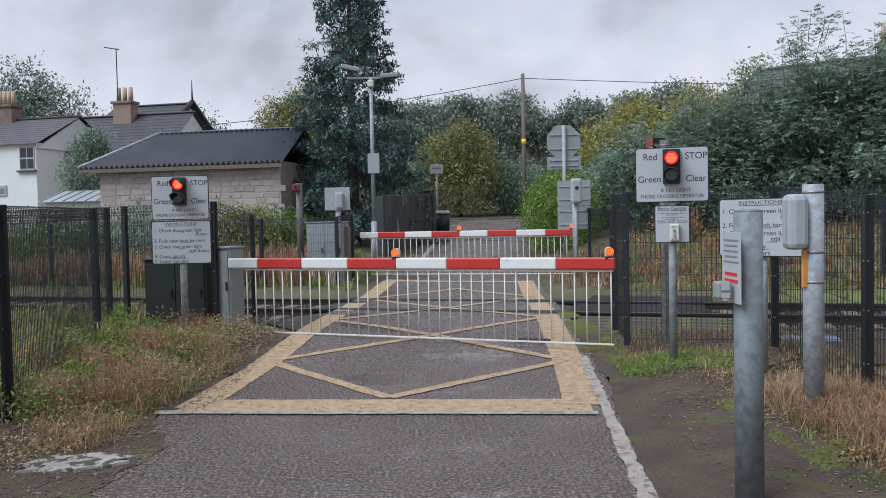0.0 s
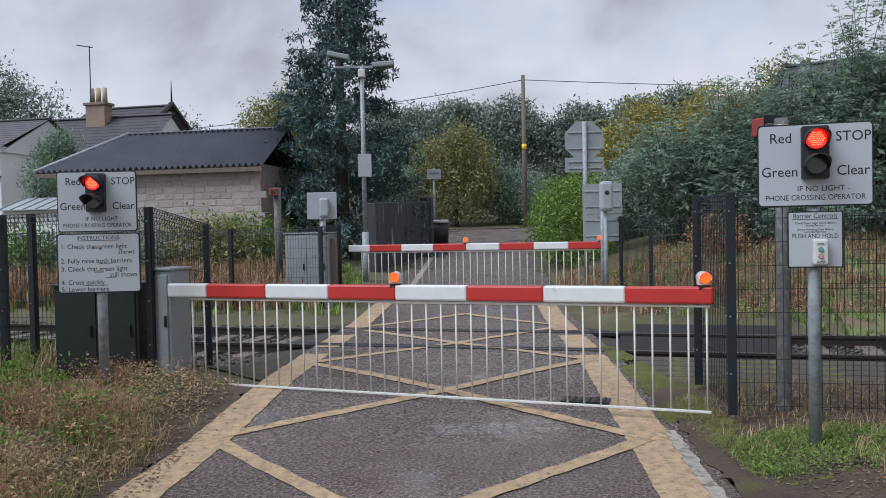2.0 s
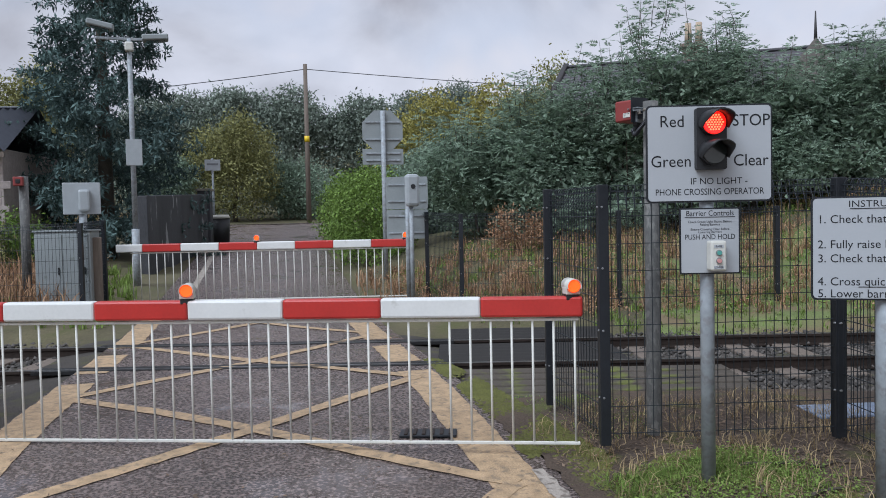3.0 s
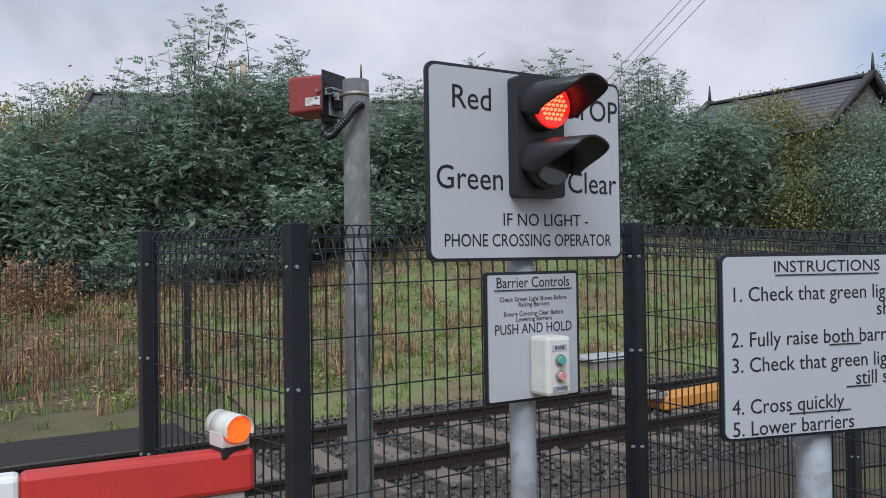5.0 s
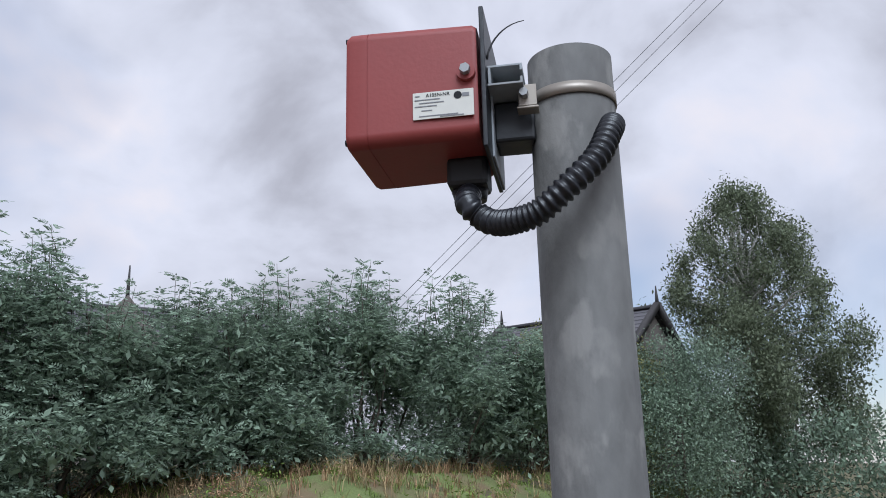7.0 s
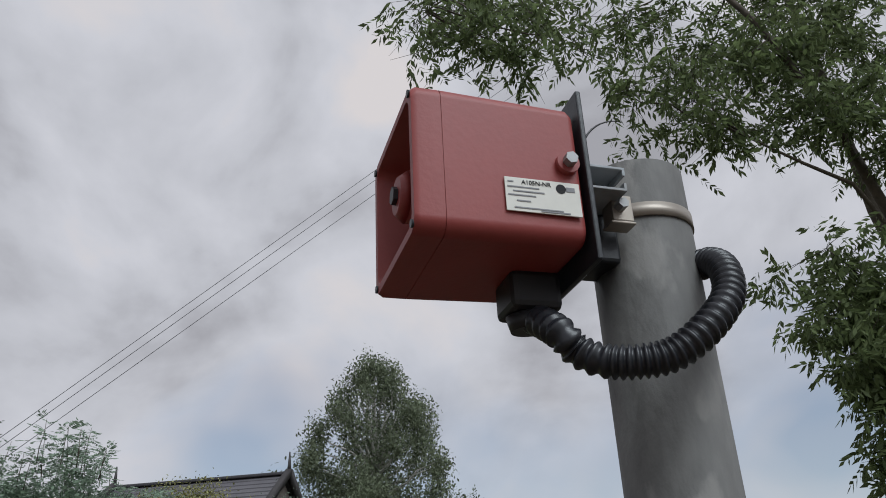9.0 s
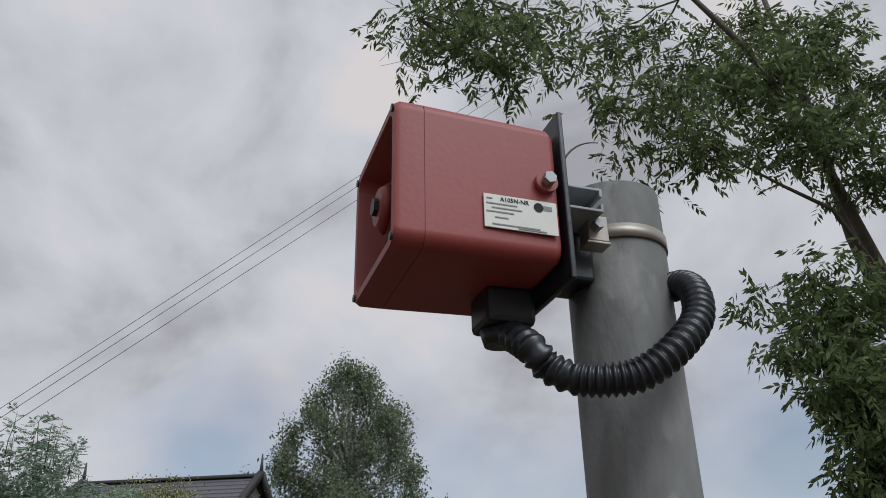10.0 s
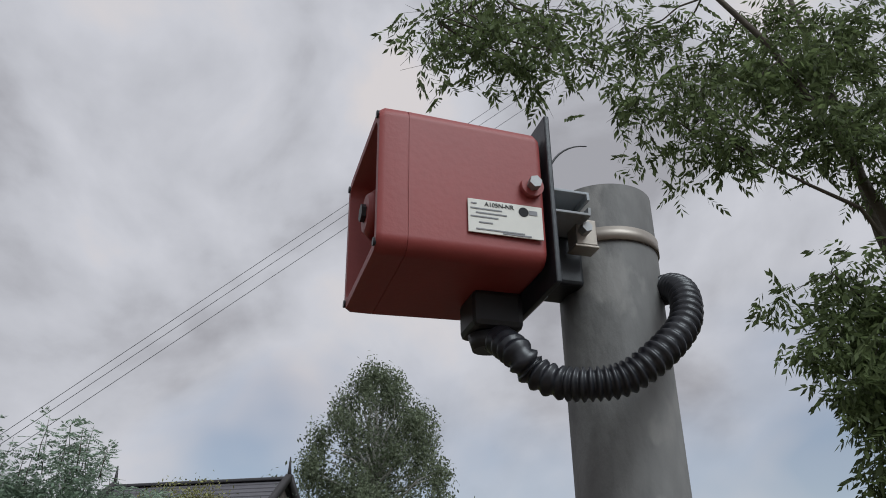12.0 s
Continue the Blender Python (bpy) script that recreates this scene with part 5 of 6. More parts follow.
def gable_roof(ob, cx, cy, w, d, eave, ridge, material, name="roof", over=0.25, along="x"):
    """Two slopes over an oblong, in courses of slates; ridge along x or y."""
    n = 12
    for sgn in (-1, 1):
        bm, last = bmesh.new(), None
        for k in range(n):
            f0, f1 = k / n, (k + 1) / n
            half = (d if along == "x" else w) / 2 + over
            long = (w if along == "x" else d) / 2 + over
            rows = []
            for f, lift in ((f0, 0.03), (f1, 0.0)):
                a = sgn * half * (1 - f)
                z = eave - 0.1 + (ridge - eave + 0.1) * f + lift
                rows.append([(cx - long, cy + a, z), (cx + long, cy + a, z)] if along == "x" else [(cx + a, cy - long, z), (cx + a, cy + long, z)])
            q = [bm.verts.new(c) for c in (*rows[0], *rows[1][::-1])]
            bm.faces.new(q)
            if last:
                bm.faces.new((last[3], last[2], q[1], q[0]))
            last = q
        part(name, bm, material, ob, "slate roof slope")
    length = (w if along == "x" else d) + 2 * over
    part("ridge_tiles", box(bmesh.new(), cx, cy, ridge + 0.04, length if along == "x" else 0.3, 0.3 if along == "x" else length, 0.1, 0.03), material, ob)


def window(ob, x, y, z, w, h, along="x"):
    m = pose(x, y, z, 0, 0, 0 if along == "x" else 90)
    fr = part("window", box(bmesh.new(), 0, 0.02, 0, w, 0.1, h, 0.01), WHITE, ob, at=m)
    for sx in (-1, 1):
        for sz in (-1, 1):
            part("pane", box(bmesh.new(), sx * w * 0.235, -0.035, sz * h * 0.235, w * 0.4, 0.02, h * 0.4), GLASS, fr)
    part("sill", box(bmesh.new(), 0, -0.06, -h / 2 - 0.06, w + 0.25, 0.18, 0.1, 0.01), SLATE, fr)
    return fr


def chimney(ob, x, y, z0, z1, w=1.0, pots=3):
    ch = part("chimney", box(bmesh.new(), x, y, (z0 + z1) / 2, w, 0.75, z1 - z0, 0.02), BRICK, ob, "brick chimney stack")
    part("chimney_cap", box(bmesh.new(), x, y, z1 - 0.08, w + 0.2, 0.95, 0.16, 0.03), BRICK, ch)
    for k in range(pots):
        px = x + (k - (pots - 1) / 2) * w / pots
        part("chimney_pot", tube(bmesh.new(), (px, y, z1), (px, y, z1 + 0.85), 0.15, 0.12, seg=14), POT, ch)


def white_house():
    ob = thing("white_house", pose(-21.0, 49.5, 1.2, 0, 0, -15), "white rendered house with slate roofs and brick chimneys", "house")
    part("wall", box(bmesh.new(), -2.6, 0, 2.6, 7.0, 6.0, 5.2, 0.02), RENDERW, ob, "white rendered wall")
    gable_roof(ob, -2.6, 0.6, 7.0, 7.2, 5.2, 7.0, SLATE)
    for gx, gy, half, top in ((0.95, 0.6, 3.6, 6.9), (7.25, 2.6, 3.0, 7.05)):
        part("gable", plate(bmesh.new(), [(-half, 4.9), (half, 4.9), (0, top)], -0.06, 0.06), RENDERW, ob, at=pose(gx, gy, 0, 0, 0, 90))
    part("wall", box(bmesh.new(), 4.6, 4.2, 2.6, 5.4, 8.0, 5.2, 0.02), RENDERW, ob)
    gable_roof(ob, 3.2, 2.6, 8.0, 6.0, 4.8, 7.2, SLATE)
    gable_roof(ob, 2.8, 5.6, 5.0, 9.0, 5.4, 8.2, SLATE, along="x")
    bm = plate(bmesh.new(), [(-2.4, 5.0), (2.4, 5.0), (0, 7.9)], -0.08, 0.08)
    part("gable", bm, RENDERW, ob, at=pose(5.4, 5.6, 0, 0, 0, 90))
    for sgn in (-1, 1):
        a, b = Vector((5.6, 5.6 + sgn * 4.7, 5.3)), Vector((5.6, 5.6, 8.35))
        part("bargeboard", sweep(bmesh.new(), [a, b], 0.14, 4), DARKWOOD, ob, "dark decorated bargeboard")
    part("finial", tube(bmesh.new(), (5.6, 5.6, 8.2), (5.6, 5.6, 9.7), 0.07, 0.02, seg=8), DARKWOOD, ob)
    window(ob, 0.33, -3.02, 4.35, 0.95, 1.3)
    window(ob, -4.6, -3.02, 4.35, 0.95, 1.3)
    chimney(ob, 3.05, 2.2, 5.5, 8.0, 1.2)
    chimney(ob, -3.8, 0.5, 5.5, 7.9, 1.2, 4)
    part("aerial", tube(bmesh.new(), (2.7, 2.0, 7.6), (2.7, 2.0, 11.2), 0.03, seg=6), BLACKSTEEL, ob)
    part("aerial_boom", tube(bmesh.new(), (1.9, 2.0, 11.3), (2.9, 2.0, 11.1), 0.03, seg=6), BLACKSTEEL, ob)
    part("downpipe", tube(bmesh.new(), (-2.6, -3.08, 0.2), (-2.6, -3.08, 5.0), 0.06, seg=8), BLACKSTEEL, ob)
    part("wall_plaque", box(bmesh.new(), -2.0, -3.03, 2.6, 1.9, 0.04, 0.6, 0.01), GREYPLASTIC, ob, "grey plaque with unreadable print")
    part("plaque_bar", box(bmesh.new(), -2.0, -3.06, 2.6, 1.6, 0.02, 0.25), GREYINK, ob)


white_house()


def far_house(m, w, d, eave, ridge, finial, label, gable_at=None):
    ob = thing("gabled_house", m, label, "house")
    part("wall", box(bmesh.new(), 0, 0, eave / 2, w, d, eave, 0.03), DARKSTONE, ob)
    gable_roof(ob, 0, 0, w, d, eave, ridge, SLATE)
    for sgn in (-1, 1):
        part("gable", plate(bmesh.new(), [(-d / 2, eave), (d / 2, eave), (0, ridge - 0.1)], -0.1, 0.1), DARKSTONE, ob, at=pose(sgn * w / 2, 0, 0, 0, 0, 90))
        for s2 in (-1, 1):
            part("bargeboard", sweep(bmesh.new(), [(sgn * (w / 2 + 0.3), s2 * (d / 2 + 0.3), eave - 0.15), (sgn * (w / 2 + 0.3), 0, ridge + 0.1)], 0.13, 4), DARKWOOD, ob)
        if finial:
            part("finial", tube(bmesh.new(), (sgn * (w / 2 + 0.3), 0, ridge), (sgn * (w / 2 + 0.3), 0, ridge + finial), 0.08, 0.02, seg=8), DARKWOOD, ob)
    return ob


h1 = far_house(pose(28.75, 16.2, 1.2, 0, 0, 76), 5.2, 5.2, 4.3, 6.1, 0.7, "stone house with a brown slate roof beyond the hedge")
h2 = far_house(pose(20.9, 31.2, 1.5, 0, 0, -38), 14.3, 7.0, 4.6, 6.4, 0, "stone house hidden behind the tall shrubs")
bm = plate(bmesh.new(), [(-1.6, 4.2), (1.6, 4.2), (0, 6.1)], -3.6, -0.5)
part("gable", bm, DARKSTONE, h2, at=pose(1.7, 0, 0))
part("finial", tube(bmesh.new(), (1.7, -3.5, 5.8), (1.7, -3.5, 7.0), 0.07, 0.02, seg=8), DARKWOOD, h2)
chimney(h2, -2.4, 0, 5.8, 6.9, 0.8, 2)


# ---------------------------------------------------------------- plants
def leaf_mesh(points, size, r, aspect=0.45, droop=0.0, spread=1.0):
    """Pointed leaves, two triangles each, at the given places."""
    n = len(points)
    way = r.normal(size=(n, 3))
    way[:, 2] = way[:, 2] * spread - droop
    way /= np.linalg.norm(way, axis=1, keepdims=True) + 1e-9
    side = np.cross(way, r.normal(size=(n, 3)) * 0.55 + np.array([0.0, 0.0, 1.0]))
    side /= np.linalg.norm(side, axis=1, keepdims=True) + 1e-9
    s = size * r.uniform(0.6, 1.35, (n, 1))
    v = np.stack([points, points + way * s * 0.5 + side * s * aspect * 0.5, points + way * s, points + way * s * 0.5 - side * s * aspect * 0.5], 1)
    return v.reshape(-1, 3), np.arange(n * 4).reshape(-1, 4)


def in_blobs(blobs, count, r, shell=0.55):
    """Places in and near the skins of ellipsoids (x, y, z, rx, ry, rz), clustered into sprays."""
    b = np.array(blobs, float)
    vol = (b[:, 3] * b[:, 4] + b[:, 4] * b[:, 5] + b[:, 3] * b[:, 5])
    pick = r.choice(len(b), count, p=vol / vol.sum())
    d = r.normal(size=(count, 3))
    d /= np.linalg.norm(d, axis=1, keepdims=True)
    rad = 1 - shell * r.uniform(0, 1, (count, 1)) ** 1.6
    lump = 1 + 0.16 * np.sin(d[:, :1] * 7 + b[pick, :1] * 3) * np.cos(d[:, 1:2] * 6 + d[:, 2:] * 5) + 0.07 * r.normal(size=(count, 1))
    return b[pick, :3] + d * b[pick, 3:] * rad * lump


def crown(name, parent, blobs, count, size, material, seed, aspect=0.45, sprays=6, spread_r=0.16, droop=0.0, kind="", label="", category="", shell=0.55):
    r = np.random.RandomState(seed)
    c = in_blobs(blobs, max(1, count // sprays), r, shell)
    p = (c[:, None, :] + r.normal(scale=spread_r, size=(len(c), sprays, 3))).reshape(-1, 3)
    v, f = leaf_mesh(p, size, r, aspect, droop)
    return raw(name, v, f, material, parent, kind, label, category)


def limb(bm, a, b, r0, r1, r, bends=4, wob=0.12, seg=8):
    a, b = Vector(a), Vector(b)
    pts = [a.lerp(b, k / bends) + Vector((r.uniform(-1, 1), r.uniform(-1, 1), r.uniform(-0.5, 0.5))) * wob * (0 if k in (0, bends) else 1) * (b - a).length * 0.3 for k in range(bends + 1)]
    sweep(bm, pts, [r0 + (r1 - r0) * k / bends for k in range(bends + 1)], seg)
    return pts


def tree(x, y, z, h, blobs, count, size, material, seed, label, name="tree", trunk_r=0.2, bark=BARK, aspect=0.45, droop=0.0, sprays=6, spread_r=0.16, shell=0.55, group=""):
    """A tapered trunk with limbs and a crown of many leaves; blobs are given from the foot."""
    ob = thing(name, pose(x, y, z), label, "tree", group)
    rr = random.Random(seed)
    bm = bmesh.new()
    top = Vector((rr.uniform(-0.2, 0.2), rr.uniform(-0.2, 0.2), h * 0.85))
    limb(bm, (0, 0, -0.2), top, trunk_r, trunk_r * 0.25, rr, 6, 0.05, 10)
    for b in blobs:
        start = Vector((0, 0, max(0.4, min(h * 0.6, b[2] - b[5] * 0.8 - 0.4))))
        limb(bm, start, (b[0], b[1], b[2]), trunk_r * 0.4, trunk_r * 0.08, rr, 4, 0.15, 6)
    part("trunk", bm, bark, ob)
    crown("crown", ob, blobs, count, size, material, seed, aspect, sprays, spread_r, droop, shell=shell)
    return ob


def spruce(x, y, z, h, w, seed, label):
    """A conifer of drooping tiers of boughs."""
    ob = thing("spruce", pose(x, y, z), label, "tree")
    part("trunk", tube(bmesh.new(), (0, 0, -0.2), (0, 0, h * 0.97), 0.26, 0.03, seg=10), BARK, ob)
    r = np.random.RandomState(seed)
    pts = []
    for k in range(300):
        f = (k / 300) ** 0.9
        zz = h * (0.04 + 0.95 * f)
        reach = w / 2 * (1 - f) ** 0.72 * r.uniform(0.72, 1.12) + 0.12
        a = r.uniform(0, 2 * math.pi)
        n = int(60 + 190 * (1 - f))
        t = r.uniform(0.15, 1, n) ** 0.7
        sw = r.normal(scale=0.13, size=(n, 3)) * (1.0 + 0.6 * (1 - f)) * (1.25 - t)[:, None]
        line = np.stack([np.cos(a) * reach * t, np.sin(a) * reach * t, zz - 0.42 * reach * t + 0.22 * reach * t ** 3], -1)
        pts.append(line + sw - np.array([0, 0, 0.05]) * r.uniform(0, 2.2, (n, 1)))
    p = np.concatenate(pts)
    v, f = leaf_mesh(p, 0.2, r, 0.3, 0.35)
    raw("foliage", v, f, FIRLEAF, ob)
    return ob


spruce(-2.6, 32.5, 0.95, 12.6, 6.6, 3, "tall dark blue-green spruce beside the lane")

# clipped hedge at the lane
crown("hedge", None, [(4.6, 27.2, 1.7, 1.25, 1.7, 1.35), (5.2, 30.5, 1.9, 1.4, 2.4, 1.45), (6.0, 34.0, 2.1, 1.5, 2.6, 1.45)], 30000, 0.1, HEDGELEAF, 11, 0.55, 5, 0.08, kind="stuff", label="clipped bright green hedge beside the lane", category="hedge", shell=0.3)

def pinnate(base, axis, r, length=0.3, leaflet=0.11, pairs=4, aspect=0.36):
    """Compound leaves: each a stalk of paired pointed leaflets, held more or less level."""
    n = len(base)
    side = np.cross(axis, np.array([0.0, 0.0, 1.0]) + r.normal(scale=0.35, size=(n, 3)))
    side /= np.linalg.norm(side, axis=1, keepdims=True) + 1e-9
    flat = np.cross(side, axis)
    out = []
    for j in range(2 * pairs + 1):
        sgn = 0 if j == 2 * pairs else (1 if j % 2 else -1)
        along = length * (0.25 + 0.75 * (j // 2) / pairs)
        root = base + axis * along - np.array([0, 0, 1.0]) * 0.5 * along * along / length * 0.5
        way = side * sgn * 0.85 + axis * (0.5 if sgn else 1.0) - np.array([0, 0, 0.22])
        way /= np.linalg.norm(way, axis=1, keepdims=True) + 1e-9
        wide = np.cross(way, flat + r.normal(scale=0.3, size=(n, 3)))
        wide /= np.linalg.norm(wide, axis=1, keepdims=True) + 1e-9
        ln = leaflet * r.uniform(0.7, 1.25, (n, 1))
        out.append(np.stack([root, root + way * ln * 0.42 + wide * ln * aspect / 2, root + way * ln, root + way * ln * 0.42 - wide * ln * aspect / 2], 1))
    return np.concatenate(out, 1).reshape(-1, 3)


def leafy_shoots(foot, tip, leaves, r, **size):
    """Leaves set round shoots that run from foot to tip; the top ones stand up, the lower ones spread."""
    n = len(foot)
    f = np.tile(np.linspace(0.15, 1.0, leaves), (n, 1))
    a = r.uniform(0, 6.28, (n, 1)) + 2.4 * np.arange(leaves)[None]
    base = foot[:, None] + (tip - foot)[:, None] * f[..., None]
    lift = -0.15 + 0.75 * f ** 2 + r.normal(scale=0.15, size=f.shape)
    axis = np.stack([np.cos(a), np.sin(a), lift], -1)
    axis /= np.linalg.norm(axis, axis=-1, keepdims=True)
    return pinnate(base.reshape(-1, 3), axis.reshape(-1, 3), r, **size)


def elder(x, y, top, seed, material, label):
    """A dense shrub of leafy shoots, some of them standing clear above its uneven outline; top is its height above sea level of the plan."""
    z = float(land_z(x, y)) - 0.1
    h = top - z
    ob = thing("shrub", pose(x, y, z), label, "shrub", "shrub row")
    rr, r = random.Random(seed), np.random.RandomState(seed)
    blobs = [(0, 0.3, h * 0.34, 1.8, 1.3, h * 0.36), (0.8, -0.2, h * rr.uniform(0.48, 0.58), 1.3, 1.0, h * 0.24), (-0.8, 0, h * rr.uniform(0.48, 0.6), 1.3, 1.0, h * 0.24)]
    for _ in range(14):
        f = rr.uniform(0.1, 0.74)
        blobs.append((rr.uniform(-1.8, 1.8) * (1.05 - 0.35 * f), rr.uniform(-1.7, -0.5) * (1.1 - 0.8 * f), h * f, rr.uniform(0.4, 0.8), rr.uniform(0.4, 0.7), rr.uniform(0.25, 0.45)))
    bm = bmesh.new()
    for b in blobs[:9]:
        limb(bm, (b[0] * 0.2, b[1] * 0.2, -0.1), b[:3], 0.05, 0.012, rr, 4, 0.15, 6)
    foot = in_blobs(blobs, 300, r, 0.5)
    mid = np.array([0, 0.4, h * 0.3])
    out = foot - mid
    out /= np.linalg.norm(out, axis=1, keepdims=True) + 1e-9
    tip = foot + (out * 0.55 + np.array([0, 0, 0.75])) * r.uniform(0.3, 0.6, (len(foot), 1))
    tip[:, 2] = np.minimum(tip[:, 2], h * 0.9)
    parts = [leafy_shoots(foot, tip, 8, r)]
    # tall shoots that stand clear of the crown
    n = 26
    rise = r.uniform(0.6, 1.2, n)
    base = np.stack([r.uniform(-1.7, 1.7, n), r.uniform(-0.8, 0.5, n), h * r.uniform(0.84, 1.02, n) - rise], -1)
    top_ = base + np.stack([r.normal(scale=0.14, size=n), r.normal(scale=0.1, size=n), rise], -1)
    for p, q in zip(base, top_):
        limb(bm, p, q, 0.012, 0.004, rr, 3, 0.08, 5)
    parts.append(leafy_shoots(base, top_, 11, r, length=0.26, leaflet=0.12))
    part("stem", bm, BARK, ob)
    v = np.concatenate(parts)
    raw("crown", v, np.arange(len(v)).reshape(-1, 4), material, ob)
    c = in_blobs(blobs, 5000, r, 0.6)
    v, f = leaf_mesh(c, 0.18, r, 0.45, 0.2)
    raw("inner_leaves", v, f, material, ob)
    return ob


# tall shrubs beyond the track
row = [(7.6, 26.0, 4.9), (9.3, 25.0, 5.7), (10.9, 24.1, 6.3), (12.2, 23.5, 7.2), (13.7, 22.8, 6.1), (15.2, 22.1, 5.9), (16.7, 21.4, 6.5), (18.4, 20.7, 6.8), (20.0, 19.6, 7.3), (21.6, 17.8, 7.0), (23.4, 16.4, 6.1)]
for k, (x, y, top) in enumerate(row):
    elder(x, y, top, 60 + k, SHRUBLEAF, "dense green shrub with feathery shoots beyond the track")
tree(25.4, 15.2, 1.2, 5.4, [(0, 0, 1.8, 1.8, 1.8, 1.7), (0.6, -0.8, 3.6, 1.2, 1.2, 1.2), (-0.4, 0.9, 3.9, 1.1, 1.1, 1.3), (0.2, 0.2, 4.7, 0.6, 0.6, 0.8)], 36000, 0.09, MIXLEAF, 81, "yellowing bramble and shrub thicket", "shrub", 0.06)
tree(25.8, 12.8, 1.2, 5.2, [(0, 0, 1.9, 2.0, 1.8, 1.8), (0.3, 0.4, 3.7, 1.4, 1.3, 1.2), (0.2, -0.9, 3.7, 1.1, 1.1, 1.1), (0, 1.4, 3.2, 0.9, 0.9, 1.1), (-0.6, 0.8, 2.6, 1.0, 1.0, 0.9)], 34000, 0.095, SHRUBLEAF, 82, "dark bramble and ivy thicket with reddish leaves", "shrub", 0.06)
birch_rng = random.Random(12)
birch_clumps = [(0, 0, 3.2, 2.2, 2.2, 2.0), (0, 0, 5.6, 1.8, 1.8, 1.8), (0.1, 0, 7.8, 0.8, 0.8, 1.4)]
for k in range(62):
    f = (k + 0.5) / 62
    reach, a = (4.7 * min(1.0, 0.55 + 1.6 * f) * (1 - f) ** 0.75 + 0.2) * birch_rng.uniform(0.6, 1.08), 2.4 * k + birch_rng.uniform(-0.4, 0.4)
    size_ = birch_rng.uniform(0.45, 0.85) * (1.15 - 0.5 * f)
    birch_clumps.append((reach * math.cos(a), reach * math.sin(a), 1.6 + 9.0 * f, size_, size_, size_ * 1.15))
tree(31.0, 10.7, 1.2, 11.2, birch_clumps, 90000, 0.13, BIRCHLEAF, 83, "slender silver birch with fine drooping leaves", "birch", 0.16, BIRCHBARK, droop=0.6, spread_r=0.13, shell=0.75, sprays=9)
tree(30.5, 21.5, 1.3, 6.6, [(0, 0, 3.2, 2.0, 2.0, 2.0), (0.5, 0.6, 4.9, 1.6, 1.6, 1.6), (-1, -0.8, 4.2, 1.3, 1.3, 1.4)], 16000, 0.16, SHRUBLEAF, 84, "leafy garden tree behind the track", "tree", 0.14)
tree(29.5, 10.0, 1.1, 3.4, [(0, 1.5, 1.2, 1.6, 2.4, 1.5), (0, -1.5, 1.3, 1.6, 2.4, 1.7), (0.5, -4.5, 1.2, 1.6, 2.4, 1.7)], 14000, 0.17, SHRUBLEAF, 86, "low green thicket under the birch", "shrub", 0.06)
tree(33.0, 3.0, 1.2, 6.0, [(0, 0, 2.4, 2.6, 2.6, 2.2), (2, -2, 2.8, 2.4, 2.4, 2.0), (1, -4, 2.4, 2.2, 2.2, 1.8)], 14000, 0.19, SHRUBLEAF, 85, "dark leafy trees beside the line", "tree", 0.14)

# ash that hangs over the track side
ash = thing("ash_tree", pose(9.4, 4.6, 0.0), "tall ash tree with drooping compound leaves", "tree")
rr = random.Random(21)
bm = bmesh.new()
fork = Vector((0.1, 0.3, 4.6))
limb(bm, (0, 0, -0.2), fork, 0.24, 0.15, rr, 5, 0.05, 12)
mains = [[(0.1, 0.3, 4.6), (-0.3, 0.7, 5.7), (-0.7, 1.35, 6.9), (-0.8, 1.95, 8.1), (-0.7, 2.7, 9.3), (-0.5, 3.4, 10.2)],
         [(0.1, 0.3, 4.6), (-0.4, 0.8, 5.6), (-0.7, 1.35, 6.15), (-0.85, 1.9, 6.3), (-0.9, 2.4, 6.55)],
         [(0.1, 0.3, 4.6), (0.3, 0.5, 6.4), (0.2, 0.7, 8.2), (0.4, 0.8, 10.2)],
         [(-0.5, 3.4, 10.2), (-0.5, 4.2, 9.6), (-0.7, 5.0, 8.7), (-0.8, 5.5, 8.2)]]
spots = []
for line, r0, r1 in zip(mains, (0.07, 0.035, 0.09, 0.02), (0.014, 0.01, 0.03, 0.008)):
    sweep(bm, line, [r0 + (r1 - r0) * k / (len(line) - 1) for k in range(len(line))], 10)
    spots += [Vector(a).lerp(Vector(b), q / 6) for a, b in zip(line, line[1:]) for q in range(1, 7)]
tips = [(-0.8, 5.45, 8.2), (-0.8, 5.2, 7.8), (-0.4, 5.2, 8.7), (-0.8, 4.9, 8.1), (-0.2, 4.7, 8.9), (-0.8, 4.55, 7.6), (-0.6, 4.2, 8.3), (-0.8, 3.9, 7.7), (0.2, 4.0, 9.2), (-0.8, 3.55, 7.2), (-0.5, 3.4, 8.3), (-0.8, 3.05, 7.5), (-0.9, 2.9, 7.0), (-0.3, 2.7, 8.6), (-0.8, 2.5, 6.75), (-0.8, 2.2, 7.6), (0.2, 2.0, 8.6), (-0.9, 1.75, 7.0), (-0.6, 1.4, 8.1), (-0.9, 1.25, 6.75), (-0.6, 0.9, 7.4), (0.0, 0.6, 8.6), (-0.8, 0.6, 6.6), (0.3, 1.2, 9.4), (-0.2, 3.0, 9.6), (-0.6, 0.3, 7.9), (-0.5, -0.1, 7.2), (-0.6, 0.9, 8.6), (-0.7, 1.7, 7.9),
        (-1.0, 2.0, 5.3), (-1.1, 2.1, 4.8), (-1.2, 2.0, 4.3), (-1.2, 1.9, 3.8), (-1.2, 1.8, 3.3), (-1.2, 1.6, 3.5), (-1.2, 1.6, 4.2), (-1.1, 1.4, 4.6), (-1.1, 1.3, 4.0), (-1.0, 1.1, 5.2)]
leaf_pts = []
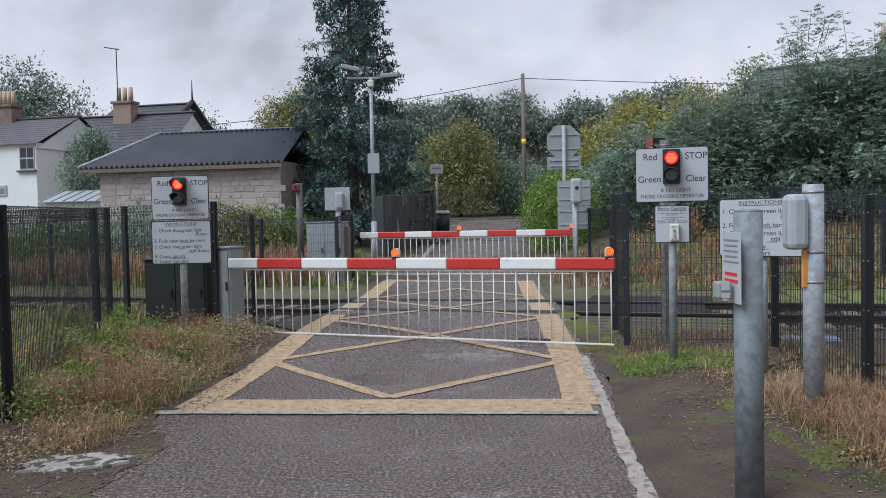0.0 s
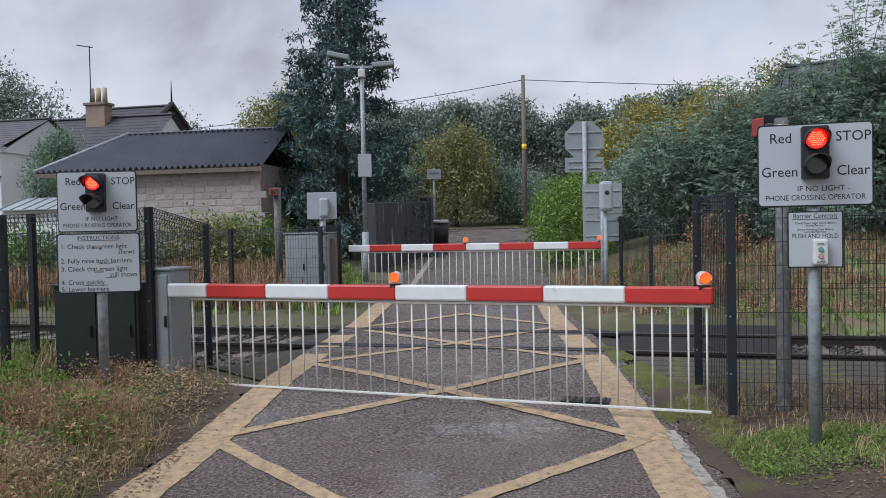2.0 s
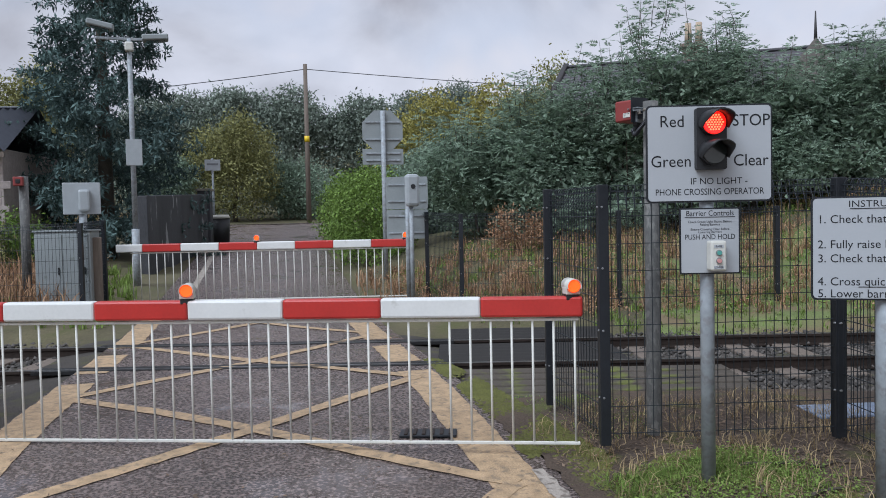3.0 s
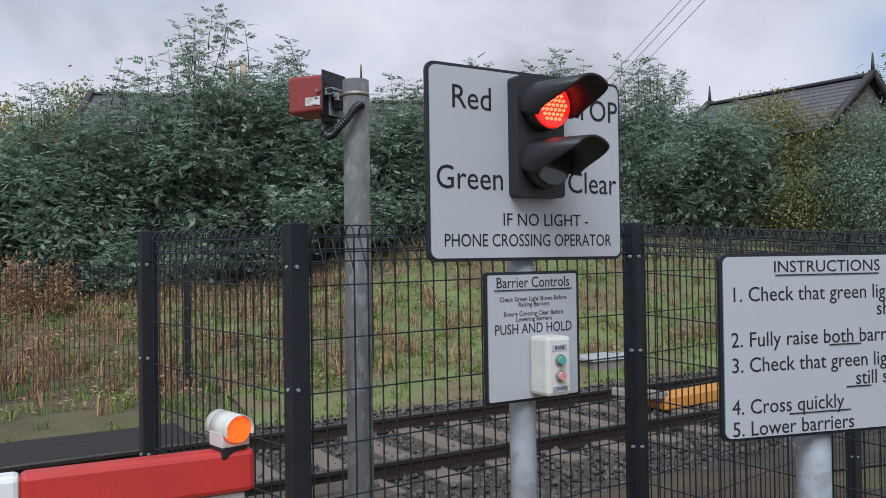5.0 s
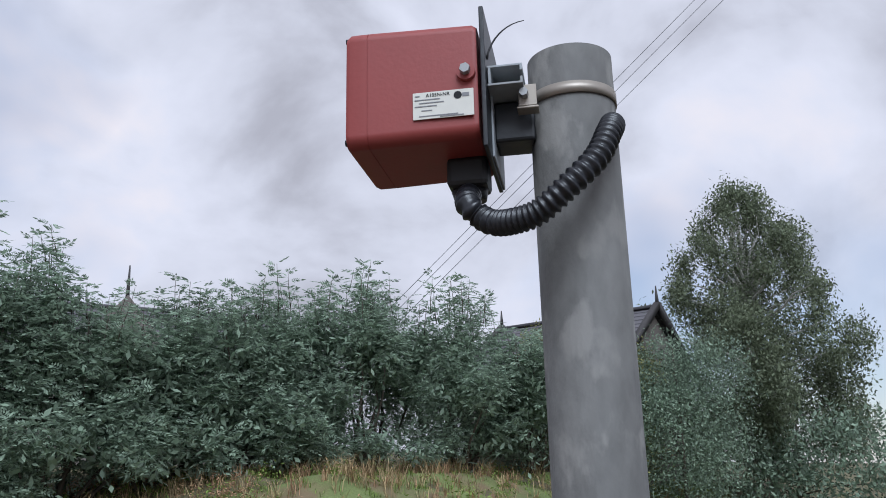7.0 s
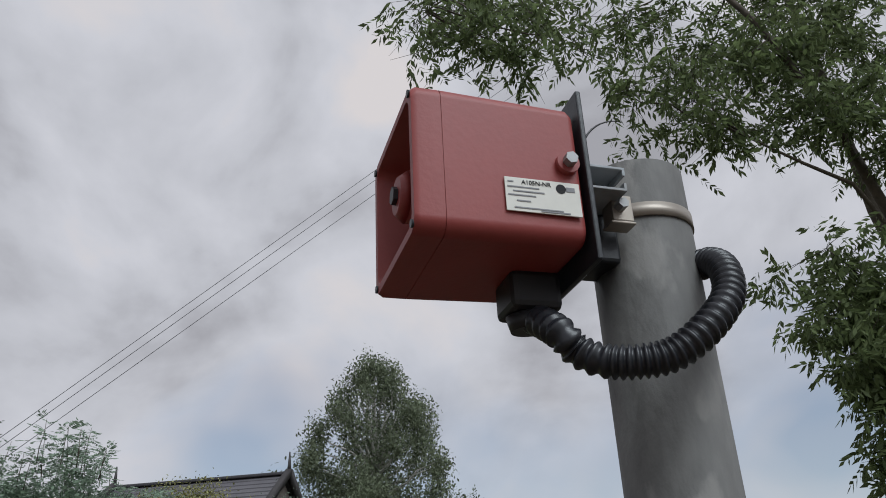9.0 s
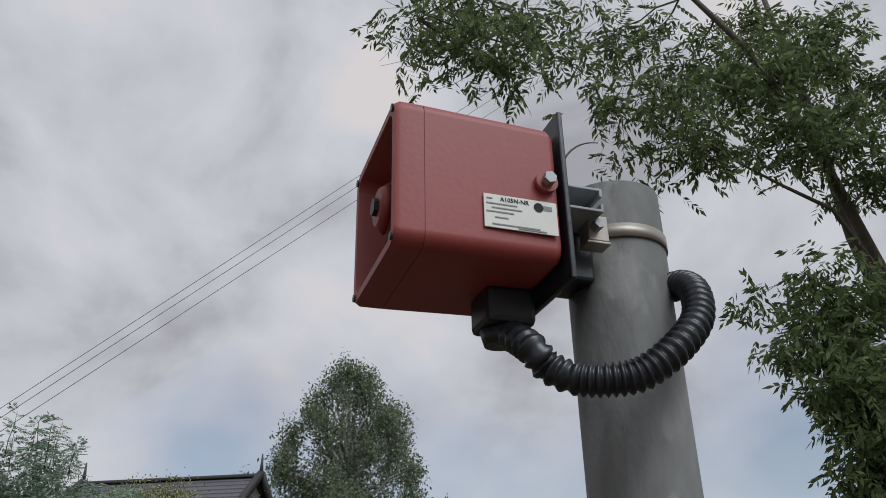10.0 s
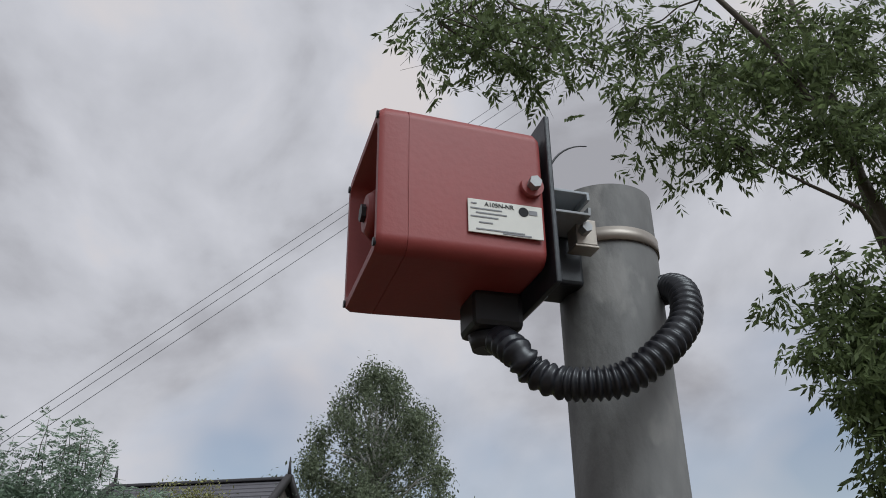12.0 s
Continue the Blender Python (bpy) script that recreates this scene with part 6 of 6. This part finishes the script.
r = np.random.RandomState(77)
for k, tip in enumerate(tips):
    high = tip[2] > 6
    tip = Vector(tip)
    start = min(spots, key=lambda p: (p - tip).length + 3.0 * max(0.0, p.z - tip.z - 0.6)) if high else Vector((0.05, 0.2, max(1.6, tip.z - 1.6)))
    line = limb(bm, start, tip, 0.014 if high else 0.02, 0.005, rr, 5, 0.16, 6)
    sp = 0.33 if high else 0.24
    for q in range(18):
        a = line[-1].lerp(line[-2], r.uniform() ** 1.5 * 0.9)
        e = a + Vector((r.normal() * sp, r.normal() * sp, r.normal() * sp * 0.55 - 0.05))
        limb(bm, a, e, 0.004, 0.0015, rr, 3, 0.2, 4)
        for s_ in range((3 if tip.y > 2.6 else 6) if high else 10):
            leaf_pts.append(np.array(a.lerp(e, r.uniform(0.35, 1.1))) + r.normal(scale=0.07, size=3))
part("trunk", bm, BARK, ash)
# each compound leaf: a stalk of paired pointed leaflets
P_ = np.array(leaf_pts)
n = len(P_)
ax = r.normal(size=(n, 3))
ax[:, 2] = ax[:, 2] * 0.5 - 0.75
ax /= np.linalg.norm(ax, axis=1, keepdims=True)
sd = np.cross(ax, r.normal(size=(n, 3)))
sd /= np.linalg.norm(sd, axis=1, keepdims=True)
vv = []
for j in range(9):
    along, sgn = (0.05 + 0.055 * (j // 2), 1 if j % 2 else -1) if j < 8 else (0.25, 0)
    base = P_ + ax * along
    way = sd * sgn * 0.8 + ax * (0.6 if sgn else 1.0) - np.array([0, 0, 0.25])
    way /= np.linalg.norm(way, axis=1, keepdims=True)
    nrm = np.cross(way, ax + r.normal(scale=0.5, size=(n, 3)))
    nrm /= np.linalg.norm(nrm, axis=1, keepdims=True) + 1e-9
    ln = 0.1 * r.uniform(0.75, 1.25, (n, 1))
    vv.append(np.stack([base, base + way * ln * 0.45 + nrm * ln * 0.17, base + way * ln, base + way * ln * 0.45 - nrm * ln * 0.17], 1))
v = np.concatenate(vv, 1).reshape(-1, 3)
raw("crown", v, np.arange(len(v)).reshape(-1, 4), ASHLEAF, ash)

# woods behind the road
wood_rng = random.Random(9)
for k in range(15):
    x = -8 + k * 4.6 + wood_rng.uniform(-1, 1)
    y = 76 + wood_rng.uniform(-3, 4) - max(0, x - 30) * 0.3
    h = 9.5 + wood_rng.uniform(-1.0, 1.6) + 0.03 * x
    z = float(land_z(x, y)) - 0.3
    h = 12.6 + wood_rng.uniform(-0.9, 1.2) + 0.02 * x - z
    blobs = [(0, 0, h * 0.35, 3.2, 3.0, h * 0.33)] + [(wood_rng.uniform(-2.2, 2.2), wood_rng.uniform(-2, 1), h * wood_rng.uniform(0.5, 0.8), 1.8, 1.8, 1.7) for _ in range(5)] + [(0, 0, h * 0.86, 1.7, 1.7, h * 0.14)]
    tree(x, y, z, h, blobs, 16000, 0.33, WOODLEAF, 100 + k, "dark woodland tree behind the road", "woodland_tree", 0.22, spread_r=0.3, group="wood behind the road")
crown("undergrowth", None, [(-6 + 4.0 * k, 62 + (k % 3), 2.6, 3.0, 2.2, 2.6 + 0.5 * (k % 2)) for k in range(18)], 30000, 0.3, WOODLEAF, 33, 0.5, 6, 0.25, kind="stuff", label="dense undergrowth at the foot of the wood", category="bushes")
tree(3.2, 58.5, 1.7, 7.2, [(0, 0, 2.6, 2.6, 2.2, 2.3), (-1.0, 0, 4.4, 1.9, 1.8, 1.7), (1.0, 0.2, 4.6, 1.7, 1.6, 1.6), (0.3, 0, 6.0, 1.1, 1.1, 1.0)], 20000, 0.2, MIXLEAF, 130, "yellow-green hawthorn at the road edge", "tree", 0.16, spread_r=0.22)
tree(-1.4, 58.5, 1.7, 4.4, [(0, 0, 2.0, 2.0, 1.6, 1.7), (1.0, 0, 2.9, 1.3, 1.2, 1.2)], 12000, 0.2, SHRUBLEAF, 131, "green bush at the road edge", "bush", 0.1, spread_r=0.22)
tree(7.4, 59.5, 1.7, 4.6, [(0, 0, 2.0, 2.4, 1.8, 1.9), (-1.2, 0, 2.9, 1.3, 1.2, 1.2)], 12000, 0.2, SHRUBLEAF, 132, "green bush at the road edge", "bush", 0.1, spread_r=0.22)
for k, (x, y, h, w, mt) in enumerate(((11.0, 41.5, 6.3, 2.6, YELLEAF), (13.8, 40.5, 6.7, 2.6, YELLEAF), (16.4, 39.5, 7.6, 2.5, MIXLEAF), (9.2, 36.0, 3.6, 2.2, SHRUBLEAF), (11.5, 34.0, 3.8, 2.2, MIXLEAF), (14.5, 33.0, 4.4, 2.3, SHRUBLEAF), (8.6, 31.0, 3.2, 1.8, SHRUBLEAF))):
    blobs = [(0, 0, h * 0.32, w, w, h * 0.3), (-w * 0.5, -0.4, h * 0.58, w * 0.7, w * 0.7, h * 0.22), (w * 0.5, -0.2, h * 0.62, w * 0.65, w * 0.65, h * 0.22), (0, 0, h * 0.82, w * 0.5, w * 0.5, h * 0.18)]
    tree(x, y, float(land_z(x, y)) - 0.1, h, blobs, 20000, 0.18, mt, 140 + k, "yellowing broadleaf tree near the lane" if mt is not SHRUBLEAF else "green broadleaf shrub near the lane", "tree", 0.14, spread_r=0.2)
# trees and bushes round the house and shed
tree(-26.5, 57, 1.6, 11.8, [(0, 0, 6, 3.6, 3.4, 3.2), (2.2, 0, 7.4, 2.6, 2.4, 2.4), (-2.4, 0, 7.6, 2.6, 2.4, 2.4), (0.4, 0, 9.4, 2.0, 2.0, 1.8)], 17000, 0.26, WOODLEAF, 160, "airy broadleaf tree behind the house", "tree", 0.25, spread_r=0.3)
tree(-19, 62, 1.6, 9.6, [(0, 0, 5, 3.4, 3, 3.2), (2.6, 0, 6.4, 2.4, 2.2, 2.0), (-2.6, 0, 6.2, 2.4, 2.2, 2.0)], 14000, 0.26, WOODLEAF, 161, "broadleaf tree behind the house", "tree", 0.22, spread_r=0.3)
tree(-7.5, 52, 1.6, 9.0, [(0, 0, 4.5, 2.0, 2.0, 3.0), (0.6, 0, 7.2, 1.2, 1.2, 1.6), (-1.0, 0, 6.2, 1.3, 1.3, 1.6)], 13000, 0.2, MIXLEAF, 162, "light green tree behind the shed", "tree", 0.16, spread_r=0.25)
tree(-16.6, 41, 1.5, 5.2, [(0.5, 0, 2.6, 1.2, 1.2, 1.7), (0.9, 0, 4.0, 0.8, 0.8, 1.0)], 9000, 0.16, SHRUBLEAF, 163, "green bush against the white house", "bush", 0.1)
for k, (x, y) in enumerate(((-5.4, 29.8), (-6.6, 28.8), (-9.2, 28.0), (-12.0, 27.8), (-15.0, 28.5), (-18.0, 29.5))):
    crown("bramble", None, [(x, y, float(land_z(x, y)) + 0.7, 1.7, 0.9, 1.05 + 0.15 * (k % 3))], 6000, 0.12, (HEDGELEAF, MIXLEAF, SHRUBLEAF)[k % 3], 170 + k, 0.5, 6, 0.12, kind="stuff", label="bramble and weeds in front of the shed", category="bramble")


# ---------------------------------------------------------------- grass and weeds
def blades(name, boxes, count, length, material, seed, label, width=0.006, lean=0.5, inside=None, clump=9, patch=None):
    """Tufts of thin bent blades on the ground within plan boxes."""
    r = np.random.RandomState(seed)
    area = np.array([(b[1] - b[0]) * (b[3] - b[2]) for b in boxes])
    pick = r.choice(len(boxes), count // clump, p=area / area.sum())
    b = np.array(boxes)[pick]
    x = b[:, 0] + (b[:, 1] - b[:, 0]) * r.uniform(size=len(b))
    y = b[:, 2] + (b[:, 3] - b[:, 2]) * r.uniform(size=len(b))
    out = np.maximum(road_left(y) - x, x - road_right(y))
    keep = (out > 0.12) & ((track_s(x, y) > 1.95) | (track_s(x, y) < -2.5))
    if patch is not None:
        keep &= np.sin(x * 2.3 + seed) + np.sin(y * 1.9 + 2 * seed) + np.sin((x + y) * 3.7) + r.normal(scale=0.5, size=len(x)) > patch
    if inside:
        keep &= inside(x, y)
    x, y = np.repeat(x[keep], clump), np.repeat(y[keep], clump)
    n = len(x)
    x, y = x + r.normal(scale=0.05, size=n), y + r.normal(scale=0.05, size=n)
    z = land_z(x, y) - 0.01
    ln = length * r.uniform(0.45, 1.25, n)
    a = r.uniform(0, 2 * math.pi, n)
    le = lean * r.uniform(0.2, 1.2, n)
    w = width * r.uniform(0.7, 1.3, n)
    ca, sa = np.cos(a), np.sin(a)
    root = np.stack([x, y, z], -1)
    side = np.stack([-sa, ca, 0 * a], -1) * w[:, None]
    mid = root + np.stack([ca * le * ln * 0.3, sa * le * ln * 0.3, ln * 0.6], -1)
    tip = root + np.stack([ca * le * ln, sa * le * ln, ln * (1 - 0.25 * le)], -1)
    v = np.stack([root - side, root + side, mid + side * 0.8, mid - side * 0.8, tip], 1).reshape(-1, 3)
    i = np.arange(n)[:, None] * 5
    f = np.concatenate([i + np.array([[0, 1, 2]]), i + np.array([[0, 2, 3]]), i + np.array([[3, 2, 4]])])
    return raw(name, v, f, material, None, "stuff", label, "grass")


clear_of_barrier = lambda x, y: (x < -3.45) | (y < 10.9)
blades("grass", [(-5.0, -2.0, 6.5, 13.5)], 30000, 0.24, DRYGRASS, 1, "dry straw grass on the verge", 0.0026, 1.5, patch=0.3, inside=clear_of_barrier)
blades("grass", [(-5.0, -2.0, 7.0, 13.5)], 14000, 0.16, GRASS, 2, "low green grass on the verge", 0.0035, 1.3, patch=0.0, inside=clear_of_barrier)
blades("weeds", [(-4.7, -2.9, 7.5, 12.6)], 20000, 0.3, RUSTWEED, 3, "rust-brown dead weeds on the verge", 0.0028, 1.3, patch=0.4, inside=clear_of_barrier)
blades("weeds", [(-3.6, -2.5, 4.5, 9.5)], 9000, 0.12, RUSTWEED, 19, "low brown dead stalks at the lane edge", 0.0028, 1.8, patch=0.0)
blades("weeds", [(2.75, 3.8, 3.2, 7.4)], 9000, 0.3, RUSTWEED, 20, "brown dead weeds at the foot of the fence", 0.003, 1.5, patch=-0.2)
blades("grass", [(1.95, 3.2, 8.8, 9.7)], 13000, 0.1, GRASS, 4, "short bright grass round the sign post", 0.004, 0.9, patch=0.2)
blades("grass", [(2.0, 4.6, 9.2, 11.2)], 2500, 0.15, DRYGRASS, 5, "dry grass at the foot of the fence", 0.003, 1.0)
blades("grass", [(2.5, 4.5, 3.0, 7.6)], 22000, 0.09, GRASS, 6, "short grass beside the lane", 0.004, 0.9, patch=0.2)
blades("grass", [(2.6, 4.5, 3.0, 9.2)], 5000, 0.18, DRYGRASS, 16, "sparse dead grass by the fence", 0.003, 1.0)
blades("grass", [(2.15, 3.1, 10.4, 14.0)], 9000, 0.06, GRASS, 17, "moss and short grass beside the crossing", 0.006, 1.0)
blades("grass", [(4, 30, 10, 24)], 56000, 0.16, GRASS, 7, "green grass bank beyond the track", 0.006, 1.2, inside=lambda x, y: (track_s(x, y) > 1.95) & (track_s(x, y) < 12), clump=12)
blades("grass", [(3.0, 28, 10, 24)], 17000, 0.32, RUSTWEED, 8, "rust and straw grass beyond the track", 0.006, 0.9, inside=lambda x, y: (track_s(x, y) > 3.0) & (track_s(x, y) < 10), clump=14)
blades("grass", [(6.0, 28, 12, 26)], 20000, 0.5, DRYGRASS, 18, "tall straw grass at the foot of the shrubs", 0.006, 1.4, inside=lambda x, y: (track_s(x, y) > 6.5) & (track_s(x, y) < 10.5) & (x > 9), clump=14, patch=-0.5)
blades("weeds", [(3.0, 13, 15, 24)], 5000, 0.38, RUSTWEED, 9, "rust-brown dock and dead weeds beyond the track", 0.008, 0.6, inside=lambda x, y: track_s(x, y) > 3.5, clump=16)
blades("weeds", [(-14, -2.3, 18, 27)], 18000, 0.7, RUSTWEED, 10, "brown bracken and weeds beyond the track", 0.011, 0.7, inside=lambda x, y: track_s(x, y) > 3.2, clump=14)
blades("grass", [(-14, -1.5, 16, 28)], 11000, 0.3, GRASS, 11, "green grass beyond the track", 0.012, 0.7, inside=lambda x, y: track_s(x, y) > 2.8, clump=12)
blades("grass", [(-20, 30, 55, 60)], 18000, 0.7, DRYGRASS, 12, "straw-coloured roadside grass", 0.03, 0.7, clump=14)
blades("grass", [(-20, 30, 54.6, 60)], 15000, 0.55, GRASS, 13, "green roadside grass", 0.03, 0.7, clump=12)
blades("grass", [(-12, -4.5, 6, 14)], 14000, 0.35, GRASS, 14, "rough grass behind the fence", 0.007, 0.8)
blades("weeds", [(-12, -4.4, 7, 13.5)], 9000, 0.4, DRYGRASS, 15, "dry grass behind the fence", 0.006, 0.9)


for k, (x, y, h) in enumerate(((-3.75, 8.3, 0.45), (-4.3, 9.6, 0.6), (-3.3, 10.4, 0.35), (-3.9, 11.4, 0.45), (-4.4, 11.6, 0.6), (-4.1, 7.7, 0.5), (-3.6, 9.4, 0.35), (-3.25, 8.9, 0.25), (-4.2, 10.6, 0.5), (-3.7, 7.2, 0.4), (-4.0, 6.5, 0.45), (-3.1, 9.8, 0.25), (-4.15, 5.6, 0.5))):
    crown("weed_clump", None, [(x, y, float(land_z(x, y)) + h * 0.4, 0.28, 0.25, h * 0.5)], 420, 0.055, HEDGELEAF, 300 + k, 0.4, 5, 0.06, kind="stuff", label="leafy green weeds on the verge", category="weeds", shell=0.9)
crown("dead_shrub", None, [(6.6, 22.4, float(land_z(6.6, 22.4)) + 0.5, 0.4, 0.35, 0.6), (7.2, 22.2, float(land_z(7.2, 22.2)) + 0.4, 0.35, 0.35, 0.5)], 3000, 0.09, RUSTWEED, 310, 0.3, 6, 0.1, kind="stuff", label="brown withered shrub beyond the track", category="shrub", shell=0.8)


def weed_cover(boxes, count, size, tall, material, seed, label, patch=0.2):
    """Small leaves of low weeds, thick in clumps, over plan boxes."""
    r = np.random.RandomState(seed)
    b = np.array(boxes)[r.randint(len(boxes), size=count // 12)]
    x, y = b[:, 0] + (b[:, 1] - b[:, 0]) * r.uniform(size=len(b)), b[:, 2] + (b[:, 3] - b[:, 2]) * r.uniform(size=len(b))
    wave = np.sin(x * 2.9 + seed) + np.sin(y * 2.3 + 2 * seed) + np.sin((x + y) * 4.1 + seed)
    keep = (wave + r.normal(scale=0.4, size=len(x)) > patch) & (np.maximum(road_left(y) - x, x - road_right(y)) > 0.15) & (np.abs(track_s(x, y)) > 2.9)
    x, y, wave = (np.repeat(q[keep], 12) for q in (x, y, wave))
    x, y = x + r.normal(scale=0.06, size=len(x)), y + r.normal(scale=0.06, size=len(x))
    z = land_z(x, y) + 0.03 + tall * r.uniform(0, 1, len(x)) ** 1.5 * np.clip(0.3 + 0.35 * wave, 0.15, 1.2)
    v, f = leaf_mesh(np.stack([x, y, z], -1), size, r, 0.4, 0.1, 0.5)
    return raw("weeds", v, f, material, None, "stuff", label, "weeds")


weed_cover([(-4.7, -2.4, 6.0, 12.4)], 26000, 0.035, 0.28, DRYGRASS, 41, "withered straw-coloured weeds on the verge", -0.2)
weed_cover([(-4.7, -2.8, 7.2, 12.4)], 16000, 0.035, 0.22, HEDGELEAF, 42, "low green weeds on the verge", 0.3)
weed_cover([(-4.7, -2.6, 6.5, 12.4)], 16000, 0.035, 0.34, RUSTWEED, 43, "rust-brown weeds on the verge", 0.3)
weed_cover([(1.95, 3.4, 8.7, 9.8)], 7000, 0.025, 0.1, GRASS, 44, "low green weeds round the sign post", -0.2)
weed_cover([(2.5, 4.2, 3.0, 8.6)], 12000, 0.03, 0.14, RUSTWEED, 45, "brown dead weeds by the fence", 0.0)
weed_cover([(2.3, 3.6, 3.6, 7.8)], 8000, 0.022, 0.05, HEDGELEAF, 46, "low yellow-green weeds round the posts", 0.5)
weed_cover([(3.5, 16, 13, 23.5)], 40000, 0.06, 0.36, RUSTWEED, 47, "rust-brown weeds beyond the track", 0.2)
weed_cover([(6, 26, 11, 24)], 30000, 0.08, 0.35, GRASS, 48, "green weeds at the foot of the shrubs", 0.4)


def litter(count, boxes, seed, label):
    """Fallen leaves and twigs lying on the dirt."""
    r = np.random.RandomState(seed)
    b = np.array(boxes)[r.randint(len(boxes), size=count)]
    x, y = b[:, 0] + (b[:, 1] - b[:, 0]) * r.uniform(size=count), b[:, 2] + (b[:, 3] - b[:, 2]) * r.uniform(size=count)
    z = np.maximum(land_z(x, y) + 0.045, road_z(x, y) + 0.01)
    a = r.uniform(0, 6.3, count)
    ln, w = r.uniform(0.008, 0.03, count), r.uniform(0.004, 0.012, count)
    d, s_ = np.stack([np.cos(a), np.sin(a), r.uniform(-0.2, 0.3, count)], -1) * ln[:, None], np.stack([-np.sin(a), np.cos(a), r.uniform(-0.4, 0.4, count)], -1) * w[:, None]
    p = np.stack([x, y, z], -1)
    v = np.stack([p - d, p + s_, p + d, p - s_], 1).reshape(-1, 3)
    return raw("leaf_litter", v, np.arange(len(v)).reshape(-1, 4), DEADLEAF, None, "stuff", label, "litter")


litter(2600, [(2.0, 4.2, 7.0, 10.2), (1.6, 4.2, 3, 8)], 5, "brown fallen leaves and twigs on the dirt")
litter(5000, [(-3.7, -2.3, 4, 12)], 6, "brown fallen leaves along the lane edge")
litter(900, [(-2.6, 1.2, 4, 12)], 7, "scattered bits of leaf and grit on the lane")
litter(2500, [(1.9, 4.4, 8.6, 11.0)], 8, "brown fallen leaves at the foot of the fence")


# ---------------------------------------------------------------- moving things
def hatchback():
    """Small grey hatchback, nose along -x, origin on the road."""
    ob = thing("car", pose(40, 50.2, 1.67), "grey five-door hatchback driving along the road", "car")
    side = [(-1.98, 0.42), (-1.98, 0.72), (-1.75, 0.88), (-1.0, 1.0), (-0.35, 1.46), (0.2, 1.52), (1.1, 1.48), (1.6, 1.2), (1.85, 0.98), (1.92, 0.5), (1.85, 0.28), (-1.9, 0.28)]
    part("body", plate(bmesh.new(), side[::-1], -0.82, 0.82), CARPAINT, ob)
    glass = [(-0.9, 1.0), (-0.35, 1.39), (0.2, 1.44), (1.05, 1.4), (1.45, 1.1), (1.3, 1.0)]
    part("side_windows", plate(bmesh.new(), glass[::-1], -0.835, 0.835), GLASS, ob, "dark side windows")
    for x in (0.15,):
        part("door_pillar", box(bmesh.new(), x, 0, 1.2, 0.07, 1.69, 0.44), CARPAINT, ob)
    for x in (-1.25, 1.2):
        for y in (-0.76, 0.76):
            wh = part("wheel", tube(bmesh.new(), (x, y - 0.1, 0.31), (x, y + 0.1, 0.31), 0.31, seg=24), BLACKPLASTIC, ob)
            part("rim", tube(bmesh.new(), (x, y - 0.11, 0.31), (x, y + 0.11, 0.31), 0.19, seg=18), GALV, wh)
    part("headlight", box(bmesh.new(), -1.85, -0.6, 0.78, 0.22, 0.3, 0.14, 0.04), BOLT, ob)
    part("tail_light", box(bmesh.new(), 1.78, -0.72, 1.0, 0.2, 0.2, 0.25, 0.03), REDSIGN, ob)
    return ob


car = hatchback()


def motions():
    rows = [(0.0, pose(20.2, 50.2, 1.675)), (0.8, pose(4.6, 50.2, 1.675)), (1.6, pose(-11.0, 50.2, 1.675)), (4.0, pose(-57.8, 50.2, 1.675)), (12.0, pose(-213.8, 50.2, 1.675))]
    walk(car, rows)


motions()
